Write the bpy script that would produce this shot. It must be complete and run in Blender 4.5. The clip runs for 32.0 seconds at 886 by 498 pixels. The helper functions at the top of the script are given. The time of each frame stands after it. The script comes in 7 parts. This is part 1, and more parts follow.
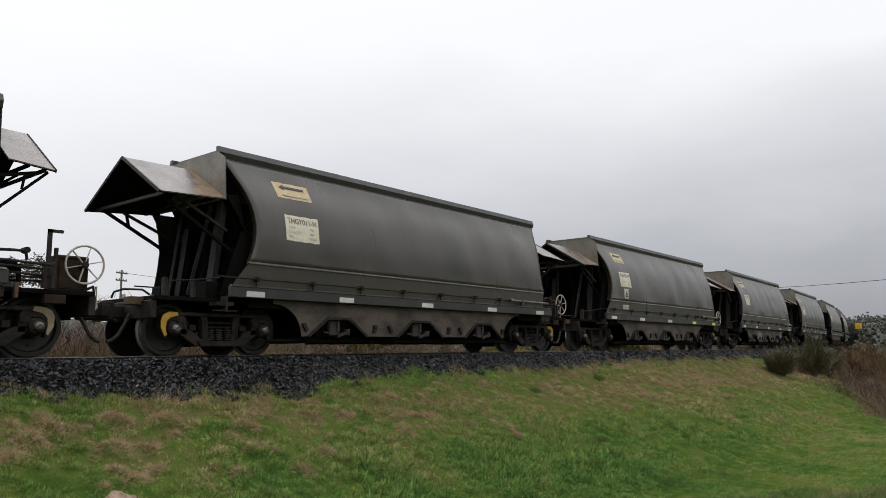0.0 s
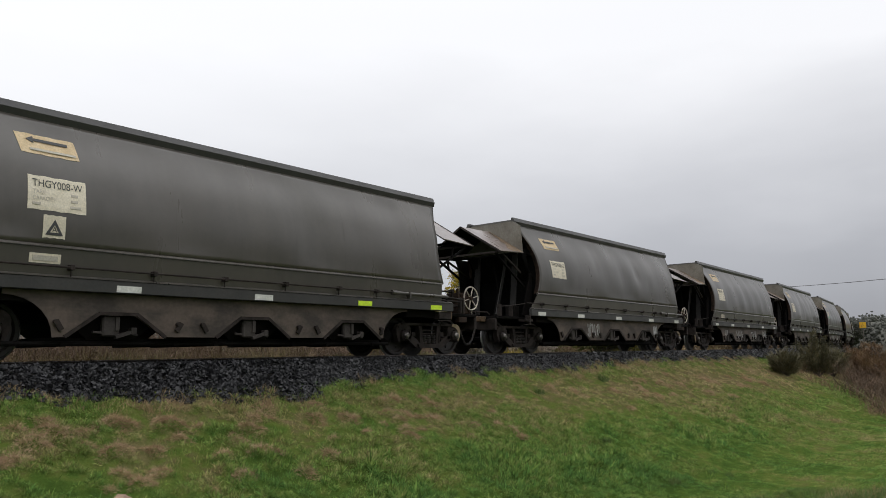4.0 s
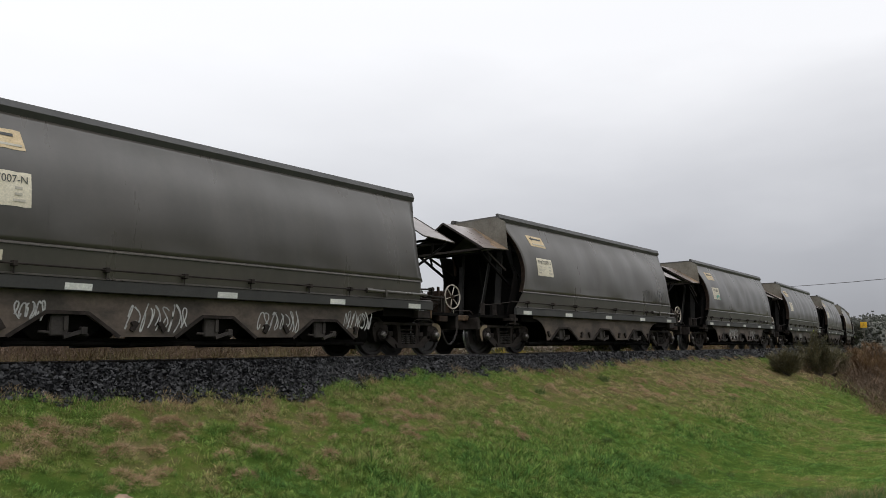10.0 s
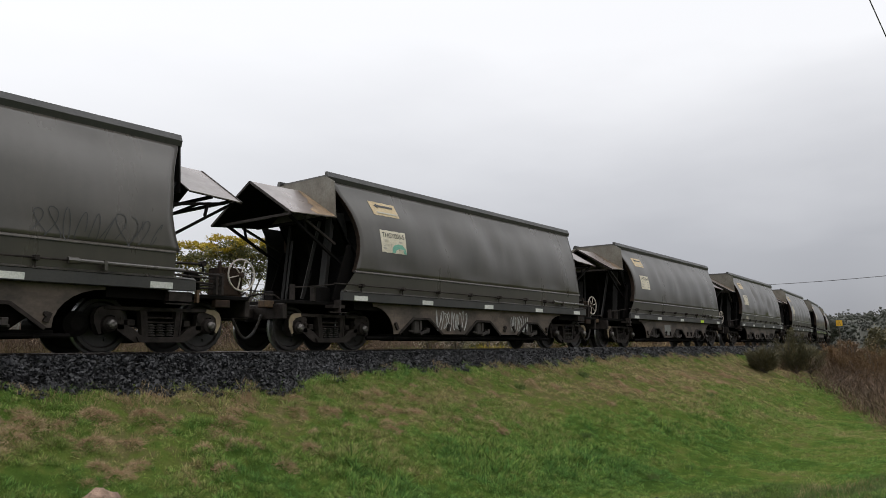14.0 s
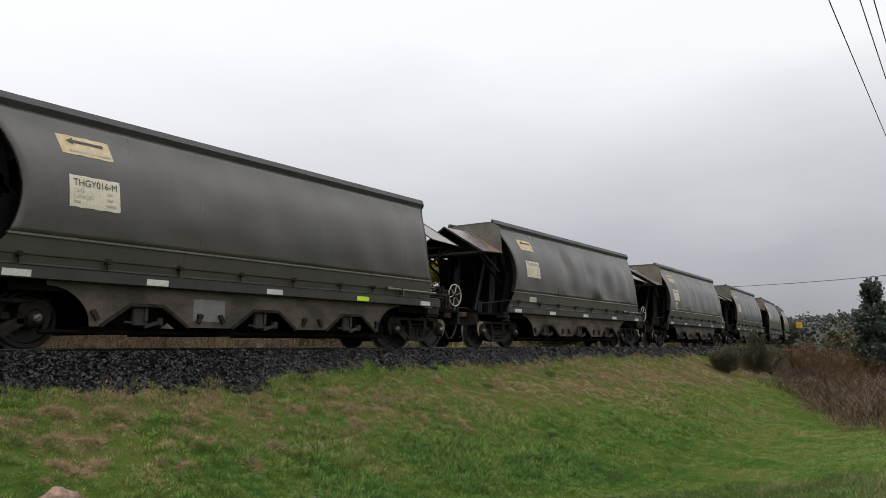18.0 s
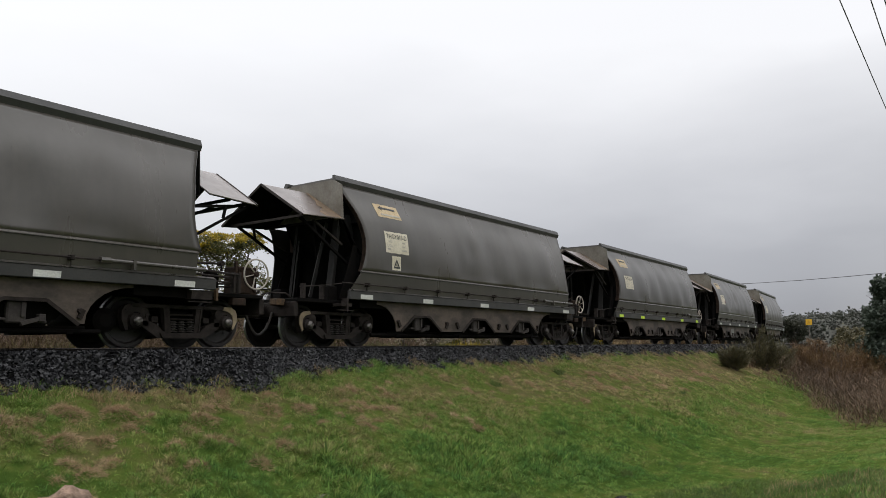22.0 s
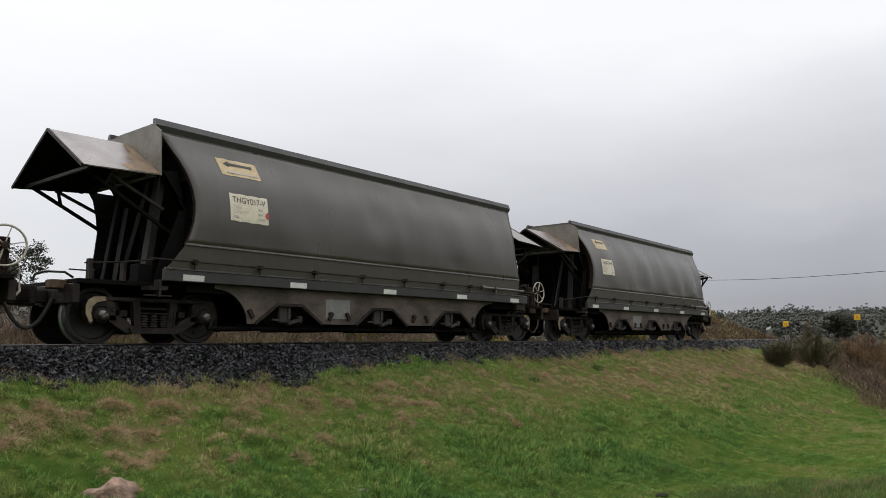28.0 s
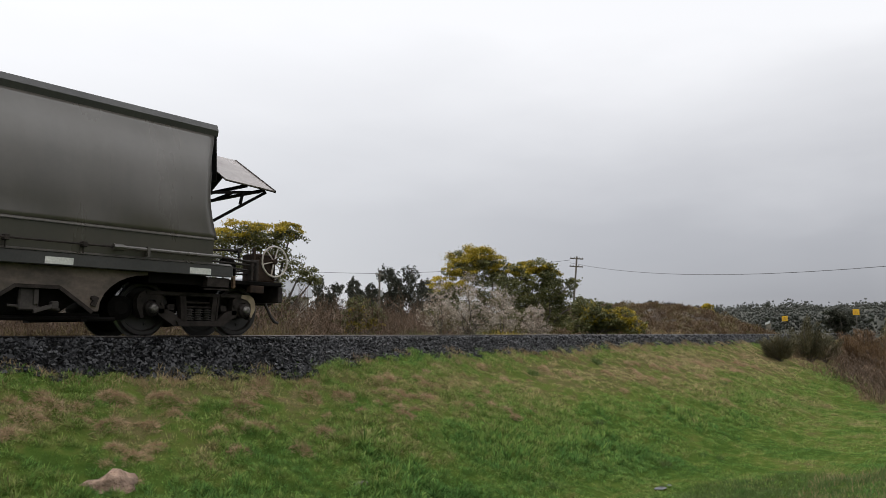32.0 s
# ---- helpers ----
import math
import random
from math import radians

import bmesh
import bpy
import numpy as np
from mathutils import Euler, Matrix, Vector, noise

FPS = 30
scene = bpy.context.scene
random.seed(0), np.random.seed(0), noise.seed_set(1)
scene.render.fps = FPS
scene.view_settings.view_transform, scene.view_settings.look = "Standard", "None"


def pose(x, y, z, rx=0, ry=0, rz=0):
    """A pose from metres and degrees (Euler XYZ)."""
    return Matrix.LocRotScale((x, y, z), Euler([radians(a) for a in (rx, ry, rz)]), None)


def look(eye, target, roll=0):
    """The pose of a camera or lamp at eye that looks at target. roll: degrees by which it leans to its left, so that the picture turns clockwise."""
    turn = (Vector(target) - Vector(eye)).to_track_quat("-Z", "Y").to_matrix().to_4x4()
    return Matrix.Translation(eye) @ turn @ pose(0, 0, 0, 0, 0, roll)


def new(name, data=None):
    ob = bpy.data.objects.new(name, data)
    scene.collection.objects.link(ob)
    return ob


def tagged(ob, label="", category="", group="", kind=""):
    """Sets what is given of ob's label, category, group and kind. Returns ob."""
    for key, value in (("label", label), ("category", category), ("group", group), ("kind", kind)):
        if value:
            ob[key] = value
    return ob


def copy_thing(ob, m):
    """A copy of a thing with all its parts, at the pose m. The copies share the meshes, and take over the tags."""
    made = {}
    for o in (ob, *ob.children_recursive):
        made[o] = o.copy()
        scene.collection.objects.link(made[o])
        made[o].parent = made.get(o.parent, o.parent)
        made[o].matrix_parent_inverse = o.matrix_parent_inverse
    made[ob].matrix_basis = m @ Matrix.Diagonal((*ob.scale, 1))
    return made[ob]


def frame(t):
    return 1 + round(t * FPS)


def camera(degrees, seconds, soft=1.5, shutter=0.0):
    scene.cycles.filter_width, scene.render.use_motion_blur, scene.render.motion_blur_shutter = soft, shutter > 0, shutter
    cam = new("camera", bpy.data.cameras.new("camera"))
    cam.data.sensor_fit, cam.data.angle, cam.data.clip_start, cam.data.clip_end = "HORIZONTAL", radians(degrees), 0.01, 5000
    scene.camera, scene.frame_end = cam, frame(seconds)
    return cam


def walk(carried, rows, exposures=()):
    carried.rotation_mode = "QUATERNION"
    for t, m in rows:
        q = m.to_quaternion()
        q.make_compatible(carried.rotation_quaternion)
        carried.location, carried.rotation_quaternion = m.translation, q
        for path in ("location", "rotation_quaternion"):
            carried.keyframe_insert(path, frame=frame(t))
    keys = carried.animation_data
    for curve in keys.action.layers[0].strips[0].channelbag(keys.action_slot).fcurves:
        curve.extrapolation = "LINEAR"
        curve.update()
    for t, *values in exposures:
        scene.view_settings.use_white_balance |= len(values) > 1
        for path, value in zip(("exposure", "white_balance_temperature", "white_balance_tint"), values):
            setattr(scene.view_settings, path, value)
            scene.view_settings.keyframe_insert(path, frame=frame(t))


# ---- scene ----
FOV = 62.57
EYE = (0.0, -11.474, 0.051)
# turn of the camera: seconds, then degrees about x, y and z
PATH = (
    (0, 97.92, 0.47, -50.59), (0.5, 97.97, 0.57, -50.51), (1, 98.01, 0.66, -50.40),
    (1.5, 98.02, 0.72, -50.33), (2, 98.03, 0.75, -50.31), (2.5, 98.04, 0.78, -50.32),
    (3, 98.05, 0.80, -50.33), (3.5, 98.06, 0.80, -50.33), (5.5, 98.05, 0.79, -50.31),
    (6, 98.05, 0.79, -50.31), (6.5, 98.05, 0.79, -50.30), (7, 98.05, 0.80, -50.29),
    (7.5, 98.05, 0.80, -50.29), (8, 98.05, 0.80, -50.29), (8.5, 98.05, 0.80, -50.29),
    (9, 98.05, 0.80, -50.29), (9.5, 98.05, 0.81, -50.28), (10, 98.05, 0.81, -50.27),
    (10.5, 98.03, 0.83, -50.28), (11, 97.95, 0.89, -50.37), (11.5, 97.87, 0.92, -50.64),
    (12, 97.84, 0.88, -50.99), (12.5, 97.87, 0.80, -51.22), (13, 97.89, 0.65, -51.33),
    (13.5, 97.81, 0.48, -51.47), (14, 97.64, 0.39, -51.74), (14.5, 97.45, 0.36, -52.08),
    (16.5, 97.62, 0.09, -53.76), (17, 97.60, 0.04, -54.10), (17.5, 97.56, -0.00, -54.26),
    (18, 97.53, -0.02, -54.22), (18.5, 97.51, 0.01, -54.08), (19, 97.50, 0.05, -53.95),
    (19.5, 97.50, 0.08, -53.87), (20, 97.49, 0.09, -53.83), (20.5, 97.49, 0.10, -53.80),
    (21, 97.47, 0.12, -53.76), (21.5, 97.45, 0.15, -53.71), (22, 97.40, 0.16, -53.61),
    (22.5, 97.31, 0.17, -53.37), (23, 97.25, 0.16, -53.03), (23.5, 97.21, 0.09, -52.62),
    (24, 97.19, 0.05, -52.15), (24.5, 97.23, 0.08, -51.70), (25, 97.29, 0.14, -51.39),
    (25.5, 97.31, 0.18, -51.20), (27.5, 97.09, 0.13, -50.69), (28, 97.07, 0.17, -50.65),
    (28.5, 97.02, 0.15, -50.62), (29, 96.96, 0.13, -50.58), (29.5, 96.91, 0.11, -50.55),
    (30, 96.86, 0.09, -50.53), (30.5, 96.77, 0.04, -50.52), (31, 96.68, 0.00, -50.55),
    (31.5, 96.61, -0.02, -50.61), (32, 96.55, -0.06, -50.70),
)
cam = camera(FOV, 32.0, 0.65)
walk(cam, [(t, pose(*EYE, rx, ry, rz)) for t, rx, ry, rz in PATH])

# ---------------------------------------------------------------- light
SUN_EL, SUN_AZ = 38.0, 105.0      # degrees; azimuth counted from +x towards +y
sun_dir = Vector((math.cos(radians(SUN_EL)) * math.cos(radians(SUN_AZ)), math.cos(radians(SUN_EL)) * math.sin(radians(SUN_AZ)), math.sin(radians(SUN_EL))))
sun = new("sun", bpy.data.lights.new("sun", "SUN"))
sun.data.energy, sun.data.angle, sun.data.color = 1.2, radians(40), (1.0, 0.97, 0.93)
sun.matrix_world = look((0, 0, 40), tuple(Vector((0, 0, 40)) - sun_dir))
scene.view_settings.exposure = 0.0


def overcast_sky():
    w = bpy.data.worlds.new("overcast_sky")
    scene.world = w
    w.use_nodes = True
    nt = w.node_tree
    n, l = nt.nodes, nt.links
    n.clear()
    out = n.new("ShaderNodeOutputWorld")
    bg = n.new("ShaderNodeBackground")
    sky = n.new("ShaderNodeTexSky")
    sky.sky_type, sky.sun_disc = "NISHITA", False
    sky.sun_elevation, sky.sun_rotation = radians(SUN_EL), radians(90 - SUN_AZ)
    co = n.new("ShaderNodeTexCoord")
    nrm = n.new("ShaderNodeVectorMath"); nrm.operation = "NORMALIZE"
    l.new(co.outputs["Generated"], nrm.inputs[0])
    # along the horizon the cloud is thinner, and so lighter, towards the sun
    dot = n.new("ShaderNodeVectorMath"); dot.operation = "DOT_PRODUCT"
    dot.inputs[1].default_value = (math.cos(radians(SUN_AZ)), math.sin(radians(SUN_AZ)), 0)
    l.new(nrm.outputs[0], dot.inputs[0])
    mp = n.new("ShaderNodeMapRange")
    mp.inputs[1].default_value, mp.inputs[2].default_value = -1.0, 1.0
    l.new(dot.outputs["Value"], mp.inputs[0])
    low = n.new("ShaderNodeValToRGB")
    e = low.color_ramp.elements
    e[0].position, e[0].color = 0.0, (0.17, 0.172, 0.18, 1)
    e[1].position, e[1].color = 1.0, (0.84, 0.85, 0.88, 1)
    # stops 0.12 to 0.36, never in view, are raised to brighten wagon sides
    for p, c in ((0.12, (0.36, 0.365, 0.38, 1)), (0.25, (0.55, 0.555, 0.57, 1)), (0.36, (0.42, 0.426, 0.45, 1)), (0.45, (0.352, 0.36, 0.398, 1)), (0.62, (0.455, 0.465, 0.505, 1)), (0.78, (0.62, 0.63, 0.665, 1)), (0.92, (0.76, 0.77, 0.80, 1))):
        x = e.new(p)
        x.color = c
    l.new(mp.outputs[0], low.inputs[0])
    # soft cloud structure
    noi = n.new("ShaderNodeTexNoise")
    noi.inputs["Scale"].default_value, noi.inputs["Detail"].default_value = 2.2, 5.0
    sc = n.new("ShaderNodeVectorMath"); sc.operation = "MULTIPLY"
    sc.inputs[1].default_value = (1.0, 1.0, 3.0)
    l.new(nrm.outputs[0], sc.inputs[0]); l.new(sc.outputs[0], noi.inputs["Vector"])
    ad = n.new("ShaderNodeMath"); ad.operation = "MULTIPLY_ADD"
    ad.inputs[1].default_value, ad.inputs[2].default_value = 0.16, -0.08
    l.new(noi.outputs["Fac"], ad.inputs[0])
    sep = n.new("ShaderNodeSeparateXYZ")
    l.new(nrm.outputs[0], sep.inputs[0])
    su = n.new("ShaderNodeMath"); su.operation = "ADD"
    l.new(sep.outputs["Z"], su.inputs[0]); l.new(ad.outputs[0], su.inputs[1])
    rise = n.new("ShaderNodeValToRGB")
    e = rise.color_ramp.elements
    e[0].position, e[0].color = 0.03, (0, 0, 0, 1)
    e[1].position, e[1].color = 0.75, (1, 1, 1, 1)
    for p, c in ((0.14, 0.14), (0.26, 0.55), (0.38, 0.90)):
        x = e.new(p)
        x.color = (c, c, c, 1)
    l.new(su.outputs[0], rise.inputs[0])
    glow = n.new("ShaderNodeMix"); glow.data_type = "RGBA"
    glow.inputs["B"].default_value = (1.08, 1.085, 1.115, 1)
    l.new(rise.outputs[0], glow.inputs["Factor"]); l.new(low.outputs[0], glow.inputs["A"])
    # overhead the layer is at its brightest, as under any overcast sky
    zen = n.new("ShaderNodeMapRange"); zen.interpolation_type = "SMOOTHSTEP"
    zen.inputs[1].default_value, zen.inputs[2].default_value, zen.inputs[3].default_value, zen.inputs[4].default_value = 0.42, 0.95, 1.0, 2.0
    l.new(sep.outputs["Z"], zen.inputs[0])
    gain = n.new("ShaderNodeVectorMath"); gain.operation = "SCALE"
    l.new(glow.outputs["Result"], gain.inputs[0]); l.new(zen.outputs[0], gain.inputs["Scale"])
    mix = n.new("ShaderNodeMix"); mix.data_type = "RGBA"
    mix.inputs["Factor"].default_value = 0.93
    dim = n.new("ShaderNodeVectorMath"); dim.operation = "SCALE"
    dim.inputs["Scale"].default_value = 0.08
    l.new(sky.outputs[0], dim.inputs[0])
    l.new(dim.outputs[0], mix.inputs["A"]); l.new(gain.outputs[0], mix.inputs["B"])
    l.new(mix.outputs["Result"], bg.inputs[0])
    bg.inputs[1].default_value = 1.0
    l.new(bg.outputs[0], out.inputs[0])


overcast_sky()

# ---------------------------------------------------------------- materials


def paint(name, base, other=None, rough=0.6, scale=3.0, metal=0.0, grain=40.0, bump=0.1, dist=0.01, stretch=(1, 1, 1), spread=0.0, spec=0.5, coords="Object", lo=0.35, hi=0.65, tone=0.18):
    """A two-scale procedural surface: base and other are mixed in broad stains, a fine grain varies the tone, the roughness and the relief."""
    m = bpy.data.materials.new(name)
    m.use_nodes = True
    nt = m.node_tree
    n, l = nt.nodes, nt.links
    b = n["Principled BSDF"]
    co = n.new("ShaderNodeTexCoord")
    mapn = n.new("ShaderNodeMapping")
    mapn.inputs["Scale"].default_value = stretch
    l.new(co.outputs[coords], mapn.inputs[0])
    big = n.new("ShaderNodeTexNoise")
    big.inputs["Scale"].default_value, big.inputs["Detail"].default_value, big.inputs["Roughness"].default_value = scale, 6.0, 0.62
    fine = n.new("ShaderNodeTexNoise")
    fine.inputs["Scale"].default_value, fine.inputs["Detail"].default_value = grain, 3.0
    l.new(mapn.outputs[0], big.inputs["Vector"]); l.new(co.outputs[coords], fine.inputs["Vector"])
    rp = n.new("ShaderNodeMapRange")
    rp.inputs[1].default_value, rp.inputs[2].default_value = lo, hi
    l.new(big.outputs["Fac"], rp.inputs[0])
    other = other or tuple(c * 0.7 for c in base)
    mx = n.new("ShaderNodeMix"); mx.data_type = "RGBA"
    mx.inputs["A"].default_value, mx.inputs["B"].default_value = (*base, 1), (*other, 1)
    l.new(rp.outputs[0], mx.inputs["Factor"])
    hs = n.new("ShaderNodeHueSaturation")
    vr = n.new("ShaderNodeMapRange")
    vr.inputs[1].default_value, vr.inputs[2].default_value, vr.inputs[3].default_value, vr.inputs[4].default_value = 0.25, 0.75, 1 - tone, 1 + tone
    l.new(fine.outputs["Fac"], vr.inputs[0])
    if spread:
        oi = n.new("ShaderNodeObjectInfo")
        sp = n.new("ShaderNodeMapRange")
        sp.inputs[3].default_value, sp.inputs[4].default_value = 1 - spread, 1 + spread
        l.new(oi.outputs["Random"], sp.inputs[0])
        mu = n.new("ShaderNodeMath"); mu.operation = "MULTIPLY"
        l.new(vr.outputs[0], mu.inputs[0]); l.new(sp.outputs[0], mu.inputs[1])
        l.new(mu.outputs[0], hs.inputs["Value"])
    else:
        l.new(vr.outputs[0], hs.inputs["Value"])
    l.new(mx.outputs["Result"], hs.inputs["Color"])
    l.new(hs.outputs[0], b.inputs["Base Color"])
    rr = n.new("ShaderNodeMapRange")
    rr.inputs[3].default_value, rr.inputs[4].default_value = max(rough - 0.12, 0.05), min(rough + 0.12, 1)
    l.new(big.outputs["Fac"], rr.inputs[0])
    l.new(rr.outputs[0], b.inputs["Roughness"])
    b.inputs["Metallic"].default_value = metal
    b.inputs["Specular IOR Level"].default_value = spec
    if bump:
        bp = n.new("ShaderNodeBump")
        bp.inputs["Strength"].default_value, bp.inputs["Distance"].default_value = bump, dist
        l.new(fine.outputs["Fac"], bp.inputs["Height"])
        l.new(bp.outputs[0], b.inputs["Normal"])
    return m


def leafy(name, cols, trans=0.25, rough=0.55, scale=0.9, each=0.55):
    """Foliage: each leaf takes its own tone from the colours given, with broad drifts between them and light that shines through."""
    m = bpy.data.materials.new(name)
    m.use_nodes = True
    nt = m.node_tree
    n, l = nt.nodes, nt.links
    b = n["Principled BSDF"]
    geo = n.new("ShaderNodeNewGeometry")
    co = n.new("ShaderNodeTexCoord")
    noi = n.new("ShaderNodeTexNoise")
    noi.inputs["Scale"].default_value = scale
    l.new(co.outputs["Object"], noi.inputs["Vector"])
    ad = n.new("ShaderNodeMath"); ad.operation = "MULTIPLY_ADD"
    ad.inputs[1].default_value = each
    l.new(geo.outputs["Random Per Island"], ad.inputs[0])
    su = n.new("ShaderNodeMath"); su.operation = "MULTIPLY_ADD"
    su.inputs[1].default_value, su.inputs[2].default_value = 1.3, -0.125 - each / 2
    l.new(noi.outputs["Fac"], su.inputs[0]); l.new(su.outputs[0], ad.inputs[2])
    ramp = n.new("ShaderNodeValToRGB")
    e = ramp.color_ramp.elements
    k = len(cols)
    e[0].position, e[0].color = 0.0, (*cols[0], 1)
    e[1].position, e[1].color = 1.0, (*cols[-1], 1)
    for i in range(1, k - 1):
        x = e.new(i / (k - 1))
        x.color = (*cols[i], 1)
    l.new(ad.outputs[0], ramp.inputs[0])
    l.new(ramp.outputs[0], b.inputs["Base Color"])
    b.inputs["Roughness"].default_value = rough
    b.inputs["Specular IOR Level"].default_value = 0.3
    if trans:
        t = n.new("ShaderNodeBsdfTranslucent")
        l.new(ramp.outputs[0], t.inputs[0])
        mx = n.new("ShaderNodeMixShader")
        mx.inputs[0].default_value = trans
        l.new(b.outputs[0], mx.inputs[1]); l.new(t.outputs[0], mx.inputs[2])
        l.new(mx.outputs[0], n["Material Output"].inputs[0])
    return m


def meadow(name, blades):
    """Bank turf: wet green and straw-coloured patches drift over the slope; the blades and the soil below share the drift."""
    m = bpy.data.materials.new(name)
    m.use_nodes = True
    nt = m.node_tree
    n, l = nt.nodes, nt.links
    b = n["Principled BSDF"]
    co = n.new("ShaderNodeTexCoord")
    big = n.new("ShaderNodeTexNoise")
    big.inputs["Scale"].default_value, big.inputs["Detail"].default_value, big.inputs["Roughness"].default_value = 0.75, 5.0, 0.65
    big.inputs["Distortion"].default_value = 0.6
    l.new(co.outputs["Object"], big.inputs["Vector"])
    sep = n.new("ShaderNodeSeparateXYZ")
    l.new(co.outputs["Object"], sep.inputs[0])
    # the turf is driest along the middle of the bank and lush at its foot
    pos = n.new("ShaderNodeMapRange")
    pos.inputs[1].default_value, pos.inputs[2].default_value = -10.0, -1.0
    l.new(sep.outputs["Y"], pos.inputs[0])
    belt = n.new("ShaderNodeValToRGB")
    eb = belt.color_ramp.elements
    eb[0].position, eb[0].color = 0.0, (0.43, 0.43, 0.43, 1)
    eb[1].position, eb[1].color = 1.0, (0.36, 0.36, 0.36, 1)
    for p, c in ((0.20, 0.40), (0.30, 0.40), (0.40, 0.40), (0.455, 0.42), (0.51, 0.42), (0.58, 0.44), (0.67, 0.56), (0.78, 0.67), (0.85, 0.59), (0.91, 0.43)):
        x = eb.new(p)
        x.color = (c, c, c, 1)
    l.new(pos.outputs[0], belt.inputs[0])
    dry = n.new("ShaderNodeMath"); dry.operation = "SUBTRACT"
    # and the key shifts to darker green towards low x
    wet = n.new("ShaderNodeMapRange"); wet.interpolation_type = "SMOOTHSTEP"
    wet.inputs[1].default_value, wet.inputs[2].default_value, wet.inputs[3].default_value, wet.inputs[4].default_value = 2.5, 10.0, 0.635, 0.575
    l.new(sep.outputs["X"], wet.inputs[0])
    thin = n.new("ShaderNodeMapRange"); thin.interpolation_type = "SMOOTHSTEP"
    thin.inputs[1].default_value, thin.inputs[2].default_value, thin.inputs[3].default_value, thin.inputs[4].default_value = 12.0, 20.0, 0.0, 0.12
    l.new(sep.outputs["X"], thin.inputs[0])
    both = n.new("ShaderNodeMath"); both.operation = "SUBTRACT"
    l.new(wet.outputs[0], both.inputs[0]); l.new(thin.outputs[0], both.inputs[1])
    l.new(belt.outputs[0], dry.inputs[0]); l.new(both.outputs[0], dry.inputs[1])
    # tufts a hand across
    tuft = n.new("ShaderNodeTexNoise")
    tuft.inputs["Scale"].default_value, tuft.inputs["Detail"].default_value = 6.0, 5.0
    l.new(co.outputs["Object"], tuft.inputs["Vector"])
    tm = n.new("ShaderNodeMath"); tm.operation = "MULTIPLY_ADD"
    tm.inputs[1].default_value, tm.inputs[2].default_value = 0.62, -0.31
    l.new(tuft.outputs["Fac"], tm.inputs[0])
    s0 = n.new("ShaderNodeMath"); s0.operation = "ADD"
    l.new(big.outputs["Fac"], s0.inputs[0]); l.new(tm.outputs[0], s0.inputs[1])
    su = n.new("ShaderNodeMath"); su.operation = "ADD"
    l.new(s0.outputs[0], su.inputs[0]); l.new(dry.outputs[0], su.inputs[1])
    if blades:
        geo = n.new("ShaderNodeNewGeometry")
        jit = n.new("ShaderNodeMath"); jit.operation = "MULTIPLY_ADD"
        jit.inputs[1].default_value = 0.26
        ofs = n.new("ShaderNodeMath"); ofs.operation = "SUBTRACT"
        ofs.inputs[1].default_value = 0.13
        l.new(su.outputs[0], ofs.inputs[0])
        l.new(geo.outputs["Random Per Island"], jit.inputs[0]); l.new(ofs.outputs[0], jit.inputs[2])
        key = jit.outputs[0]
    else:
        key = su.outputs[0]
    ramp = n.new("ShaderNodeValToRGB")
    e = ramp.color_ramp.elements
    if blades:
        stops = ((0.0, (0.062, 0.146, 0.042)), (0.24, (0.122, 0.226, 0.058)), (0.42, (0.190, 0.272, 0.066)), (0.55, (0.244, 0.264, 0.096)), (0.67, (0.345, 0.30, 0.14)), (0.80, (0.45, 0.36, 0.21)), (0.95, (0.29, 0.20, 0.12)))
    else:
        # soil stops run darker than the blades, shade between tufts included
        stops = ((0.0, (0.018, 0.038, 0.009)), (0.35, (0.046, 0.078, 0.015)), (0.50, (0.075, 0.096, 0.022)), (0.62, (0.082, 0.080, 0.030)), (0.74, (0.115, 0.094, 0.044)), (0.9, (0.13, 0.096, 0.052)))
    e[0].position, e[0].color = stops[0][0], (*stops[0][1], 1)
    e[1].position, e[1].color = stops[-1][0], (*stops[-1][1], 1)
    for p, c in stops[1:-1]:
        x = e.new(p)
        x.color = (*c, 1)
    l.new(key, ramp.inputs[0])
    tint = ramp.outputs[0]
    if blades:
        # young and old blades side by side
        mul = n.new("ShaderNodeMath"); mul.operation = "MULTIPLY"
        mul.inputs[1].default_value = 13.7
        fr = n.new("ShaderNodeMath"); fr.operation = "FRACT"
        l.new(geo.outputs["Random Per Island"], mul.inputs[0]); l.new(mul.outputs[0], fr.inputs[0])
        age = n.new("ShaderNodeMapRange")
        age.inputs[3].default_value, age.inputs[4].default_value = 0.45, 1.7
        l.new(fr.outputs[0], age.inputs[0])
        hs = n.new("ShaderNodeHueSaturation")
        hs.inputs["Saturation"].default_value = 1.0
        l.new(age.outputs[0], hs.inputs["Value"]); l.new(ramp.outputs[0], hs.inputs["Color"])
        tint = hs.outputs[0]
    l.new(tint, b.inputs["Base Color"])
    b.inputs["Roughness"].default_value = 0.72 if blades else 0.95
    b.inputs["Specular IOR Level"].default_value = 0.12 if blades else 0.0
    if blades:
        t = n.new("ShaderNodeBsdfTranslucent")
        l.new(tint, t.inputs[0])
        mx = n.new("ShaderNodeMixShader")
        mx.inputs[0].default_value = 0.32
        l.new(b.outputs[0], mx.inputs[1]); l.new(t.outputs[0], mx.inputs[2])
        l.new(mx.outputs[0], n["Material Output"].inputs[0])
    else:
        fine = n.new("ShaderNodeTexNoise")
        fine.inputs["Scale"].default_value, fine.inputs["Detail"].default_value = 18.0, 5.0
        l.new(co.outputs["Object"], fine.inputs["Vector"])
        bp = n.new("ShaderNodeBump")
        bp.inputs["Strength"].default_value, bp.inputs["Distance"].default_value = 0.8, 0.05
        l.new(fine.outputs["Fac"], bp.inputs["Height"])
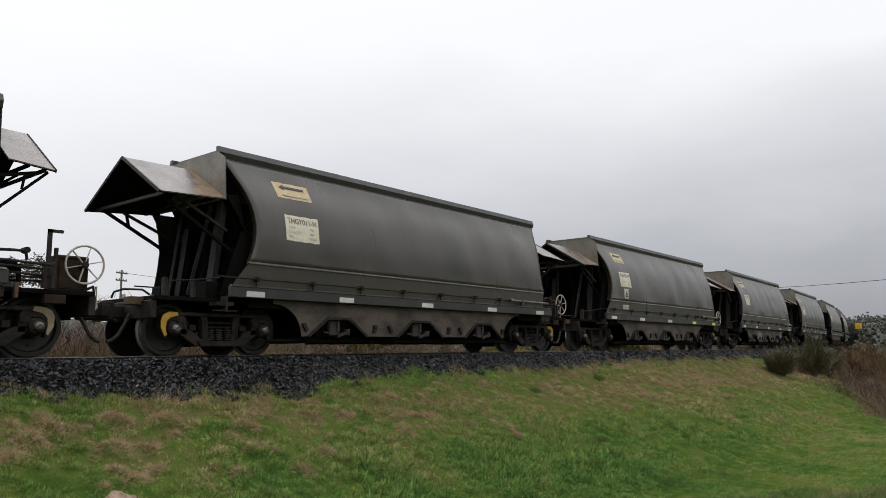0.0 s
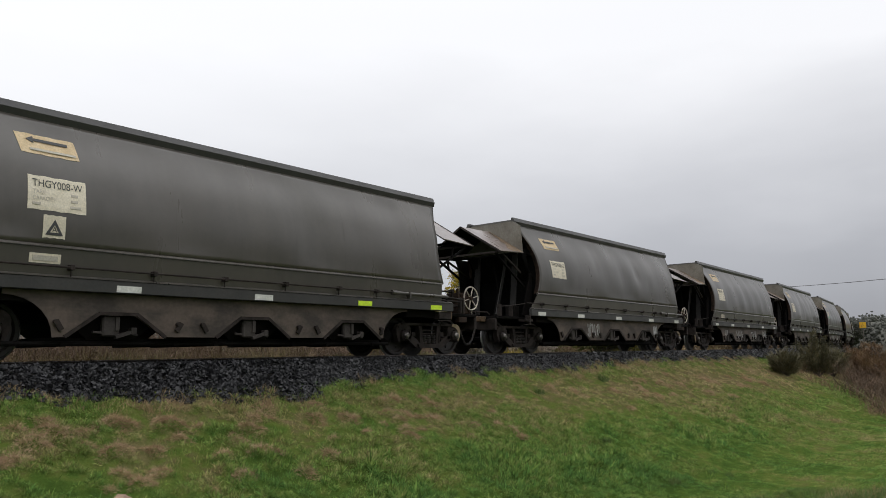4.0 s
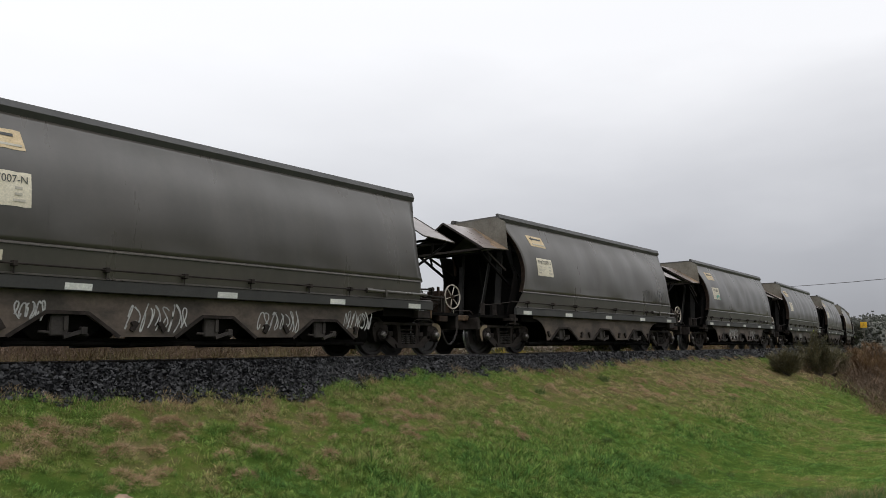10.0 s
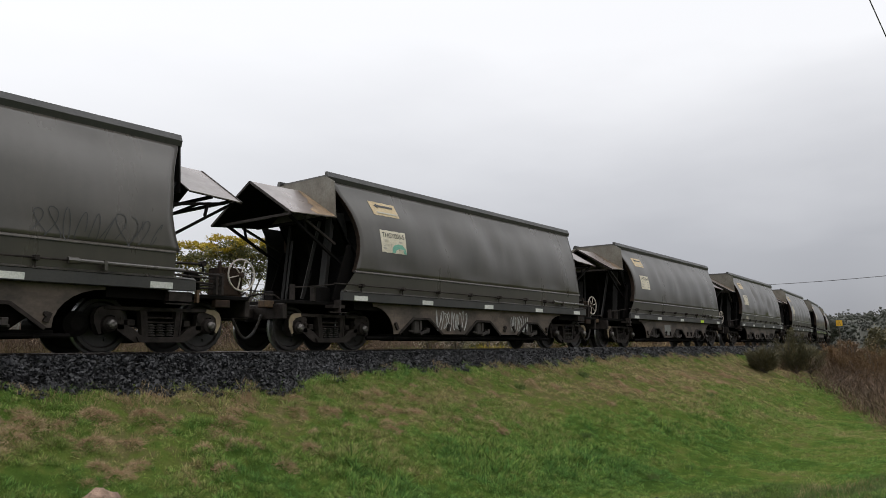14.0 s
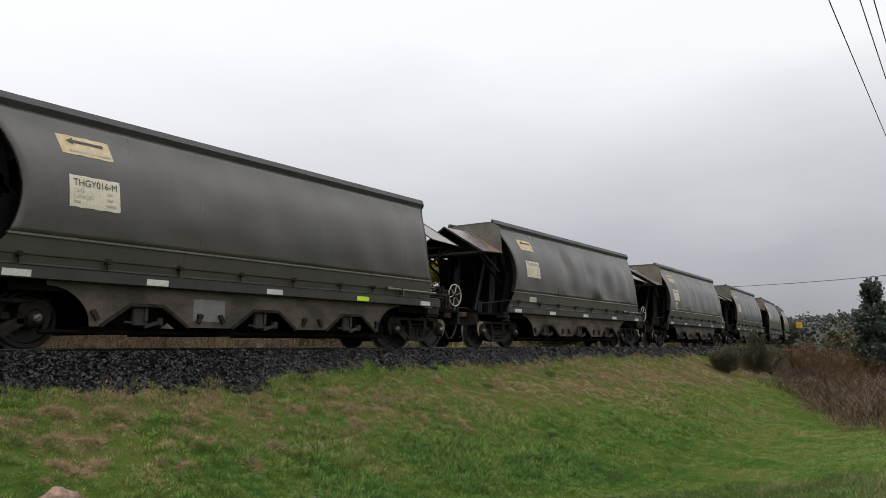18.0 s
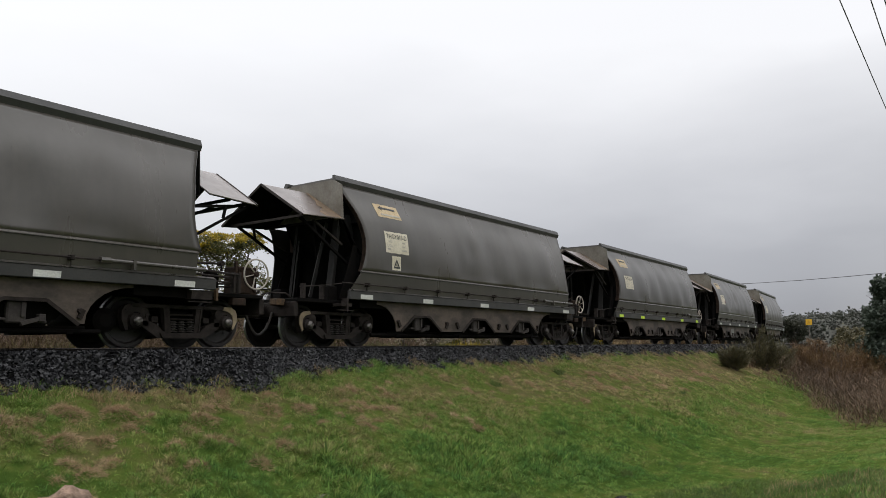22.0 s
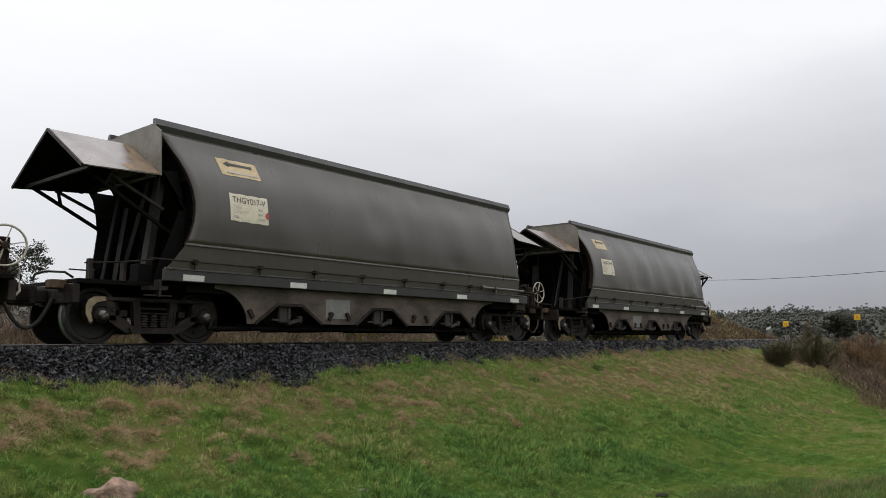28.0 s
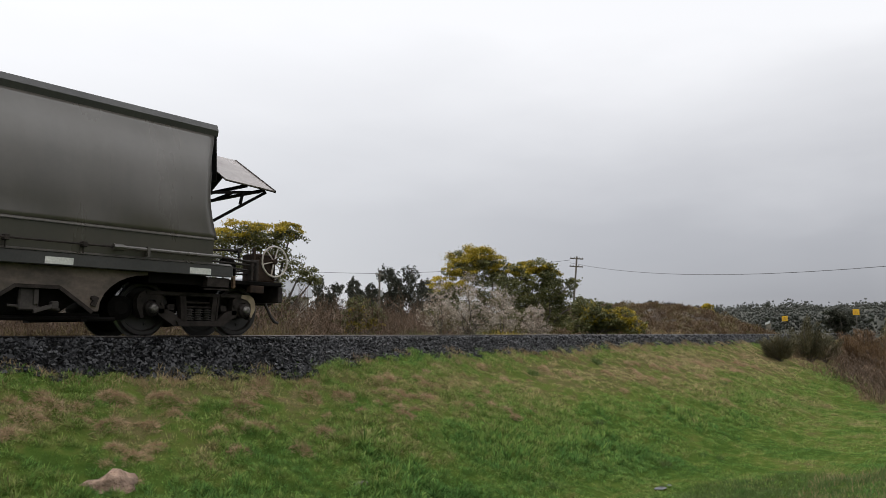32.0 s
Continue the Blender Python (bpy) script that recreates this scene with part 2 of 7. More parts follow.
        l.new(bp.outputs[0], b.inputs["Normal"])
    return m


BODY = paint("wagon_grey_paint", (0.067, 0.059, 0.0485), (0.050, 0.0445, 0.037), spec=0.62, rough=0.30, scale=0.9, grain=9.0, bump=0.03, tone=0.06, stretch=(1.6, 1, 0.35), spread=0.12)
SILL = paint("sill_grey_paint", (0.038, 0.036, 0.033), (0.026, 0.025, 0.023), rough=0.45, scale=2.0, grain=30.0, spread=0.1)
SKIRT = paint("dusty_skirt_paint", (0.104, 0.078, 0.060), (0.045, 0.035, 0.028), rough=0.72, scale=1.6, grain=20.0, stretch=(1, 1, 2.0), spread=0.12, lo=0.4, hi=0.62)
# one near-black tone for the underframe and end fittings
BLACK = paint("near_black_steel", (0.0055, 0.0052, 0.005), (0.009, 0.0076, 0.0068), rough=0.75, scale=4.0, grain=50.0, bump=0.2, spec=0.05)
FRAME = paint("grimy_bogie_casting", (0.040, 0.0325, 0.029), (0.017, 0.014, 0.0125), rough=0.6, scale=5.0, grain=60.0, bump=0.25, spec=0.10)
CREAM = paint("worn_cream_paint", (0.34, 0.265, 0.16), (0.20, 0.15, 0.10), rough=0.6, scale=5.0, spread=0.15)
YELLOW = paint("yellow_axle_paint", (0.62, 0.36, 0.03), (0.45, 0.25, 0.03), rough=0.5, scale=5.0)
HUB = paint("dull_hub_steel", (0.22, 0.205, 0.19), (0.035, 0.030, 0.027), rough=0.34, scale=16.0, metal=0.7)
WHEEL = paint("brown_wheel_steel", (0.016, 0.014, 0.013), (0.026, 0.022, 0.020), rough=0.42, scale=6.0, spec=0.35)
TREAD = paint("polished_tread_steel", (0.35, 0.35, 0.35), (0.25, 0.25, 0.25), rough=0.3, metal=0.9)
TANRUST = paint("tan_rusty_bracket", (0.13, 0.075, 0.035), (0.06, 0.04, 0.025), rough=0.8, scale=9.0)
# grey of the end plates, toned down for the shade of the recess
POST = paint("shade_toned_end_plate", (0.021, 0.0195, 0.018), (0.010, 0.0092, 0.0085), rough=0.6, scale=4.0, stretch=(1, 1, 0.4), spec=0.25)
SPRING = paint("spring_steel", (0.058, 0.050, 0.045), (0.03, 0.026, 0.024), rough=0.6, spec=0.2)
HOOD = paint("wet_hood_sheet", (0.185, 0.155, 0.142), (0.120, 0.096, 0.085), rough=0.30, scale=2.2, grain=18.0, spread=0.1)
# near-black colour carries the shade under the hoods and in the end recess
RECESS_SHADE = paint("recess_shade_black", (0.007, 0.007, 0.0069), (0.013, 0.0125, 0.012), rough=0.85, spec=0.03)
STAIN = paint("dried_cement_stain", (0.215, 0.145, 0.082), (0.12, 0.083, 0.05), rough=0.7, scale=4.0, grain=26.0, spread=0.25)
ENDWALL = paint("beige_stained_sheet", (0.155, 0.143, 0.118), (0.10, 0.086, 0.066), rough=0.6, scale=3.0, grain=22.0, spread=0.12)
BRAKE = paint("pale_handwheel_paint", (0.50, 0.46, 0.40), (0.36, 0.30, 0.25), rough=0.55, scale=8.0)
RUST = paint("rusty_bracket_steel", (0.048, 0.030, 0.021), (0.022, 0.016, 0.013), rough=0.8, scale=6.0, spec=0.15)
PLATE = paint("cream_sticker_vinyl", (0.66, 0.60, 0.475), (0.60, 0.54, 0.41), rough=0.5, scale=6.0, spread=0.06)
ARROWPLATE = paint("tan_sticker_vinyl", (0.60, 0.47, 0.28), (0.50, 0.37, 0.20), rough=0.5, scale=6.0, spread=0.08)
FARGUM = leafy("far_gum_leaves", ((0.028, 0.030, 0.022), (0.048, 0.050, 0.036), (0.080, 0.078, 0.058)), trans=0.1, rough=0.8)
PATCH = paint("grey_repaint_patch", (0.19, 0.19, 0.175), (0.16, 0.16, 0.15), rough=0.6)
INK = paint("black_print", (0.03, 0.03, 0.03), (0.05, 0.05, 0.05), rough=0.6, bump=0)
FAINT = paint("faded_print", (0.40, 0.37, 0.31), (0.48, 0.44, 0.36), rough=0.6, bump=0)
REFL_W = paint("white_reflector_tape", (0.62, 0.62, 0.57), (0.52, 0.52, 0.48), rough=0.35, spread=0.1)
REFL_Y = paint("fluorescent_yellow_tape", (0.62, 0.85, 0.03), (0.55, 0.78, 0.03), rough=0.35)
CHALK = paint("white_spray_paint", (0.52, 0.52, 0.50), (0.25, 0.25, 0.24), rough=0.7, scale=9.0)
MARKER = paint("black_marker_scrawl", (0.03, 0.03, 0.03), (0.045, 0.045, 0.045), rough=0.6)
TEAL = paint("teal_spray_paint", (0.12, 0.35, 0.28), (0.2, 0.42, 0.3), rough=0.6)
RED = paint("red_spot_paint", (0.45, 0.05, 0.04), (0.35, 0.05, 0.04), rough=0.5)
RUBBER = paint("brake_hose_rubber", (0.035, 0.025, 0.020), (0.02, 0.02, 0.02), rough=0.7)
RAIL = paint("rail_steel_brown", (0.018, 0.0145, 0.0125), (0.010, 0.0085, 0.0075), rough=0.6, scale=3.0, spec=0.08)
RAILTOP = paint("rail_head_steel", (0.13, 0.115, 0.105), (0.08, 0.07, 0.064), rough=0.45, scale=3.0, metal=0.7)
SLEEPER = paint("weathered_sleeper", (0.13, 0.11, 0.09), (0.08, 0.07, 0.06), rough=0.85, scale=6.0)
STONE = leafy("dark_ballast_stone", ((0.0025, 0.0025, 0.0027), (0.006, 0.006, 0.0065), (0.012, 0.012, 0.013), (0.036, 0.036, 0.039)), trans=0, rough=0.32, scale=3.0)
BED = paint("ballast_fines", (0.010, 0.0095, 0.009), (0.020, 0.0185, 0.016), rough=0.95, spec=0.0, scale=14.0, grain=60.0, bump=0.9, dist=0.04)
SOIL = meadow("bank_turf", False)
BLADES = meadow("bank_grass_blades", True)
BARK = paint("grey_brown_bark", (0.10, 0.085, 0.07), (0.06, 0.05, 0.042), rough=0.9, scale=8.0, grain=40.0, bump=0.4, dist=0.02)
WATTLE = leafy("wattle_leaves", ((0.032, 0.039, 0.016), (0.080, 0.086, 0.033), (0.155, 0.150, 0.058), (0.25, 0.225, 0.082)), trans=0.35)
BLOOM = leafy("yellow_wattle_blossom", ((0.16, 0.13, 0.02), (0.34, 0.26, 0.025), (0.52, 0.39, 0.03)))
BLOSSOM = leafy("white_blossom", ((0.11, 0.075, 0.052), (0.29, 0.23, 0.175), (0.50, 0.43, 0.365), (0.66, 0.60, 0.54)), scale=1.6)
TWIG = leafy("bare_brown_twigs", ((0.034, 0.022, 0.015), (0.100, 0.063, 0.041), (0.19, 0.128, 0.088)), trans=0, rough=0.85)
BRAMBLE = leafy("bare_bramble_canes", ((0.018, 0.012, 0.008), (0.055, 0.034, 0.021), (0.12, 0.077, 0.048), (0.22, 0.155, 0.105)), trans=0, rough=0.8, scale=1.6, each=0.8)
REDSTALK = leafy("dry_reddish_stalks", ((0.08, 0.046, 0.028), (0.20, 0.125, 0.08), (0.36, 0.25, 0.165)), trans=0.1, rough=0.85, scale=1.5)
REED = leafy("dry_reed_stems", ((0.17, 0.115, 0.055), (0.32, 0.23, 0.125), (0.46, 0.35, 0.21)), trans=0.2, rough=0.8)
DEADGRASS = leafy("bleached_dead_grass", ((0.16, 0.10, 0.055), (0.31, 0.205, 0.12), (0.45, 0.315, 0.20), (0.52, 0.39, 0.26)), trans=0.15, rough=0.8, scale=3.0)
VERGE = leafy("brown_verge_grass", ((0.050, 0.036, 0.018), (0.105, 0.076, 0.038), (0.175, 0.13, 0.066), (0.12, 0.115, 0.045)), trans=0.1, rough=0.85, scale=1.5)
HEATHTOP = leafy("olive_and_rust_heath", ((0.030, 0.020, 0.012), (0.075, 0.046, 0.025), (0.125, 0.076, 0.038), (0.125, 0.105, 0.042), (0.17, 0.145, 0.055)), trans=0.1, scale=0.8, each=0.35)
GORSE = leafy("dark_broom_leaves", ((0.028, 0.027, 0.015), (0.066, 0.062, 0.031), (0.14, 0.12, 0.062), (0.23, 0.19, 0.105)), trans=0.1)
GUM = leafy("grey_green_gum_leaves", ((0.022, 0.032, 0.022), (0.045, 0.060, 0.042), (0.085, 0.105, 0.080)))
RUSTHEATH = leafy("rust_brown_heath_sprays", ((0.045, 0.027, 0.016), (0.12, 0.070, 0.036), (0.20, 0.125, 0.06), (0.20, 0.16, 0.07)), trans=0.1)
HEATH = leafy("brown_heath", ((0.018, 0.011, 0.008), (0.036, 0.022, 0.014), (0.055, 0.038, 0.02), (0.08, 0.064, 0.03)), trans=0.1, scale=0.42, each=0.3)
# greys held pale and close together: distance haze in the base colour
RIDGE = paint("hazed_far_hillside", (0.108, 0.109, 0.097), (0.125, 0.125, 0.110), rough=1.0, scale=0.05, grain=0.4, bump=0, spec=0.0)
FARWOOD = leafy("hazed_far_woods", ((0.066, 0.070, 0.062), (0.080, 0.083, 0.073), (0.100, 0.101, 0.089)), trans=0, rough=1.0, scale=0.05)
POLEWOOD = paint("weathered_pole_timber", (0.16, 0.14, 0.12), (0.10, 0.085, 0.07), rough=0.9, stretch=(4, 4, 0.5))
WIRE = paint("dull_wire", (0.04, 0.04, 0.042), rough=0.6)
SIGNY = paint("yellow_sign_face", (0.75, 0.42, 0.02), (0.65, 0.36, 0.02), rough=0.4)
GALV = paint("galvanised_steel", (0.42, 0.43, 0.44), (0.34, 0.35, 0.36), rough=0.5, metal=0.5)
ROOFTIN = paint("grey_iron_roof", (0.20, 0.21, 0.22), (0.16, 0.165, 0.175), rough=0.5)
HOUSEWALL = paint("pale_weatherboard", (0.30, 0.28, 0.25), (0.25, 0.23, 0.21), rough=0.7)
GRANITE = paint("tan_boulder", (0.38, 0.255, 0.185), (0.11, 0.072, 0.05), rough=0.9, scale=9.0, grain=36.0, bump=0.9, dist=0.04, tone=0.35)
WEED = leafy("dark_weed_leaves", ((0.045, 0.075, 0.022), (0.085, 0.13, 0.034), (0.14, 0.18, 0.05)))
PUDDLE = paint("puddle_water", (0.02, 0.022, 0.02), (0.03, 0.03, 0.028), rough=0.06, bump=0)

# ---------------------------------------------------------------- helpers for building


def part(name, bm, material, parent, label=""):
    """Links a bmesh as one mesh object under a thing or a part."""
    me = bpy.data.meshes.new(name)
    bm.to_mesh(me)
    bm.free()
    me.materials.append(material)
    ob = new(name, me)
    ob.parent = parent
    if label:
        tagged(ob, label)
    return ob


def solid(name, verts, faces, material, parent=None, label=""):
    me = bpy.data.meshes.new(name)
    me.from_pydata(verts, [], faces)
    me.materials.append(material)
    me.update()
    ob = new(name, me)
    ob.parent = parent
    if label:
        tagged(ob, label)
    return ob


def add_box(bm, x0, x1, y0, y1, z0, z1, bev=0.0, m=None):
    g = bmesh.ops.create_cube(bm, size=1.0)
    mat = Matrix.Translation(((x0 + x1) / 2, (y0 + y1) / 2, (z0 + z1) / 2)) @ Matrix.Diagonal((x1 - x0, y1 - y0, z1 - z0, 1))
    if m is not None:
        mat = m @ mat
    bmesh.ops.transform(bm, matrix=mat, verts=g["verts"])
    if bev:
        es = list({e for v in g["verts"] for e in v.link_edges})
        bmesh.ops.bevel(bm, geom=es, offset=bev, segments=1, affect="EDGES")
    return bm


def box(*a, **k):
    return add_box(bmesh.new(), *a, **k)


def add_prism(bm, pts, y0, y1):
    """A plate: the outline pts in x and z, from y0 to y1."""
    a = [bm.verts.new((x, y0, z)) for x, z in pts]
    b = [bm.verts.new((x, y1, z)) for x, z in pts]
    k = len(pts)
    bm.faces.new(a)
    bm.faces.new(b[::-1])
    for i in range(k):
        bm.faces.new((a[i], b[i], b[(i + 1) % k], a[(i + 1) % k]))
    bmesh.ops.recalc_face_normals(bm, faces=bm.faces[:])
    return bm


def prism(pts, y0, y1):
    return add_prism(bmesh.new(), pts, y0, y1)


def add_rod(bm, p, q, r, seg=8, r2=None):
    p, q = Vector(p), Vector(q)
    d = q - p
    g = bmesh.ops.create_cone(bm, cap_ends=True, segments=seg, radius1=r, radius2=r if r2 is None else r2, depth=d.length)
    m = Matrix.Translation((p + q) / 2) @ d.to_track_quat("Z", "Y").to_matrix().to_4x4()
    bmesh.ops.transform(bm, matrix=m, verts=g["verts"])
    return bm


def rod(p, q, r, seg=8):
    return add_rod(bmesh.new(), p, q, r, seg)


def add_bar(bm, p, q, a, b, up=(0, 0, 1)):
    """A straight bar of section a x b from p to q."""
    p, q = Vector(p), Vector(q)
    d = q - p
    z = d.normalized()
    x = Vector(up).cross(z)
    if x.length < 1e-4:
        x = Vector((1, 0, 0))
    x.normalize()
    y = z.cross(x)
    m = Matrix((x, y, z)).transposed().to_4x4()
    g = bmesh.ops.create_cube(bm, size=1.0)
    bmesh.ops.transform(bm, matrix=Matrix.Translation((p + q) / 2) @ m @ Matrix.Diagonal((a, b, d.length, 1)), verts=g["verts"])
    return bm


def bar(p, q, a, b, up=(0, 0, 1)):
    return add_bar(bmesh.new(), p, q, a, b, up)


def add_tube(bm, pts, r, seg=7):
    """One bent pipe through the points."""
    pts = [Vector(p) for p in pts]
    rings = []
    for i, p in enumerate(pts):
        d = (pts[min(i + 1, len(pts) - 1)] - pts[max(i - 1, 0)]).normalized()
        a = d.cross(Vector((0, 0, 1)))
        if a.length < 0.05:
            a = d.cross(Vector((0, 1, 0)))
        a.normalize()
        b = d.cross(a)
        rings.append([bm.verts.new(p + r * (math.cos(2 * math.pi * k / seg) * a + math.sin(2 * math.pi * k / seg) * b)) for k in range(seg)])
    for u, v in zip(rings, rings[1:]):
        for k in range(seg):
            bm.faces.new((u[k], u[(k + 1) % seg], v[(k + 1) % seg], v[k]))
    bm.faces.new(rings[0][::-1])
    bm.faces.new(rings[-1])
    return bm


def add_torus(bm, c, R, r, seg=28, sub=8):
    """A ring in the x-z plane."""
    rings = []
    for i in range(seg):
        a = 2 * math.pi * i / seg
        ring = []
        for j in range(sub):
            b = 2 * math.pi * j / sub
            k = R + r * math.cos(b)
            ring.append(bm.verts.new((c[0] + k * math.cos(a), c[1] + r * math.sin(b), c[2] + k * math.sin(a))))
        rings.append(ring)
    for i in range(seg):
        for j in range(sub):
            bm.faces.new((rings[i][j], rings[(i + 1) % seg][j], rings[(i + 1) % seg][(j + 1) % sub], rings[i][(j + 1) % sub]))
    bmesh.ops.recalc_face_normals(bm, faces=bm.faces[:])
    return bm


def smooth(ob):
    for p in ob.data.polygons:
        p.use_smooth = True
    return ob


def lathe(bm, prof, seg=28, axis_c=(0, 0, 0)):
    """A turned body about the y axis: prof lists (y, radius)."""
    rings = []
    for y, r in prof:
        rings.append([bm.verts.new((axis_c[0] + r * math.cos(2 * math.pi * i / seg), axis_c[1] + y, axis_c[2] + r * math.sin(2 * math.pi * i / seg))) for i in range(seg)])
    for a, b in zip(rings, rings[1:]):
        for i in range(seg):
            bm.faces.new((a[i], a[(i + 1) % seg], b[(i + 1) % seg], b[i]))
    bm.faces.new(rings[0][::-1])
    bm.faces.new(rings[-1])
    bmesh.ops.recalc_face_normals(bm, faces=bm.faces[:])
    return bm


# ---------------------------------------------------------------- the line and the lie of the land

CURVE_X, CURVE_K = 21.755, 0.0027        # the track is straight up to here, then bends away
CURVE_R = 1 / CURVE_K


def track(s):
    """The centre line at s metres along it: x, y and heading."""
    e = max(0.0, s - CURVE_X)
    if e == 0:
        return s, 0.0, 0.0
    a = CURVE_K * e
    return CURVE_X + math.sin(a) / CURVE_K, (1 - math.cos(a)) / CURVE_K, a


def beside(s, v):
    x, y, a = track(s)
    return x - v * math.sin(a), y + v * math.cos(a)


def lateral(x, y):
    x, y = np.asarray(x, float), np.asarray(y, float)
    return np.where(x < CURVE_X, y, CURVE_R - np.hypot(x - CURVE_X, y - CURVE_R))


def ripple(x, y):
    return 0.025 * np.sin(1.7 * x + 0.6 * y) * np.cos(1.3 * y - 0.5 * x) + 0.018 * np.sin(4.1 * x - 2.2 * y + 1.0) + 0.012 * np.cos(6.3 * y + 3.1 * x)


def land(x, y):
    v = lateral(x, y)
    near = np.interp(-v, (0, 1.45, 1.75, 2.0, 2.6, 3.0, 3.6, 5.0, 6.0, 6.6, 7.4, 8.6, 9.6, 10.6, 11.5, 13, 30, 60, 400, 3000), (-.42, -.45, -.40, -.435, -.73, -.91, -1.13, -1.67, -2.03, -2.18, -2.25, -2.22, -2.05, -1.80, -1.66, -1.6, -1.65, -1.8, -3, -8))
    far = np.interp(v, (0, 1.45, 2.6, 4, 8, 25, 80, 400, 3000), (-.42, -.42, -.5, -.35, -.2, -.2, -.6, -3, -8))
    z = np.where(v < 0, near, far)
    bump = np.clip((np.abs(v) - 1.8) / 1.5, 0, 1)
    # tussocky on the bank, smoother on the lawn
    rough = np.interp(-v, (-3, 1.9, 2.6, 6.6, 7.6), (0, 0, 1, 1, 0.25))
    hummock = 0.040 * np.sin(6.1 * x + 1.1 * y + 2 * np.sin(2.3 * y)) * np.sin(7.3 * y - 1.7 * x + 1.5 * np.sin(1.9 * x)) + 0.022 * np.sin(11.3 * x - 4.0 * y) * np.sin(12.7 * y + 3.0 * x)
    return z + bump * ripple(x, y) + rough * hummock


def shoulder(d):
    """Height of the stones at d metres from the centre line, on the camera's side."""
    return np.interp(d, (0, 0.66, 0.80, 1.35, 1.75, 2.6, 2.85), (-.175, -.165, -.075, -.085, -.315, -.74, -.92))


def ground_sheet():
    def axis(lo, hi, step, reach):
        a = list(np.arange(lo, hi + 1e-6, step))
        d = step
        left, right = [lo], [hi]
        while right[-1] < reach:
            d *= 1.16
            right.append(right[-1] + d)
        d = step
        while left[-1] > -reach:
            d *= 1.16
            left.append(left[-1] - d)
        return np.array(left[:0:-1] + a + right[1:])
    xs, ys = axis(-4, 34, 0.2, 4000), axis(-12, 6, 0.2, 4000)
    X, Y = np.meshgrid(xs, ys, indexing="ij")
    Z = land(X, Y)
    v = np.c_[X.ravel(), Y.ravel(), Z.ravel()]
    nx, ny = len(xs), len(ys)
    i = (np.arange(nx - 1)[:, None] * ny + np.arange(ny - 1)[None, :]).ravel()
    f = np.c_[i, i + ny, i + ny + 1, i + 1]
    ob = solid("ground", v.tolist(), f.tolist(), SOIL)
    smooth(ob)
    tagged(ob, "grassy railway bank and open ground of wet green and straw turf", "ground", kind="structure")


def strip(name, section, s0, s1, step, mat, parent=None):
    """A band swept along the line; section lists (lateral, height)."""
    n = int((s1 - s0) / step) + 1
    vs, fs = [], []
    k = len(section)
    for i in range(n + 1):
        s = s0 + (s1 - s0) * i / n
        for v, z in section:
            x, y = beside(s, v)
            vs.append((x, y, z))
    for i in range(n):
        for j in range(k - 1):
            a = i * k + j
            fs.append((a, a + 1, a + k + 1, a + k))
    return solid(name, vs, fs, mat, parent)


def railway():
    bed = strip("ballast_bed", [(-2.85, -1.25), (-2.3, -0.76), (-1.75, -0.335), (-1.35, -0.085), (-0.80, -0.075), (-0.66, -0.165), (-0.4, -0.175), (1.2, -0.175), (1.5, -0.20), (2.5, -0.6)], -40, 190, 0.5, BED)
    tagged(bed, "dark grey crushed stone ballast shoulder under the track", "ballast", kind="structure")
    line = tagged(new("railway_track"), "narrow-gauge steel rails on sleepers laid in dark ballast", "track", kind="structure")
    head = [(-0.035, -0.012), (-0.028, 0.0), (0.028, 0.0), (0.035, -0.012)]
    web = [(-0.065, -0.16), (-0.065, -0.145), (-0.012, -0.125), (-0.009, -0.045), (-0.035, -0.036), (-0.035, -0.012), (0.035, -0.012), (0.035, -0.036), (0.009, -0.045), (0.012, -0.125), (0.065, -0.145), (0.065, -0.16)]
    for side in (-0.57, 0.57):
        r = strip("rail", [(side + v, z) for v, z in web], -40, 190, 0.8, RAIL, line)
        strip("rail_head", [(side + v, z) for v, z in head], -40, 190, 0.8, RAILTOP, r)
    bm = box(-0.11, 0.11, -1.0, 1.0, -0.30, -0.16, 0.012)
    me = bpy.data.meshes.new("sleeper")
    bm.to_mesh(me)
    bm.free()
    me.materials.append(SLEEPER)
    for i in range(110):
        s = -8 + 0.66 * i
        x, y, a = track(s)
        ob = new("sleeper", me)
        ob.parent = line
        ob.matrix_basis = pose(x, y, 0, 0, 0, math.degrees(a))


def edge_of_turf(s):
    """How far from the centre line the turf ends against the stones, on the camera's side."""
    e = np.interp(s, (-6, 3.5, 5.4, 7.5, 8.0, 9.3, 10.6, 11.8, 14, 16.3, 18.5, 22.6, 29, 40, 60), (1.95, 2.0, 2.25, 2.45, 2.28, 2.03, 1.88, 2.03, 1.88, 2.03, 1.86, 1.75, 1.9, 1.8, 1.8))
    return e + 0.07 * np.sin(5.1 * s) + 0.06 * np.sin(11.3 * s + 1)


def hull_faces(v):
    bm = bmesh.new()
    for p in v:
        bm.verts.new(p)
    bmesh.ops.convex_hull(bm, input=bm.verts[:])
    bm.verts.ensure_lookup_table()
    bm.verts.index_update()
    keep = [[w.index for w in f.verts] for f in bm.faces]
    pts = [tuple(w.co) for w in bm.verts]
    bm.free()
    return np.array(pts), keep


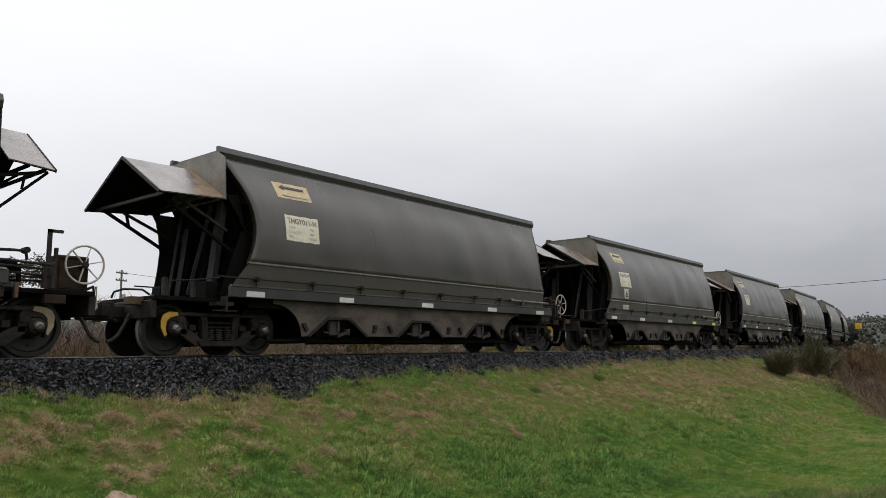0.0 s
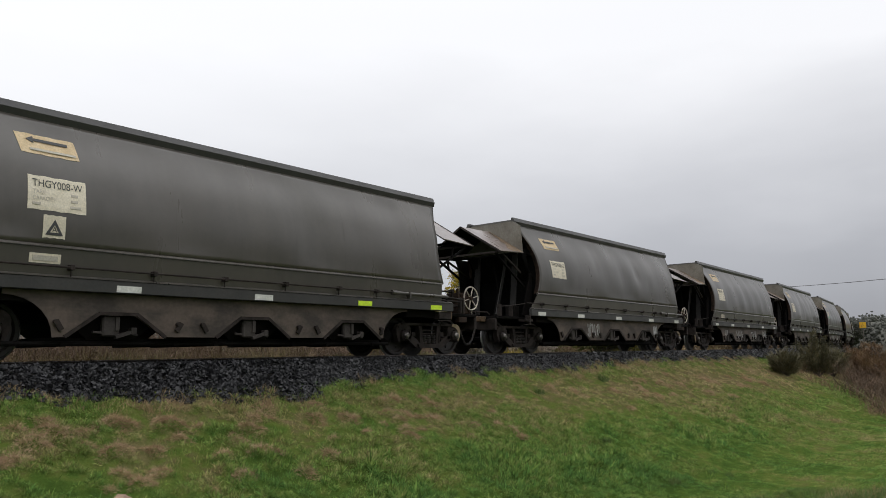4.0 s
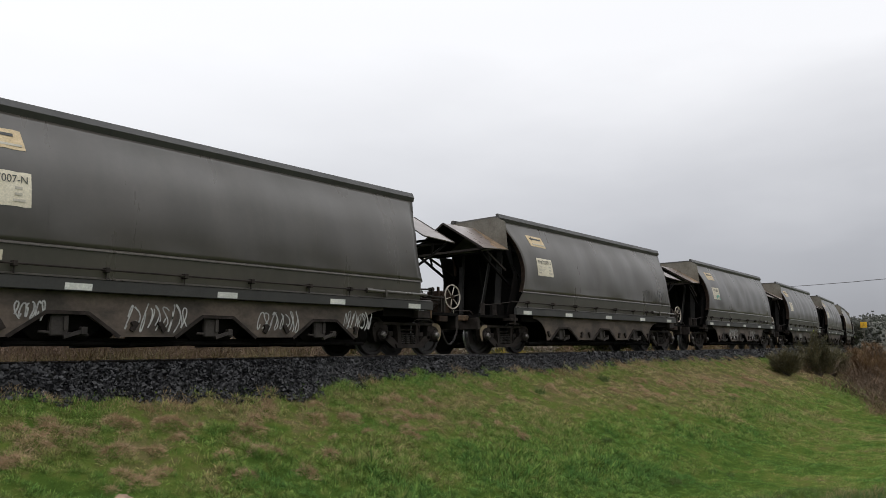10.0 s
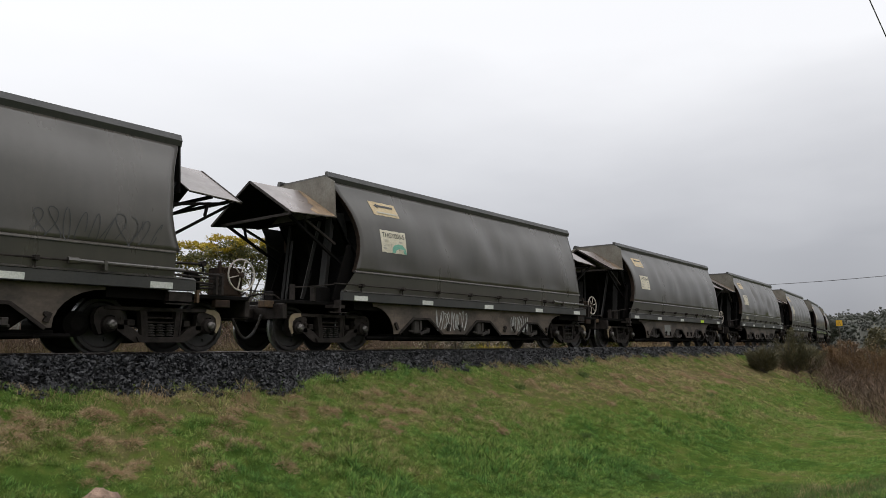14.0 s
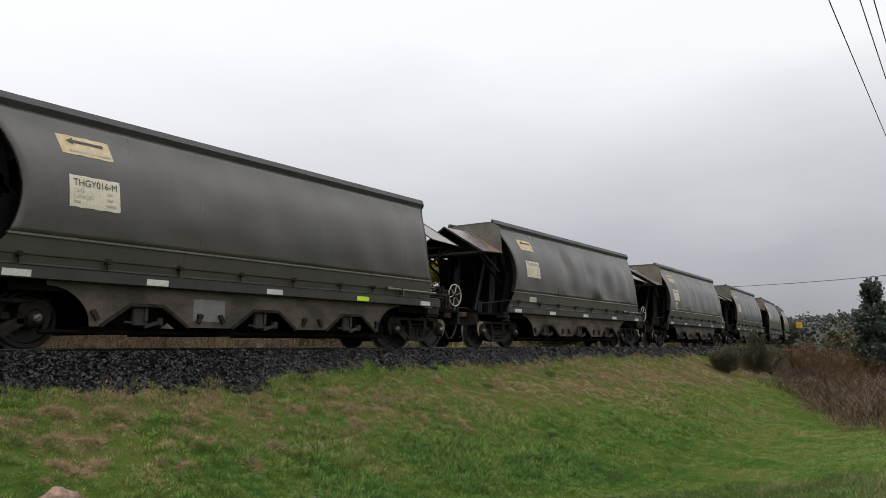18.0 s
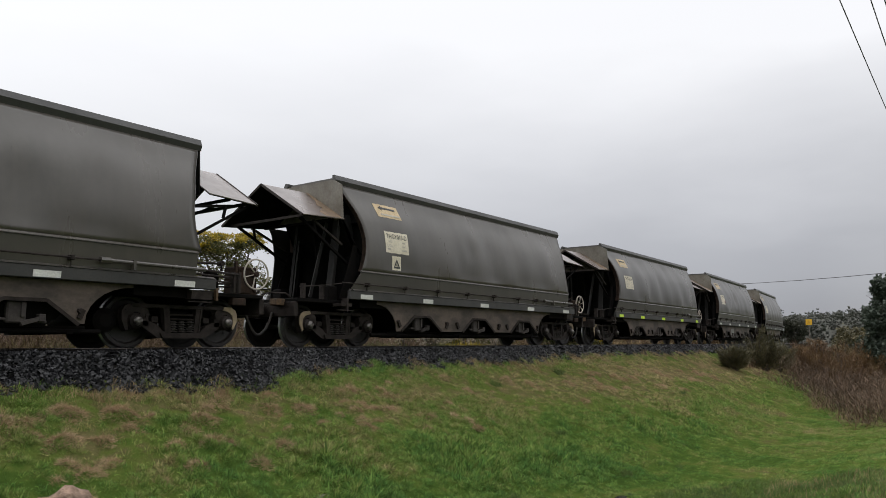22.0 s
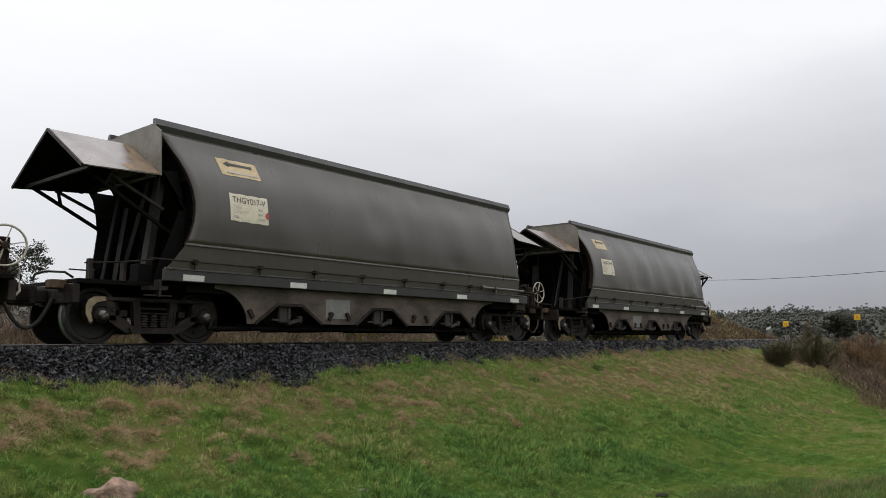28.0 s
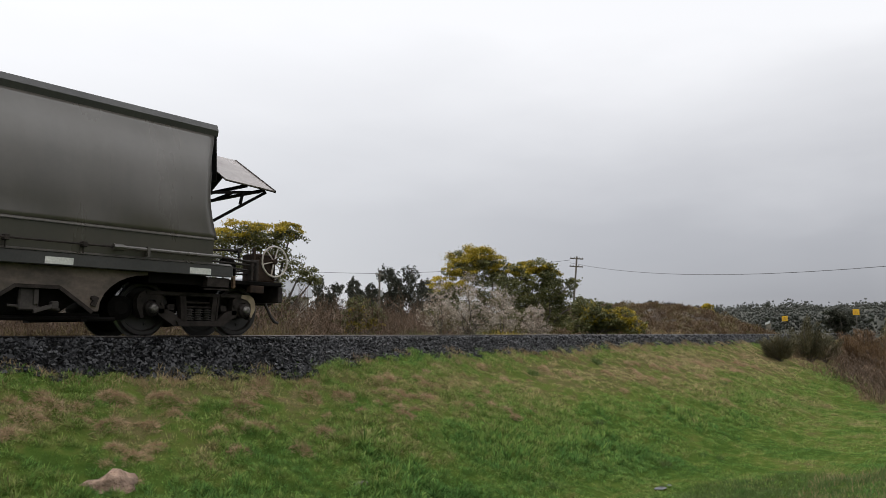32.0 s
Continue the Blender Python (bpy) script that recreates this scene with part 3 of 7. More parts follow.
def scatter_mesh(name, kinds, pos, rot, scl, mat, label, category, rounded=False):
    """Joins many small solids into one mesh: kinds are (points, triangles); each place takes a kind by turns."""
    V, F, base = [], [], 0
    for k, (pv, pf) in enumerate(kinds):
        sel = np.arange(k, len(pos), len(kinds))
        if not len(sel):
            continue
        p = pv[None] * scl[sel][:, None, :]
        p = np.einsum("nij,nkj->nki", rot[sel], p) + pos[sel][:, None, :]
        n = len(pv)
        V.append(p.reshape(-1, 3))
        f = np.array(pf)
        F.append((f[None] + (base + np.arange(len(sel)) * n)[:, None, None]).reshape(-1, f.shape[1]))
        base += len(sel) * n
    V, F = np.concatenate(V), np.concatenate(F)
    me = bpy.data.meshes.new(name)
    me.vertices.add(len(V))
    me.vertices.foreach_set("co", V.astype(np.float32).ravel())
    k = F.shape[1]
    me.loops.add(F.size)
    me.loops.foreach_set("vertex_index", F.astype(np.int32).ravel())
    me.polygons.add(len(F))
    me.polygons.foreach_set("loop_start", np.arange(0, F.size, k, dtype=np.int32))
    me.polygons.foreach_set("use_smooth", np.full(len(F), rounded, dtype=bool))
    me.update(calc_edges=True)
    me.validate()
    me.materials.append(mat)
    ob = new(name, me)
    if label:
        tagged(ob, label, category, kind="stuff")
    return ob


def random_turns(n, rg, tilt=math.pi):
    a, b, c = rg.uniform(0, 2 * math.pi, n), rg.uniform(-tilt, tilt, n), rg.uniform(-tilt, tilt, n)
    ca, sa, cb, sb, cc, sc = np.cos(a), np.sin(a), np.cos(b), np.sin(b), np.cos(c), np.sin(c)
    z, o = np.zeros(n), np.ones(n)
    A = np.stack([np.stack([ca, -sa, z], -1), np.stack([sa, ca, z], -1), np.stack([z, z, o], -1)], -2)
    B = np.stack([np.stack([o, z, z], -1), np.stack([z, cb, -sb], -1), np.stack([z, sb, cb], -1)], -2)
    C = np.stack([np.stack([cc, z, sc], -1), np.stack([z, o, z], -1), np.stack([-sc, z, cc], -1)], -2)
    return A @ B @ C


def ballast_stones():
    rg = np.random.default_rng(5)
    kinds = []
    for i in range(24):
        v = rg.normal(0, 1, (8, 3))
        v = v / np.linalg.norm(v, axis=1)[:, None] * rg.uniform(0.75, 1.2, (8, 1)) * (1.15, 0.95, 0.75)
        kinds.append(hull_faces(v))
    n1, n2 = 31000, 12000
    s = np.concatenate([rg.uniform(1.0, 18.0, n1), 18 + 42 * rg.uniform(0, 1, n2) ** 1.4])
    w = edge_of_turf(s) + 0.04
    d = 0.76 + (w - 0.76) * rg.uniform(0, 1, len(s)) ** 0.8
    z = shoulder(d) + rg.uniform(-0.015, 0.032, len(s)) * np.interp(d, (0.8, 1.1), (0.5, 1))
    xy = np.array([beside(a, -b) for a, b in zip(s, d)])
    size = np.where(s < 18, rg.uniform(0.019, 0.044, len(s)), rg.uniform(0.035, 0.065, len(s)))
    scl = size[:, None] * rg.uniform(0.7, 1.35, (len(s), 3))
    scatter_mesh("ballast_stones", kinds, np.c_[xy, z], random_turns(len(s), rg), scl, STONE, "loose dark blue-grey crushed stones on the ballast shoulder", "ballast")


def aimed(dirs, rg):
    """Turns that carry the z axis onto each direction, with a random spin about it."""
    z = dirs / np.linalg.norm(dirs, axis=1)[:, None]
    a = rg.normal(0, 1, z.shape)
    x = a - z * (a * z).sum(1)[:, None]
    x /= np.linalg.norm(x, axis=1)[:, None]
    return np.stack([x, np.cross(z, x), z], -1)


def blade_kinds():
    out = []
    for k, (bend, w) in enumerate(((0.25, 0.05), (0.5, 0.045), (0.8, 0.04), (0.1, 0.05))):
        v = np.array(((-w, 0, -0.08), (w, 0, -0.08), (w * 0.8, bend * 0.3, 0.55), (-w * 0.8, bend * 0.3, 0.55), (0, bend, 0.98)))
        out.append((v, [(0, 1, 2), (0, 2, 3), (3, 2, 4)]))
    return out


def clumped(rg, n, x0, x1, y0, y1, cell=0.35, gather=0.55):
    x, y = rg.uniform(x0, x1, n), rg.uniform(y0, y1, n)
    i, j = np.floor(x / cell), np.floor(y / cell)
    hash1, hash2 = np.sin(i * 127.1 + j * 311.7) * 43758.5453, np.sin(i * 269.5 + j * 183.3) * 43758.5453
    cx, cy = (i + hash1 - np.floor(hash1)) * cell, (j + hash2 - np.floor(hash2)) * cell
    g = gather * rg.uniform(0, 1, n) ** 2
    x, y = x + (cx - x) * g, y + (cy - y) * g
    return x, y, (x - cx) / cell, (y - cy) / cell


TRODDEN = ((9.27, -6.47, 1.3, 0.16), (11.49, -6.6, 0.9, 0.13), (14.39, -7.23, 1.0, 0.17), (6.79, -5.89, 0.5, 0.12))


def trodden(x, y):
    """Above nought where feet have worn the lawn down to mud."""
    best = -np.ones_like(np.asarray(x, float))
    for cx, cy, rx, ry in TRODDEN:
        u, v = (x - cx) * 0.89 - (y - cy) * -0.45, (y - cy) * 0.89 + (x - cx) * 0.45
        best = np.maximum(best, 1 - np.hypot(u / rx, v / ry) + 0.35 * np.sin(7 * x + 3 * y) * np.cos(9 * y - 4 * x))
    return best


def bank_grass():
    rg = np.random.default_rng(11)
    kinds = [(np.array(((-.045, 0, -.08), (.045, 0, -.08), (.036, b * .3, .5), (0, b, .98))), [(0, 1, 2), (0, 2, 3)]) for b in (0.2, 0.45, 0.75, 0.1)]
    sets = ((400000, 1.6, 12.5, -8.0, -1.7), (330000, 8.0, 24.0, -10.6, -1.6), (100000, 20.0, 36.0, -9.5, -1.6))
    xs, ys, hs, us, vs = [], [], [], [], []
    for k, (n, x0, x1, y0, y1) in enumerate(sets):
        x, y, du, dv = clumped(rg, n, x0, x1, y0, y1, (0.19, 0.26, 0.42)[k], 0.66)
        out = np.hypot(du, dv)
        # tufts stand highest in their middle
        h = rg.uniform(0.028, 0.058, n) * (1.2, 1.0, 1.15)[k] * np.clip(1.4 - 1.1 * out, 0.5, 1.4)
        h *= 0.55 + 0.95 * np.clip(0.5 + 0.5 * np.sin(1.9 * x + 0.7 * y) * np.cos(2.3 * y - 0.8 * x) + rg.normal(0, 0.15, n), 0, 1)
        xs.append(x), ys.append(y), hs.append(h), us.append(du), vs.append(dv)
    x, y, h, du, dv = (np.concatenate(a) for a in (xs, ys, hs, us, vs))
    v = lateral(x, y)
    # short and thin high on the bank, a lush belt low on the slope, and a short lawn at its foot
    h *= np.interp(-v, (2.0, 2.6, 3.6, 4.4), (1.0, 0.75, 0.8, 1.0))
    h *= 1 + 0.55 * np.exp(-((-v - 5.2) / 0.8) ** 2) * (0.6 + 0.6 * np.sin(1.3 * x + 2.0 * np.sin(0.8 * x)))
    h *= np.interp(-v, (6.0, 6.7, 9.2, 9.8), (1.0, 0.6, 0.6, 0.9))
    keep = (-v > edge_of_turf(x) - 0.05 + rg.normal(0, 0.06, len(x)))
    keep &= ~((trodden(x, y) > 0) & (rg.uniform(0, 1, len(x)) < 0.6))
    keep &= (np.hypot((x - 10.45) / 0.17, (y + 7.01) / 0.13) > 1)
    # a few worn patches of bare earth near the stones
    for bx, by, br in ((4.9, -3.4, 0.34), (3.45, -3.7, 0.16), (5.2, -2.65, 0.18), (6.45, -3.3, 0.2), (8.5, -2.8, 0.2), (3.4, -2.6, 0.2), (4.1, -4.05, 0.12)):
        near = np.hypot((x - bx) / 1.35, y - by) / br * (1 + 0.35 * np.sin(9 * x + 5 * y))
        keep &= (near > 1) | (rg.uniform(0, 1, len(x)) > 0.82)
    # inside the camera's reach only on the bank, clear of the lens
    keep &= np.hypot(x - EYE[0], y - EYE[1]) > 1.2
    x, y, h, du, dv = (a[keep] for a in (x, y, h, du, dv))
    z = land(x, y)
    d = -lateral(x, y)
    z = np.where(d < 2.7, np.maximum(z, shoulder(d)), z)
    # each tuft splays out from its middle and droops a little down the slope
    n = len(x)
    way = np.c_[1.5 * du + rg.normal(0, 0.38, n), 1.5 * dv - 0.18 + rg.normal(0, 0.38, n), np.full(n, 0.85)]
    scl = np.c_[h * rg.uniform(0.6, 1.15, n) * np.where(x > 15, 1.9, np.where(x > 10, 1.25, 0.9)), h, h]
    scatter_mesh("bank_grass", kinds, np.c_[x, y, z], aimed(way, rg), scl, BLADES, "rough wet green grass with straw-coloured dead patches on the bank", "grass")


def dry_tussocks():
    """Flattened straw-coloured heaps of dead grass high on the bank."""
    rg = np.random.default_rng(23)
    kinds = blade_kinds()
    heaps = [(3.65, -2.78, 0.32), (4.36, -2.62, 0.28), (5.06, -2.85, 0.3), (6.57, -2.65, 0.25), (7.44, -2.64, 0.26), (9.3, -2.65, 0.28), (10.0, -2.72, 0.22), (3.36, -2.99, 0.3), (12.24, -2.47, 0.25), (4.13, -3.25, 0.25), (9.17, -3.27, 0.2), (12.35, -3.02, 0.3), (15.0, -2.91, 0.3), (16.52, -3.14, 0.3), (19.6, -3.04, 0.35), (11.11, -3.38, 0.2), (5.97, -3.16, 0.28), (7.31, -2.94, 0.22), (13.25, -2.27, 0.2), (22.69, -3.15, 0.4), (25.93, -3.31, 0.4), (5.74, -3.71, 0.25), (5.23, -4.07, 0.22)]
    rr = random.Random(24)
    heaps = [(x, y, r * (0.60 if x < 8 else 0.42)) for x, y, r in heaps]
    for _ in range(90):
        hx = rr.uniform(2.6, 27) if rr.random() < 0.6 else rr.uniform(2.6, 11)
        heaps.append((hx, -rr.gauss(3.15, 0.55) - 0.01 * hx, rr.uniform(0.04, 0.11) * (1 + 0.03 * hx)))
    heaps = [h for h in heaps if h[1] < -2.3]
    P, S, D = [], [], []
    for hx, hy, r in heaps:
        # a mop of bleached blades hanging over a small mound
        n = int(1100 * r / 0.2)
        a, d = rg.uniform(0, 2 * math.pi, n), np.sqrt(rg.uniform(0, 1, n))
        wob = 1 + 0.25 * np.sin(3 * a + hx * 7) + 0.15 * np.sin(5 * a + hy * 9)
        x, y = hx + r * d * wob * np.cos(a) * 1.25, hy + r * d * wob * np.sin(a)
        P.append(np.c_[x, y, land(x, y) + 0.42 * r * (1 - d ** 2) - 0.01])
        h = rg.uniform(0.035, 0.10, n) * (0.7 + 1.2 * r)
        S.append(np.c_[h * 0.5, h, h])
        D.append(np.c_[np.cos(a) * d * 1.2 + rg.normal(0, 0.35, n), np.sin(a) * d * 1.2 - 0.25 + rg.normal(0, 0.35, n), 0.55 - 0.5 * d + rg.normal(0, 0.15, n)])
    P, S, D = np.concatenate(P), np.concatenate(S), np.concatenate(D)
    scatter_mesh("dead_grass_tussocks", kinds, P, aimed(D, rg), S, DEADGRASS, "matted tan heaps of dead grass on the bank", "grass")


def turf_edge():
    """Uneven green and straw tufts where the turf meets the stones."""
    rg = np.random.default_rng(29)
    for name, mat, label, count, seed in (("edge_grass", BLADES, "uneven green tufts along the edge of the ballast", 80, 1.3), ("edge_straw", REED, "tan dead tufts along the edge of the ballast", 150, 4.1)):
        P, S = [], []
        for s in rg.uniform(1.2, 32, count):
            r, n = rg.uniform(0.06, 0.17), int(rg.uniform(60, 140))
            a, d = rg.uniform(0, 6.28, n), r * np.sqrt(rg.uniform(0, 1, n))
            off = rg.uniform(-0.10, 0.30)
            x = s + d * np.cos(a) * 1.5
            v = -(edge_of_turf(x) + off) + d * np.sin(a)
            xy = np.array([beside(p, q) for p, q in zip(x, v)])
            z = np.maximum(land(xy[:, 0], xy[:, 1]), shoulder(-v))
            P.append(np.c_[xy, z])
            h = rg.uniform(0.6, 1.3, n) * rg.uniform(0.05, 0.11)
            S.append(np.c_[h * 0.8, h, h])
        P, S = np.concatenate(P), np.concatenate(S)
        scatter_mesh(name, blade_kinds(), P, random_turns(len(P), rg, 0.75), S, mat, label, "grass")


ground_sheet()
railway()

# ---------------------------------------------------------------- the hopper wagons
WAGON_L, PIVOT, AXLE, WHEEL_R = 13.25, 4.84, 0.85, 0.42
# half section of the side sheet: height, half width, and where the sheet ends towards the wagon's ends
SIDE = ((3.40, 0.775, 5.00), (3.25, 0.835, 4.93), (3.10, 0.90, 4.85), (2.92, 0.99, 4.75), (2.74, 1.07, 4.67), (2.58, 1.125, 4.62), (2.42, 1.165, 4.58), (2.24, 1.20, 4.555), (2.06, 1.222, 4.56), (1.90, 1.23, 4.585), (1.73, 1.23, 4.63), (1.545, 1.228, 4.70))
SIDE_Z = [a[0] for a in SIDE][::-1]
SIDE_Y = [a[1] for a in SIDE][::-1]
SIDE_X = [a[2] for a in SIDE][::-1]
REAR_X = [x - 0.14 * max(0.0, (z - 2.5) / 0.9) for x, z in zip(SIDE_X, SIDE_Z)]


def side_y(z):
    return float(np.interp(z, SIDE_Z, SIDE_Y))


def bulge(seed, dents, x, z):
    """How far the sheet is pressed in at x and z: its waves, its pillows and its dents."""
    ex = np.interp(z, SIDE_Z, SIDE_X)
    fade = min(1, (3.4 - z) / 0.3, (z - 1.545) / 0.2) * min(1, (ex - abs(x)) / 0.4)
    if fade <= 0:
        return 0.0
    ph = PHASES[seed]
    d = 0.011 * math.sin(2.1 * x + ph[0]) * math.sin(2.6 * z + ph[1]) + 0.007 * math.sin(4.7 * x + ph[2] + 2 * z)
    d += 0.0022 * math.cos(2 * math.pi * x / 1.37 + ph[3])
    # a few hard little creases
    d += 0.012 * max(0.0, math.sin(1.9 * x + ph[4] + 1.3 * z) * math.sin(3.3 * x - 2.1 * z + ph[5])) ** 6
    for dx, dz, ds, dd in dents:
        d += 1.4 * dd * math.exp(-((x - dx) ** 2 + 0.55 * (z - dz) ** 2) / ds ** 2)
    return d * fade


PHASES = {k: np.random.default_rng(k).uniform(0, 6.28, 6) for k in range(60)}
NOW = [1, ()]


def side_sheet(parent, seed, dents, near=True):
    """One bulging side sheet with faint seams and its own dents: (x, z, size, depth)."""
    sg = -1 if near else 1
    nx, zs = 72 if near else 20, np.linspace(3.40, 1.545, 22 if near else 10)
    vs, fs = [], []
    for z in zs:
        yy, ex, er = np.interp(z, SIDE_Z, SIDE_Y), np.interp(z, SIDE_Z, SIDE_X), np.interp(z, SIDE_Z, REAR_X)
        for i in range(nx + 1):
            x = -ex + (ex + er) * i / nx
            vs.append((x, sg * (yy - bulge(seed, dents, x, z)), z))
    k = nx + 1
    for j in range(len(zs) - 1):
        for i in range(nx):
            a = j * k + i
            f = (a, a + k, a + k + 1, a + 1)
            fs.append(f if near else f[::-1])
    ob = smooth(solid("side_sheet", vs, fs, BODY, parent))
    m = ob.modifiers.new("thick", "SOLIDIFY")
    m.thickness, m.offset = 0.012, -1
    return ob


def sloped_strip(x0, x1, section):
    """A rolled strip along the wagon; section lists (y, z)."""
    bm = bmesh.new()
    e = [[bm.verts.new((x, y, z)) for y, z in section] for x in (x0, x1)]
    k = len(section)
    bm.faces.new(e[0]); bm.faces.new(e[1][::-1])
    for i in range(k):
        bm.faces.new((e[0][i], e[1][i], e[1][(i + 1) % k], e[0][(i + 1) % k]))
    bmesh.ops.recalc_face_normals(bm, faces=bm.faces[:])
    return bm


def hopper_wagon():
    """The bare wagon, without its near side sheet and its markings."""
    w = new("hopper_wagon")
    side_sheet(w, 1, (), near=False)
    # roof with its edge beams
    roof = part("roof", box(-5.0, 4.87, -0.74, 0.74, 3.47, 3.53), BODY, w)
    bm = bmesh.new()
    for x in (-4.2, -2.4, -0.6, 1.2, 3.0):
        add_box(bm, x, x + 1.5, -0.45, 0.45, 3.53, 3.56, 0.012)
    part("roof_hatch", bm, BODY, roof)
    for s in (-1, 1):
        bm = bmesh.new()
        a = [(s * 0.70, 3.40), (s * 0.785, 3.372), (s * 0.812, 3.468), (s * 0.765, 3.575), (s * 0.70, 3.575)]
        e = [[bm.verts.new((x, y, z)) for y, z in a] for x in (-5.06, 4.92)]
        bm.faces.new(e[0]); bm.faces.new(e[1][::-1])
        for i in range(5):
            bm.faces.new((e[0][i], e[1][i], e[1][(i + 1) % 5], e[0][(i + 1) % 5]))
        bmesh.ops.recalc_face_normals(bm, faces=bm.faces[:])
        part("roof_edge_beam", bm, SILL, w, "dark grey folded roof edge beam")
        # ledge below the bulge, and the panel that leans out to the sill
        part("ledge", sloped_strip(-4.72, 4.62, [(s * 1.20, 1.562), (s * 1.232, 1.562), (s * 1.272, 1.530), (s * 1.272, 1.520), (s * 1.20, 1.520)]), BODY, w, "folded ledge below the bulging side")
        bm = bmesh.new()
        q = [bm.verts.new(p) for p in ((-4.72, s * 1.250, 1.517), (4.62, s * 1.250, 1.517), (4.62, s * 1.222, 1.12), (-5.02, s * 1.222, 1.12))]
        r = [bm.verts.new(p) for p in ((-4.72, s * 1.230, 1.517), (4.62, s * 1.230, 1.517), (4.62, s * 1.202, 1.12), (-5.02, s * 1.202, 1.12))]
        bm.faces.new(q); bm.faces.new(r[::-1])
        for i in range(4):
            bm.faces.new((q[i], r[i], r[(i + 1) % 4], q[(i + 1) % 4]))
        bmesh.ops.recalc_face_normals(bm, faces=bm.faces[:])
        part("lower_panel", bm, BODY, w)
        sill = part("side_sill", box(-5.07, 4.98, *sorted((s * 1.19, s * 1.275)), 0.945, 1.125, 0.01), SILL, w, "dark grey side sill beam")
        part("sill_lip", sloped_strip(-5.05, 4.95, [(s * 1.21, 1.158), (s * 1.232, 1.158), (s * 1.285, 1.130), (s * 1.285, 1.1265), (s * 1.21, 1.1265)]), BODY, sill)
        # operating rod with its brackets and cylinder
        rodp = part("operating_rod", rod((-5.35, s * 1.315, 1.262), (3.0, s * 1.315, 1.262), 0.013, 6), FRAME, w)
        for x in (-4.57, -3.33, -2.13, -0.91, 0.31, 1.56, 2.55):
            b = box(x - 0.03, x + 0.03, *sorted((s * 1.215, s * 1.34)), 1.225, 1.30, 0.006)
            add_rod(b, (x, s * 1.27, 1.14), (x, s * 1.27, 1.24), 0.012, 5)
            part("rod_bracket", b, FRAME, rodp)
        bm = rod((3.05, s * 1.315, 1.262), (4.72, s * 1.315, 1.255), 0.032, 10)
        add_rod(bm, (2.95, s * 1.315, 1.262), (3.1, s * 1.315, 1.262), 0.05, 8)
        add_box(bm, 3.45, 3.49, *sorted((s * 1.26, s * 1.36)), 1.16, 1.30)
        part("air_cylinder", bm, BODY, w, "slim grey operating cylinder")
        # skirt plate with its three notches and the arches over the bogies
        arc1 = [(-4.12 + 0.64 * math.sin(a), 0.88 - 0.56 * (1 - math.cos(a))) for a in [i * math.pi / 2 / 7 for i in range(8)]]
        low = arc1 + [(-3.27, 0.325), (-2.86, 0.65), (-2.35, 0.65), (-1.87, 0.335), (-0.98, 0.335), (-0.50, 0.66), (0.04, 0.66), (0.49, 0.34), (1.34, 0.345), (1.80, 0.67), (2.26, 0.67), (2.72, 0.345), (2.86, 0.345)]
        arc2 = [(2.86 + 0.72 * (1 - math.cos(a)), 0.36 + 0.54 * math.sin(a)) for a in [i * math.pi / 2 / 7 for i in range(1, 8)]]
        outline = [(-4.12, 0.955)] + low + arc2 + [(3.58, 0.955)]
        skirt = part("skirt_plate", prism(outline, *sorted((s * 1.135, s * 1.155))), SKIRT, w, "dusty brown-grey hopper skirt with three notches")
        for x, dx in ((-3.42, 0.1), (-1.62, -0.1), (-1.2, 0.1), (0.72, -0.1), (1.12, 0.1), (2.80, -0.06)):
            b = bar((x - dx * 0.3, s * 1.17, 0.55), (x + dx * 0.5, s * 1.17, 0.42), 0.05, 0.07)
            add_rod(b, (x - 0.03, s * 1.12, 0.53), (x - 0.03, s * 1.21, 0.53), 0.035, 8)
            part("gate_lever", b, FRAME, skirt)
        for c in (-2.58, -0.23, 2.03):
            b = bmesh.new()
            for k in (-1, 1):
                add_bar(b, (c + k * 0.28, s * 1.165, 0.66), (c + k * 0.74, s * 1.165, 0.33), 0.03, 0.05)
            add_bar(b, (c - 0.28, s * 1.165, 0.66), (c + 0.28, s * 1.165, 0.66), 0.03, 0.05)
            part("notch_flange", b, FRAME, skirt)
            b = box(c - 0.20, c + 0.05, *sorted((s * 1.02, s * 1.12)), 0.34, 0.64, 0.02)
            add_box(b, c - 0.03, c + 0.03, *sorted((s * 1.1, s * 1.15)), 0.42, 0.62, 0.005)
            add_bar(b, (c - 0.02, s * 1.12, 0.33), (c + 0.26, s * 1.12, 0.42), 0.07, 0.05)
            add_box(b, c + 0.2, c + 0.29, *sorted((s * 1.06, s * 1.16)), 0.36, 0.47, 0.01)
            add_rod(b, (c - 0.33, s * 1.08, 0.40), (c + 0.33, s * 1.08, 0.36), 0.02, 6)
            part("gate_gear", b, SPRING, w, "grey hopper gate gear in its notch")
        # reflectors' sill stubs and steps near the ends
        b = box(-5.28, -4.98, *sorted((s * 1.0, s * 1.24)), 0.80, 0.86)
        add_box(b, -5.14, -5.10, *sorted((s * 1.1, s * 1.26)), 0.70, 0.96)
        add_bar(b, (-5.35, s * 1.2, 0.72), (-4.9, s * 1.2, 0.72), 0.04, 0.02)
        part("step", b, FRAME, w)
        b = box(4.55, 4.95, *sorted((s * 1.0, s * 1.22)), 0.78, 0.93)
        add_bar(b, (4.5, s * 1.2, 0.74), (4.95, s * 1.2, 0.74), 0.04, 0.02)
        part("step", b, FRAME, w)
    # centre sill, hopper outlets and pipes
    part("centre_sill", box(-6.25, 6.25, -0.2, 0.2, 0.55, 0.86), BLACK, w)
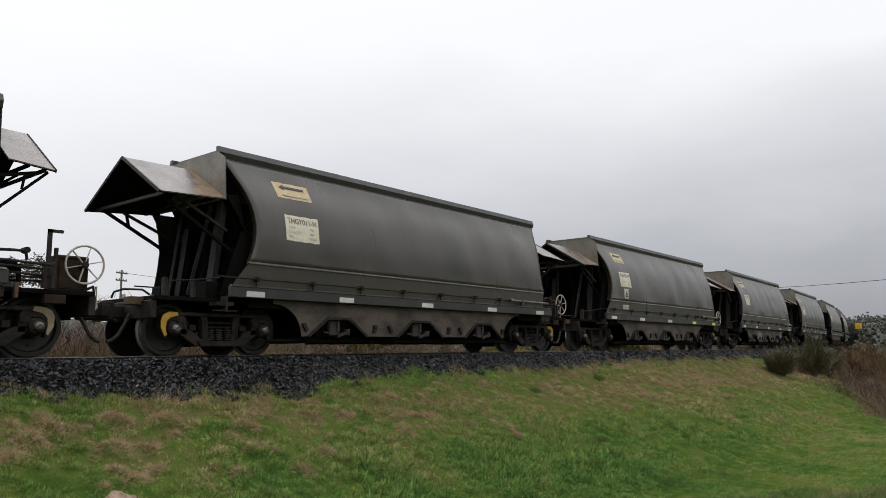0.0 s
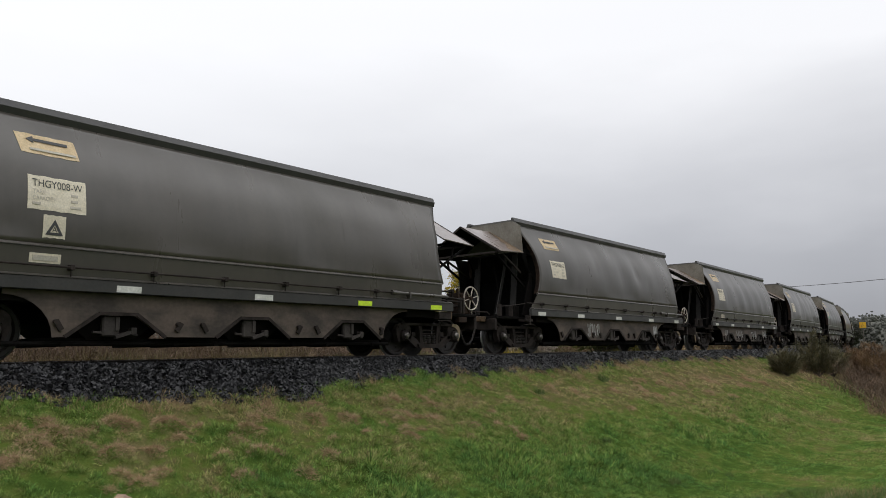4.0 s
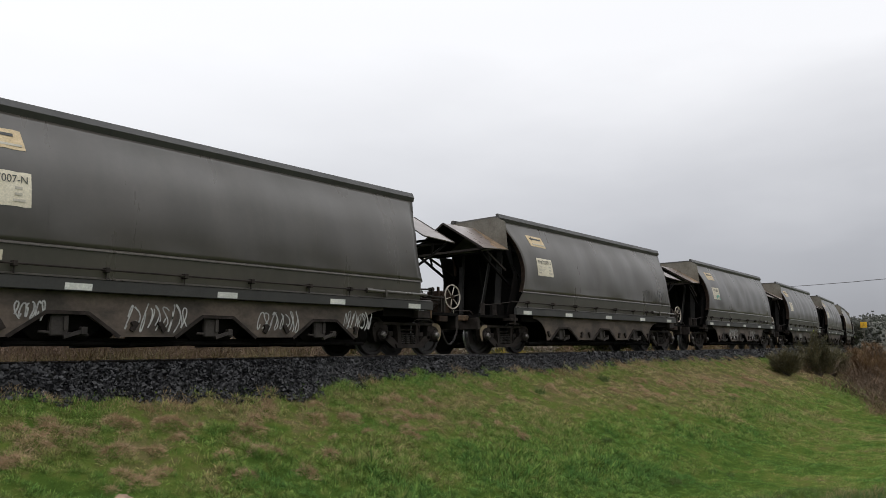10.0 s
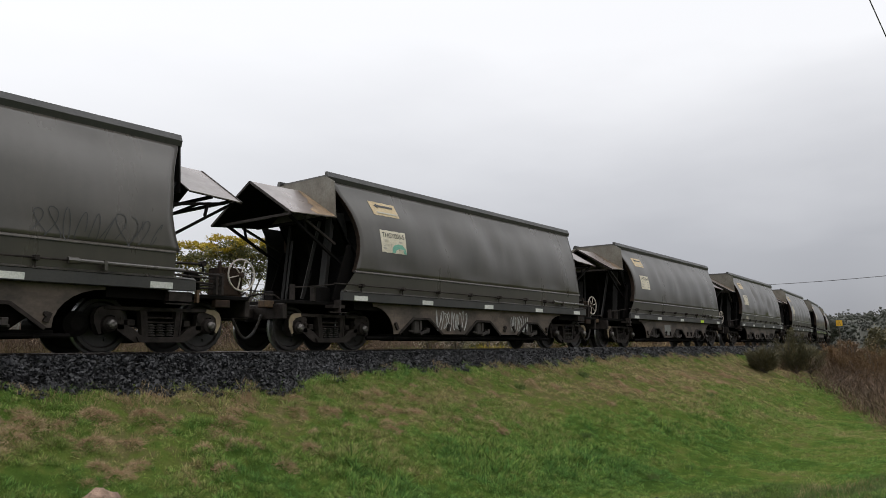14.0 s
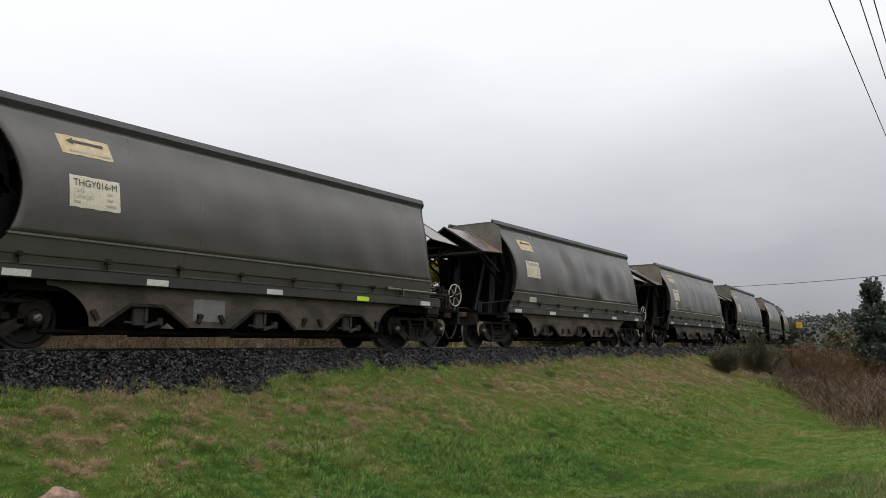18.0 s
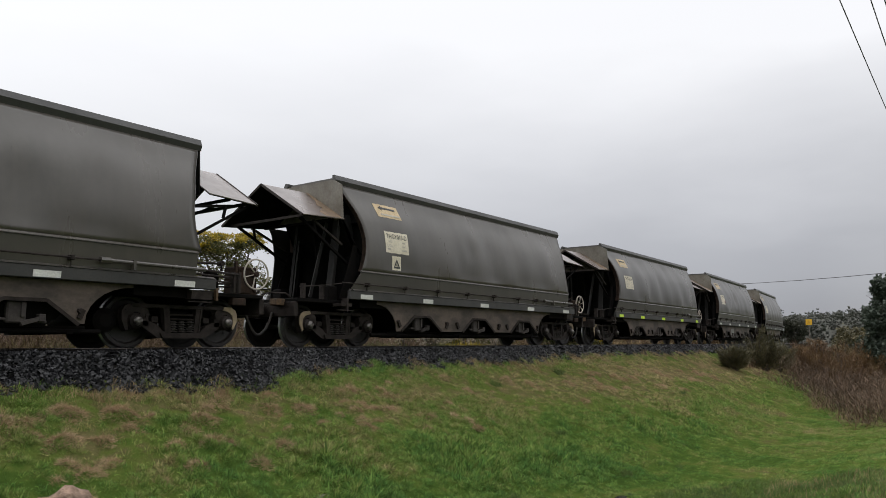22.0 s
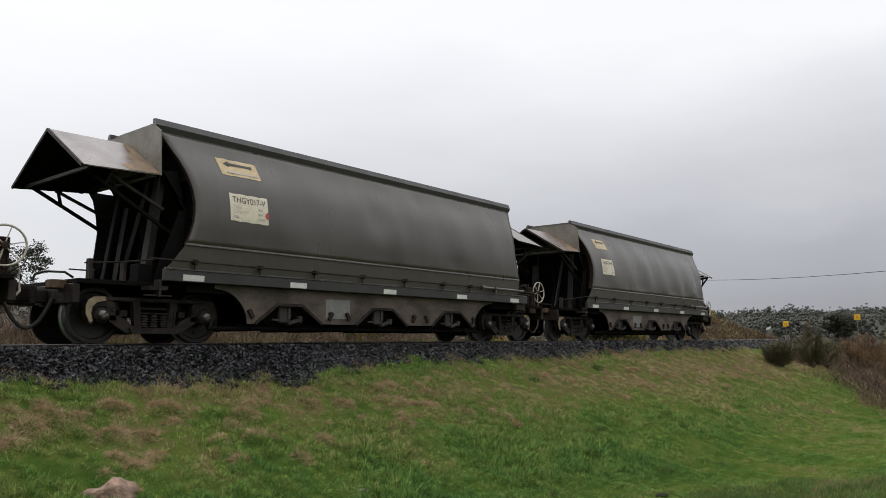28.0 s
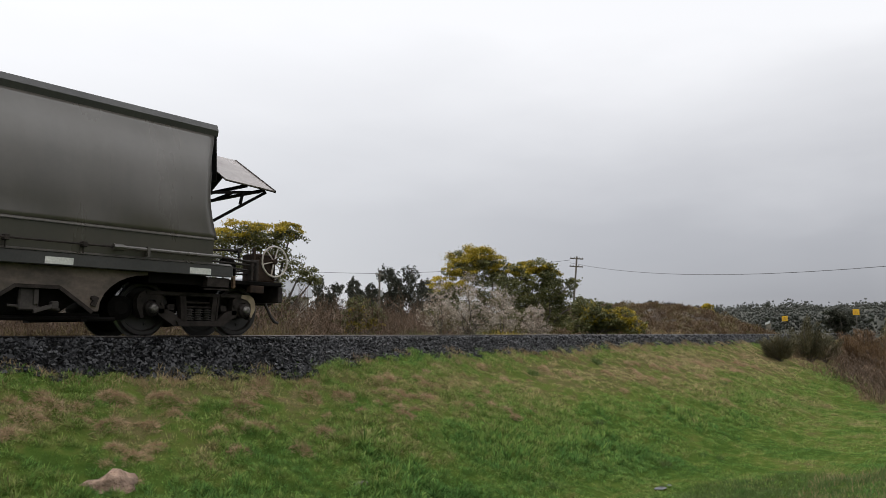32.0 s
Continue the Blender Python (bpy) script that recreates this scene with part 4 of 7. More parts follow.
    for c in (-2.58, -0.23, 2.03):
        bm = bmesh.new()
        t = [bm.verts.new(p) for p in ((c - 1.15, -1.12, 0.95), (c + 1.15, -1.12, 0.95), (c + 1.15, 1.12, 0.95), (c - 1.15, 1.12, 0.95))]
        u = [bm.verts.new(p) for p in ((c - 0.35, -0.95, 0.30), (c + 0.35, -0.95, 0.30), (c + 0.35, 0.95, 0.30), (c - 0.35, 0.95, 0.30))]
        bm.faces.new(t[::-1]); bm.faces.new(u)
        for i in range(4):
            bm.faces.new((t[i], t[(i + 1) % 4], u[(i + 1) % 4], u[i]))
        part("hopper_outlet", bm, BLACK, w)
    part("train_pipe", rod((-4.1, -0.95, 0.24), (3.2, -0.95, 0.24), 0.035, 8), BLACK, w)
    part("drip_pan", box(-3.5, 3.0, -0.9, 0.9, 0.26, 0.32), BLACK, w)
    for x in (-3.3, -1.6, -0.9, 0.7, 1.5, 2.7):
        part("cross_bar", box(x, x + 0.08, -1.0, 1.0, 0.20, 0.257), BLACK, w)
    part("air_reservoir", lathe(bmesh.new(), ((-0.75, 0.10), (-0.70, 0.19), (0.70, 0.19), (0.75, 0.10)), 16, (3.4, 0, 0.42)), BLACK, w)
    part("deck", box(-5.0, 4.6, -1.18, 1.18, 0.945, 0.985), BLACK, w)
    for e in (-1, 1):
        end_of_wagon(w, e)
        bogie(w, e)
    return w


def end_of_wagon(w, e):
    """One end: sloped hopper end, light-blocking plates, end wall, gabled hood on braces, posts, platform and coupler.
    e is -1 in front.
    """
    X = lambda x: e * x
    tip, wall_y, root = (6.36, 1.05, 5.07) if e < 0 else (5.83, 0.80, 4.92)
    bm = bmesh.new()
    a = [bm.verts.new(p) for p in ((X(root - 0.09), -0.80, 2.7), (X(root - 0.09), 0.80, 2.7), (X(3.70), 1.15, 1.0), (X(3.70), -1.15, 1.0))]
    bm.faces.new(a)
    b = [bm.verts.new((v.co.x - e * 0.03, v.co.y, v.co.z)) for v in a]
    bm.faces.new(b[::-1])
    for i in range(4):
        bm.faces.new((a[i], b[i], b[(i + 1) % 4], a[(i + 1) % 4]))
    # cheek webs between the slope and the side sheets
    for s in (-1, 1):
        prof = [(root - 0.11, 2.72), (4.70, 2.75), (4.60, 2.40), (4.565, 2.0), (4.64, 1.6), (4.64, 1.1), (3.72, 1.1)]
        add_prism(bm, [(X(p), z) for p, z in prof], *sorted((s * 0.86, s * 0.88)))
    bmesh.ops.recalc_face_normals(bm, faces=bm.faces[:])
    part("end_slope", bm, RECESS_SHADE, w, "sloped hopper end, coloured near black for its shade")
    # added plate that keeps light out of the recess, in its shade colour
    rim = [(1.17, 0.98), (1.20, 1.57), (1.215, 1.9), (1.205, 2.1), (1.17, 2.36), (1.11, 2.6)]
    rim += [(-y, z) for y, z in rim[::-1]]
    bm = bmesh.new()
    f, g = [bm.verts.new((X(4.40), y, z)) for y, z in rim], [bm.verts.new((X(4.36), y, z)) for y, z in rim]
    bm.faces.new(f); bm.faces.new(g[::-1])
    for i in range(len(rim)):
        bm.faces.new((f[i], g[i], g[(i + 1) % len(rim)], f[(i + 1) % len(rim)]))
    bmesh.ops.recalc_face_normals(bm, faces=bm.faces[:])
    part("bulkhead", bm, RECESS_SHADE, w)
    # second added plate, shuts off the sky gap below the roof
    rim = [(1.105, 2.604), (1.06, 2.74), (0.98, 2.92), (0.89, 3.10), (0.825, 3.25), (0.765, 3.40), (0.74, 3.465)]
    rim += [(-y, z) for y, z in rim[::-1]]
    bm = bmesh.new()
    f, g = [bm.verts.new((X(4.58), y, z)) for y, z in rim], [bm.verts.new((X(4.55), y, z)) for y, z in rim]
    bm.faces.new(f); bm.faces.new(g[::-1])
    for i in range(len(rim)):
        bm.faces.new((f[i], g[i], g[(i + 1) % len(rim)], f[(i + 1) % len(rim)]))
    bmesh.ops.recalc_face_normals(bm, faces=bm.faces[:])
    part("upper_bulkhead", bm, RECESS_SHADE, w)
    part("gusset", prism([(X(4.40), 0.98), (X(4.40), 2.55), (X(4.95), 2.6), (X(4.75), 1.6), (X(4.98), 0.98)], -0.02, 0.02), RECESS_SHADE, w)
    for s in (-1, 1):
        # turned-in edge of the side sheet
        vs, fs = [], []
        for z, y, x in SIDE:
            x -= 0.14 * max(0.0, (z - 2.5) / 0.9) if e > 0 else 0.0
            vs += [(X(x), s * y, z), (X(x - 0.05), s * (y - 0.14), z)]
        for i in range(len(SIDE) - 1):
            fs.append((2 * i, 2 * i + 1, 2 * i + 3, 2 * i + 2))
        ob = solid("edge_flange", vs, fs, RUST if e < 0 else BODY, w)
        m = ob.modifiers.new("thick", "SOLIDIFY")
        m.thickness, m.offset = 0.012, 0
    wall = [(-wall_y, 2.60), (wall_y, 2.60), (wall_y - 0.05, 3.33), (min(0.76, wall_y - 0.06), 3.466), (-min(0.76, wall_y - 0.06), 3.466), (0.05 - wall_y, 3.33)]
    bm = bmesh.new()
    f = [bm.verts.new((X(root + 0.01), y, z)) for y, z in wall]
    g = [bm.verts.new((X(root - 0.01), y, z)) for y, z in wall]
    bm.faces.new(f); bm.faces.new(g[::-1])
    for i in range(6):
        bm.faces.new((f[i], g[i], g[(i + 1) % 6], f[(i + 1) % 6]))
    bmesh.ops.recalc_face_normals(bm, faces=bm.faces[:])
    part("end_wall", bm, ENDWALL if e < 0 else POST, w, "stained beige end wall under the roof" if e < 0 else "dark end wall under the roof")
    hood = new("hood")
    hood.parent = w
    for s in (-1, 1):
        vs = [(X(tip), 0, 3.255), (X(tip), s * 1.22, 2.515), (X(root), s * 1.08, 2.60), (X(root), 0, 3.27)]
        up = Vector((0, s * 0.5, 0.86)) * 0.018
        vs2 = [tuple(Vector(p) - up) for p in vs]
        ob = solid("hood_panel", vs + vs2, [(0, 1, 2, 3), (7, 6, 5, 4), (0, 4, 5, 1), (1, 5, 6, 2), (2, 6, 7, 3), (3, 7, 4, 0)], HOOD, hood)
        bmx = bmesh.new(); bmx.from_mesh(ob.data); bmesh.ops.recalc_face_normals(bmx, faces=bmx.faces[:]); bmx.to_mesh(ob.data); bmx.free()
        # beige run of old cement spilled over the inner half of the sheet
        q = [tuple(Vector(p) + Vector((0, s * 0.5, 0.86)) * 0.004) for p in ((X(5.09), s * 1.07, 2.605), (X(5.09), s * 0.02, 3.258), (X(5.18), s * 0.02, 3.258), (X(5.26), s * 0.3, 3.08), (X(5.22), s * 0.36, 3.043), (X(5.42), s * 0.62, 2.88), (X(5.36), s * 0.72, 2.818), (X(5.66), s * 0.95, 2.672), (X(5.60), s * 1.11, 2.577))]
        me_q = [(x, y + s * 0.0, z + 0.006) for x, y, z in q]
        stain = e < 0 and solid("cement_stain", me_q, [tuple(range(len(q)))], STAIN, ob, "dried beige cement stain")
        # second face below the sheet, coloured with the hood's shade
        shade_face = solid("hood_lining", [(x - e * 0.0, y * 0.99, z - 0.028) for x, y, z in vs], [(3, 2, 1, 0)], RECESS_SHADE, ob)
        part("hood_rim", bar((X(tip - 0.005), 0, 3.24), (X(tip - 0.005), s * 1.22, 2.50), 0.03, 0.045), FRAME, ob)
    part("hood_tie", bar((X(tip - 0.16), -1.1, 2.52), (X(tip - 0.16), 1.1, 2.52), 0.05, 0.05), FRAME, hood)
    part("hood_tie", bar((X(5.35), -1.05, 2.56), (X(5.35), 1.05, 2.56), 0.05, 0.05), BLACK, hood)
    for s in (-1, 1):
        t = tip - 0.2
        if e < 0:
            brace = part("brace", bar((X(t), s * 0.95, 2.50), (X(4.72), s * 0.84, 1.72), 0.05, 0.05), BLACK, hood)
            part("strut", bar((X(t - 0.38), s * 0.92, 2.52), (X(t - 0.45), s * 0.92, 2.24), 0.04, 0.04), BLACK, brace)
            part("brace", bar((X(t - 0.35), s * 0.93, 2.50), (X(4.9), s * 0.85, 2.1), 0.045, 0.045), FRAME, hood)
        else:
            brace = part("brace", bar((X(t + 0.12), s * 1.05, 2.50), (X(4.5), s * 0.95, 1.72), 0.045, 0.045), BLACK, hood)
            part("strut", bar((X(t - 0.33), s * 1.02, 2.44), (X(t - 0.38), s * 1.02, 2.22), 0.04, 0.04), BLACK, brace)
            part("brace", bar((X(t), s * 1.02, 2.49), (X(4.6), s * 0.95, 2.34), 0.045, 0.045), BLACK, hood)
            part("brace", bar((X(t - 0.2), s * 0.6, 2.52), (X(4.6), s * 0.5, 2.1), 0.045, 0.045), BLACK, hood)
        # leaning end post and its stay
        bm = bmesh.new()
        px = (5.15 if s < 0 else 4.86) if e < 0 else 4.62
        add_bar(bm, (X(px), s * 0.72, 0.98), (X(px - 0.2), s * 0.72, 2.62), 0.02, 0.16, (0, 1, 0))
        add_bar(bm, (X(px - 0.08), s * 0.72, 0.98), (X(px - 0.28), s * 0.72, 2.62), 0.12, 0.02, (0, 1, 0))
        part("end_post", bm, POST, w)
        if e < 0:
            part("stay", bar((X(5.25), s * 0.3, 1.02), (X(4.95), s * 0.45, 2.6), 0.06, 0.06), POST, w)
            part("foot_box", box(*sorted((X(5.02), X(5.26))), *sorted((s * 0.58, s * 0.86)), 0.93, 1.22, 0.012), BLACK, w)
            part("knee_plate", prism([(X(5.10), 0.98), (X(4.80), 0.98), (X(4.62), 1.5), (X(4.60), 2.1), (X(4.70), 2.1)], *sorted((s * 0.98, s * 1.0))), BLACK, w)
    if e < 0:
        # curved wing plate that closes the far side of the recess
        wing = [(-4.45, 0.98), (-5.12, 0.98), (-5.09, 1.15), (-5.03, 1.55), (-5.0, 1.9), (-5.04, 2.2), (-5.10, 2.45), (-5.19, 2.60), (-4.6, 2.60)]
        part("wing_plate", prism(wing, 1.11, 1.13), POST, w, "dark curved plate beside the end recess")
    # platform and head stock
    # dark box added to close the sky gap over the bogie
    part("bolster_plate", box(*sorted((X(3.62), X(4.596))), -1.1, 1.1, 0.80, 0.941), BLACK, w)
    part("platform", box(*sorted((X(4.6), X(6.22))), -0.98, 0.98, 0.86, 0.93, 0.01), BLACK, w)
    part("headstock", box(*sorted((X(6.16), X(6.26))), -0.95, 0.95, 0.58, 0.86, 0.01), FRAME, w)
    bm = bmesh.new()
    add_box(bm, *sorted((X(6.2), X(6.48))), -0.10, 0.10, 0.60, 0.80, 0.02)
    add_box(bm, *sorted((X(6.42), X(6.66))), -0.17, 0.12, 0.56, 0.86, 0.03)
    add_box(bm, *sorted((X(6.5), X(6.74))), -0.20, -0.08, 0.60, 0.82, 0.03)
    part("coupler", bm, FRAME, w, "grimy automatic coupler")
    pts = [(X(6.28), -0.36, 0.66), (X(6.36), -0.37, 0.50), (X(6.46), -0.37, 0.33), (X(6.55), -0.36, 0.25), (X(6.63), -0.36, 0.225)]
    part("air_hose", add_tube(bmesh.new(), pts, 0.028), RUBBER, w, "hanging brown rubber air hose")
    bm = bmesh.new()
    add_tube(bm, [(X(6.18), -0.75, 0.95), (X(6.30), -0.75, 1.02), (X(6.44), -0.45, 1.04), (X(6.52), -0.30, 1.0), (X(6.55), -0.28, 0.9)], 0.018, 6)
    part("uncoupling_lever", bm, FRAME, w)
    if e < 0:
        bm = bmesh.new()
        add_tube(bm, [(-5.2, -1.16, 1.26), (-5.6, -1.05, 1.20), (-6.1, -0.9, 1.16)], 0.014, 6)
        for x in (-5.55, -6.05):
            add_box(bm, x - 0.025, x + 0.025, -1.0, -0.9, 0.93, 1.22)
        part("grab_rail", bm, FRAME, w)
        part("bolster_block", box(-6.44, -6.22, -0.66, -0.44, 0.79, 0.92, 0.015), TANRUST, w, "rusty bracket beside the coupler")
    else:
        stand = part("brake_stand", box(5.76, 6.20, -0.80, -0.42, 0.93, 1.44, 0.015), RUST, w, "dark rusty hand-brake stand")
        part("gear_plate", box(5.80, 5.98, -0.815, -0.795, 0.98, 1.34), RUST, stand)
        wheel = part("handwheel", add_torus(bmesh.new(), (6.09, -0.92, 1.31), 0.272, 0.016), BRAKE, w, "pale spoked hand-brake wheel")
        smooth(wheel)
        for i in range(6):
            a = math.pi * i / 3 + 0.25
            part("spoke", bar((6.09, -0.90, 1.31), (6.09 + 0.266 * math.cos(a), -0.92, 1.31 + 0.266 * math.sin(a)), 0.022, 0.014), BRAKE, wheel)
        part("hub", lathe(bmesh.new(), ((-0.03, 0.03), (-0.02, 0.05), (0.12, 0.05)), 12, (6.09, -0.92, 1.31)), RUST, wheel)
        part("stand_post", box(5.715, 5.757, -0.82, -0.76, 0.93, 1.53, 0.006), RUST, stand)
        bm = bmesh.new()
        for pq in (((5.79, 0.97), (5.79, 1.41)), ((6.17, 0.97), (6.17, 1.41)), ((5.79, 1.41), (6.17, 1.41)), ((5.79, 0.97), (6.17, 0.97)), ((5.81, 1.39), (6.15, 0.99))):
            (xa, za), (xb, zb) = pq
            add_bar(bm, (xa, -0.806, za), (xb, -0.806, zb), 0.012, 0.03, (0, 1, 0))
        part("pressed_rim", bm, RUST, stand)
        # rods, valves and posts between the body and the stand
        bm = bmesh.new()
        for za, zb, y, x1 in ((1.27, 1.25, -1.15, 5.60), (1.20, 1.19, -1.12, 5.56), (1.14, 1.10, -1.06, 5.60), (1.06, 1.13, -0.80, 5.95), (1.02, 1.08, -0.72, 5.95)):
            add_rod(bm, (4.64, y - 0.05, za), (x1, y + 0.08, zb), 0.017, 6)
        add_tube(bm, [(4.72, -1.0, 1.40), (5.1, -1.0, 1.42), (5.26, -1.0, 1.42), (5.28, -1.0, 1.30)], 0.022, 6)
        add_rod(bm, (5.26, -1.05, 1.43), (5.26, -0.93, 1.43), 0.045, 8)
        part("valve_gear", bm, FRAME, w, "rods and pipes behind the body")
        for x in (5.47, 5.58):
            part("rod_post", box(x, x + 0.045, -1.09, -1.0, 0.93, 1.29, 0.006), FRAME, w)
        bm = box(4.98, 5.16, -1.06, -0.86, 1.12, 1.30, 0.03)
        add_rod(bm, (5.07, -1.08, 1.21), (5.07, -0.84, 1.21), 0.075, 10)
        add_rod(bm, (5.20, -0.98, 1.0), (5.20, -0.98, 1.24), 0.03, 8)
        part("brake_valve", bm, BLACK, w, "near-black brake valve on the end platform")
        part("hanger", box(5.13, 5.18, -1.07, -1.0, 0.78, 0.99, 0.006), TANRUST, w, "small rusty hanger")
        part("under_bracket", box(5.54, 5.83, -0.985, -0.86, 0.73, 0.857, 0.01), RUST, w, "brown bracket below the platform")
        bm = bmesh.new()
        add_tube(bm, [(6.25, -0.7, 1.0), (6.36, -0.72, 1.02), (6.38, -0.72, 0.72), (6.3, -0.7, 0.62)], 0.02, 6)
        part("hand_hold", bm, BRAKE, w)


def bogie(w, e):
    c = -4.94 if e < 0 else 4.68
    bog = new("bogie")
    bog.parent = w
    bog.location = (c, 0, 0)
    for s in (-1, 1):
        y0, y1 = sorted((s * 0.70, s * 0.82))
        bm = bmesh.new()
        # top chord, hooked ends round the axle boxes, columns beside the springs, lower arms and the spring plank
        add_box(bm, -0.94, 0.94, y0, y1, 0.632, 0.695, 0.008)
        for k in (-1, 1):
            hook = ((.90, .6945), (.97, .685), (1.04, .64), (1.075, .56), (1.07, .43), (1.0, .27), (.955, .28), (.985, .42), (.96, .51), (.87, .56), (.77, .545), (.715, .45), (.71, .345), (.615, .345), (.63, .58), (.67, .6345), (.90, .6345))
            add_prism(bm, [(k * x, z) for x, z in hook], y0, y1)
            add_prism(bm, [(k * x, z) for x, z in ((.25, .635), (.37, .635), (.335, .42), (.31, .24), (.21, .24), (.23, .42))], y0, y1)
            add_prism(bm, [(k * x, z) for x, z in ((.72, .42), (.72, .33), (.58, .24), (.45, .157), (.25, .157), (.25, .24), (.36, .27), (.46, .36), (.58, .415))], y0, y1)
            # raised rims and lugs of the casting
            add_bar(bm, (k * 0.38, s * 0.825, 0.664), (k * 0.93, s * 0.825, 0.668), 0.016, 0.045)
            add_bar(bm, (k * 0.345, s * 0.825, 0.62), (k * 0.315, s * 0.825, 0.26), 0.016, 0.03)
            add_rod(bm, (k * 1.0, s * 0.80, 0.60), (k * 1.0, s * 0.835, 0.60), 0.028, 8)
            add_rod(bm, (k * 0.66, s * 0.80, 0.50), (k * 0.66, s * 0.84, 0.50), 0.03, 8)
            add_box(bm, *sorted((k * 0.42, k * 0.54)), *sorted((s * 0.66, s * 0.78)), 0.40, 0.50, 0.01)
        add_prism(bm, [(-0.42, 0.235), (-0.38, 0.150), (0.38, 0.150), (0.42, 0.235)], *sorted((s * 0.66, s * 0.86)))
        frame_ob = part("side_frame", bm, FRAME, bog, "grimy cast steel bogie side frame")
        pts = [(-.80, .694), (-.95, .69), (-1.04, .64), (-1.075, .56), (-1.07, .43), (-1.0, .30), (-.965, .33), (-.995, .44), (-.98, .54), (-.92, .60), (-.85, .62), (-.78, .636)]
        if e > 0:
            pts = [(-x, z) for x, z in pts]
        part("painted_end", prism(pts, *sorted((s * 0.815, s * 0.837))), CREAM, frame_ob, "worn cream paint patch")
        for k in (-1.1, 0.0, 1.1):
            bm2 = bmesh.new()
            coil = [(0.0, 0.03)]
            for i in range(5):
                coil += [(0.008 + i * 0.038, 0.045), (0.016 + i * 0.038, 0.072), (0.028 + i * 0.038, 0.072), (0.036 + i * 0.038, 0.045)]
            lathe(bm2, coil + [(0.20, 0.03)], 12)
            bmesh.ops.transform(bm2, matrix=pose(k * 0.145, s * 0.775, 0.236, 90, 0, 0), verts=bm2.verts[:])
            part("spring", bm2, SPRING, bog)
        part("bolster_end", box(-0.225, 0.225, *sorted((s * 0.60, s * 0.80)), 0.445, 0.475, 0.008), FRAME, bog)
        part("wedge_bar", box(-0.225, 0.225, *sorted((s * 0.62, s * 0.78)), 0.52, 0.55, 0.008), FRAME, bog)
        for k in (-1, 1):
            bm2 = lathe(bmesh.new(), ((0.0, 0.13), (0.10, 0.13), (0.12, 0.115), (0.17, 0.115), (0.20, 0.08)), 18, (k * AXLE, 0.70, WHEEL_R))
            if s < 0:
                bmesh.ops.scale(bm2, vec=(1, -1, 1), verts=bm2.verts[:])
                bmesh.ops.recalc_face_normals(bm2, faces=bm2.faces[:])
            axb = part("axle_box", bm2, FRAME, bog)
            bm2 = lathe(bmesh.new(), ((0.0, 0.078), (0.02, 0.076), (0.04, 0.058), (0.052, 0.03)), 14, (k * AXLE, 0.90, WHEEL_R))
            if s < 0:
                bmesh.ops.scale(bm2, vec=(1, -1, 1), verts=bm2.verts[:])
                bmesh.ops.recalc_face_normals(bm2, faces=bm2.faces[:])
            part("axle_cap", bm2, HUB, bog, "shiny axle end cap")
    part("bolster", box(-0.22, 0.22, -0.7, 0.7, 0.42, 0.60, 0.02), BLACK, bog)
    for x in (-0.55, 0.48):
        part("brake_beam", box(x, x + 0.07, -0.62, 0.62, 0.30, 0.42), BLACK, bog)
    for k in (-1, 1):
        ws = new("wheelset", wheel_mesh())
        ws.parent = bog
        ws.location = (k * AXLE, 0, WHEEL_R)
    return bog


WHEEL_MESH = []


def wheel_mesh():
    if WHEEL_MESH:
        return WHEEL_MESH[0]
    bm = bmesh.new()
    lathe(bm, ((-0.74, 0.065), (0.74, 0.065)), 12)
    n0 = len(bm.faces)
    treads = []
    for s in (-1, 1):
        prof = ((0.485, 0.17), (0.49, 0.33), (0.474, 0.37), (0.474, 0.455), (0.490, 0.465), (0.504, 0.455), (0.512, 0.424), (0.60, 0.416), (0.605, 0.405), (0.605, 0.355), (0.56, 0.33), (0.55, 0.16), (0.60, 0.13), (0.60, 0.07))
        a = len(bm.faces)
        lathe(bm, [(s * y, r) for y, r in prof], 40)
        bm.faces.ensure_lookup_table()
        for f in bm.faces[a:]:
            r = [math.hypot(v.co.x, v.co.z) for v in f.verts]
            y = [abs(v.co.y) for v in f.verts]
            if min(r) > 0.41 and len(f.verts) == 4 or (min(r) > 0.40 and min(y) > 0.604):
                treads.append(f)
        # marks on the wheel's face, so that its turning shows
        for q in range(3):
            t = q * 2.1
            add_rod(bm, (0.24 * math.cos(t), s * 0.55, 0.24 * math.sin(t)), (0.24 * math.cos(t), s * 0.575, 0.24 * math.sin(t)), 0.03, 6)
    for f in treads:
        if f.is_valid:
            f.material_index = 1
    me = bpy.data.meshes.new("wheelset")
    bm.to_mesh(me)
    bm.free()
    me.materials.append(WHEEL)
    me.materials.append(TREAD)
    for p in me.polygons:
        p.use_smooth = False
    WHEEL_MESH.append(me)
    return me


def on_side(u0, z_top, pts, lift):
    """Carries flat drawing points (metres to the right and up from the corner u0, z_top) onto the camera's side sheet."""
    out = []
    for u, v in pts:
        z = z_top + v
        y = side_y(z) - bulge(NOW[0], NOW[1], u0 + u, z) if z > 1.545 else (np.interp(z, (1.12, 1.517), (1.222, 1.250)) if z > 1.127 else (1.275 if z > 0.945 else 1.155))
        out.append((u0 + u, -(y + lift), z))
    return out


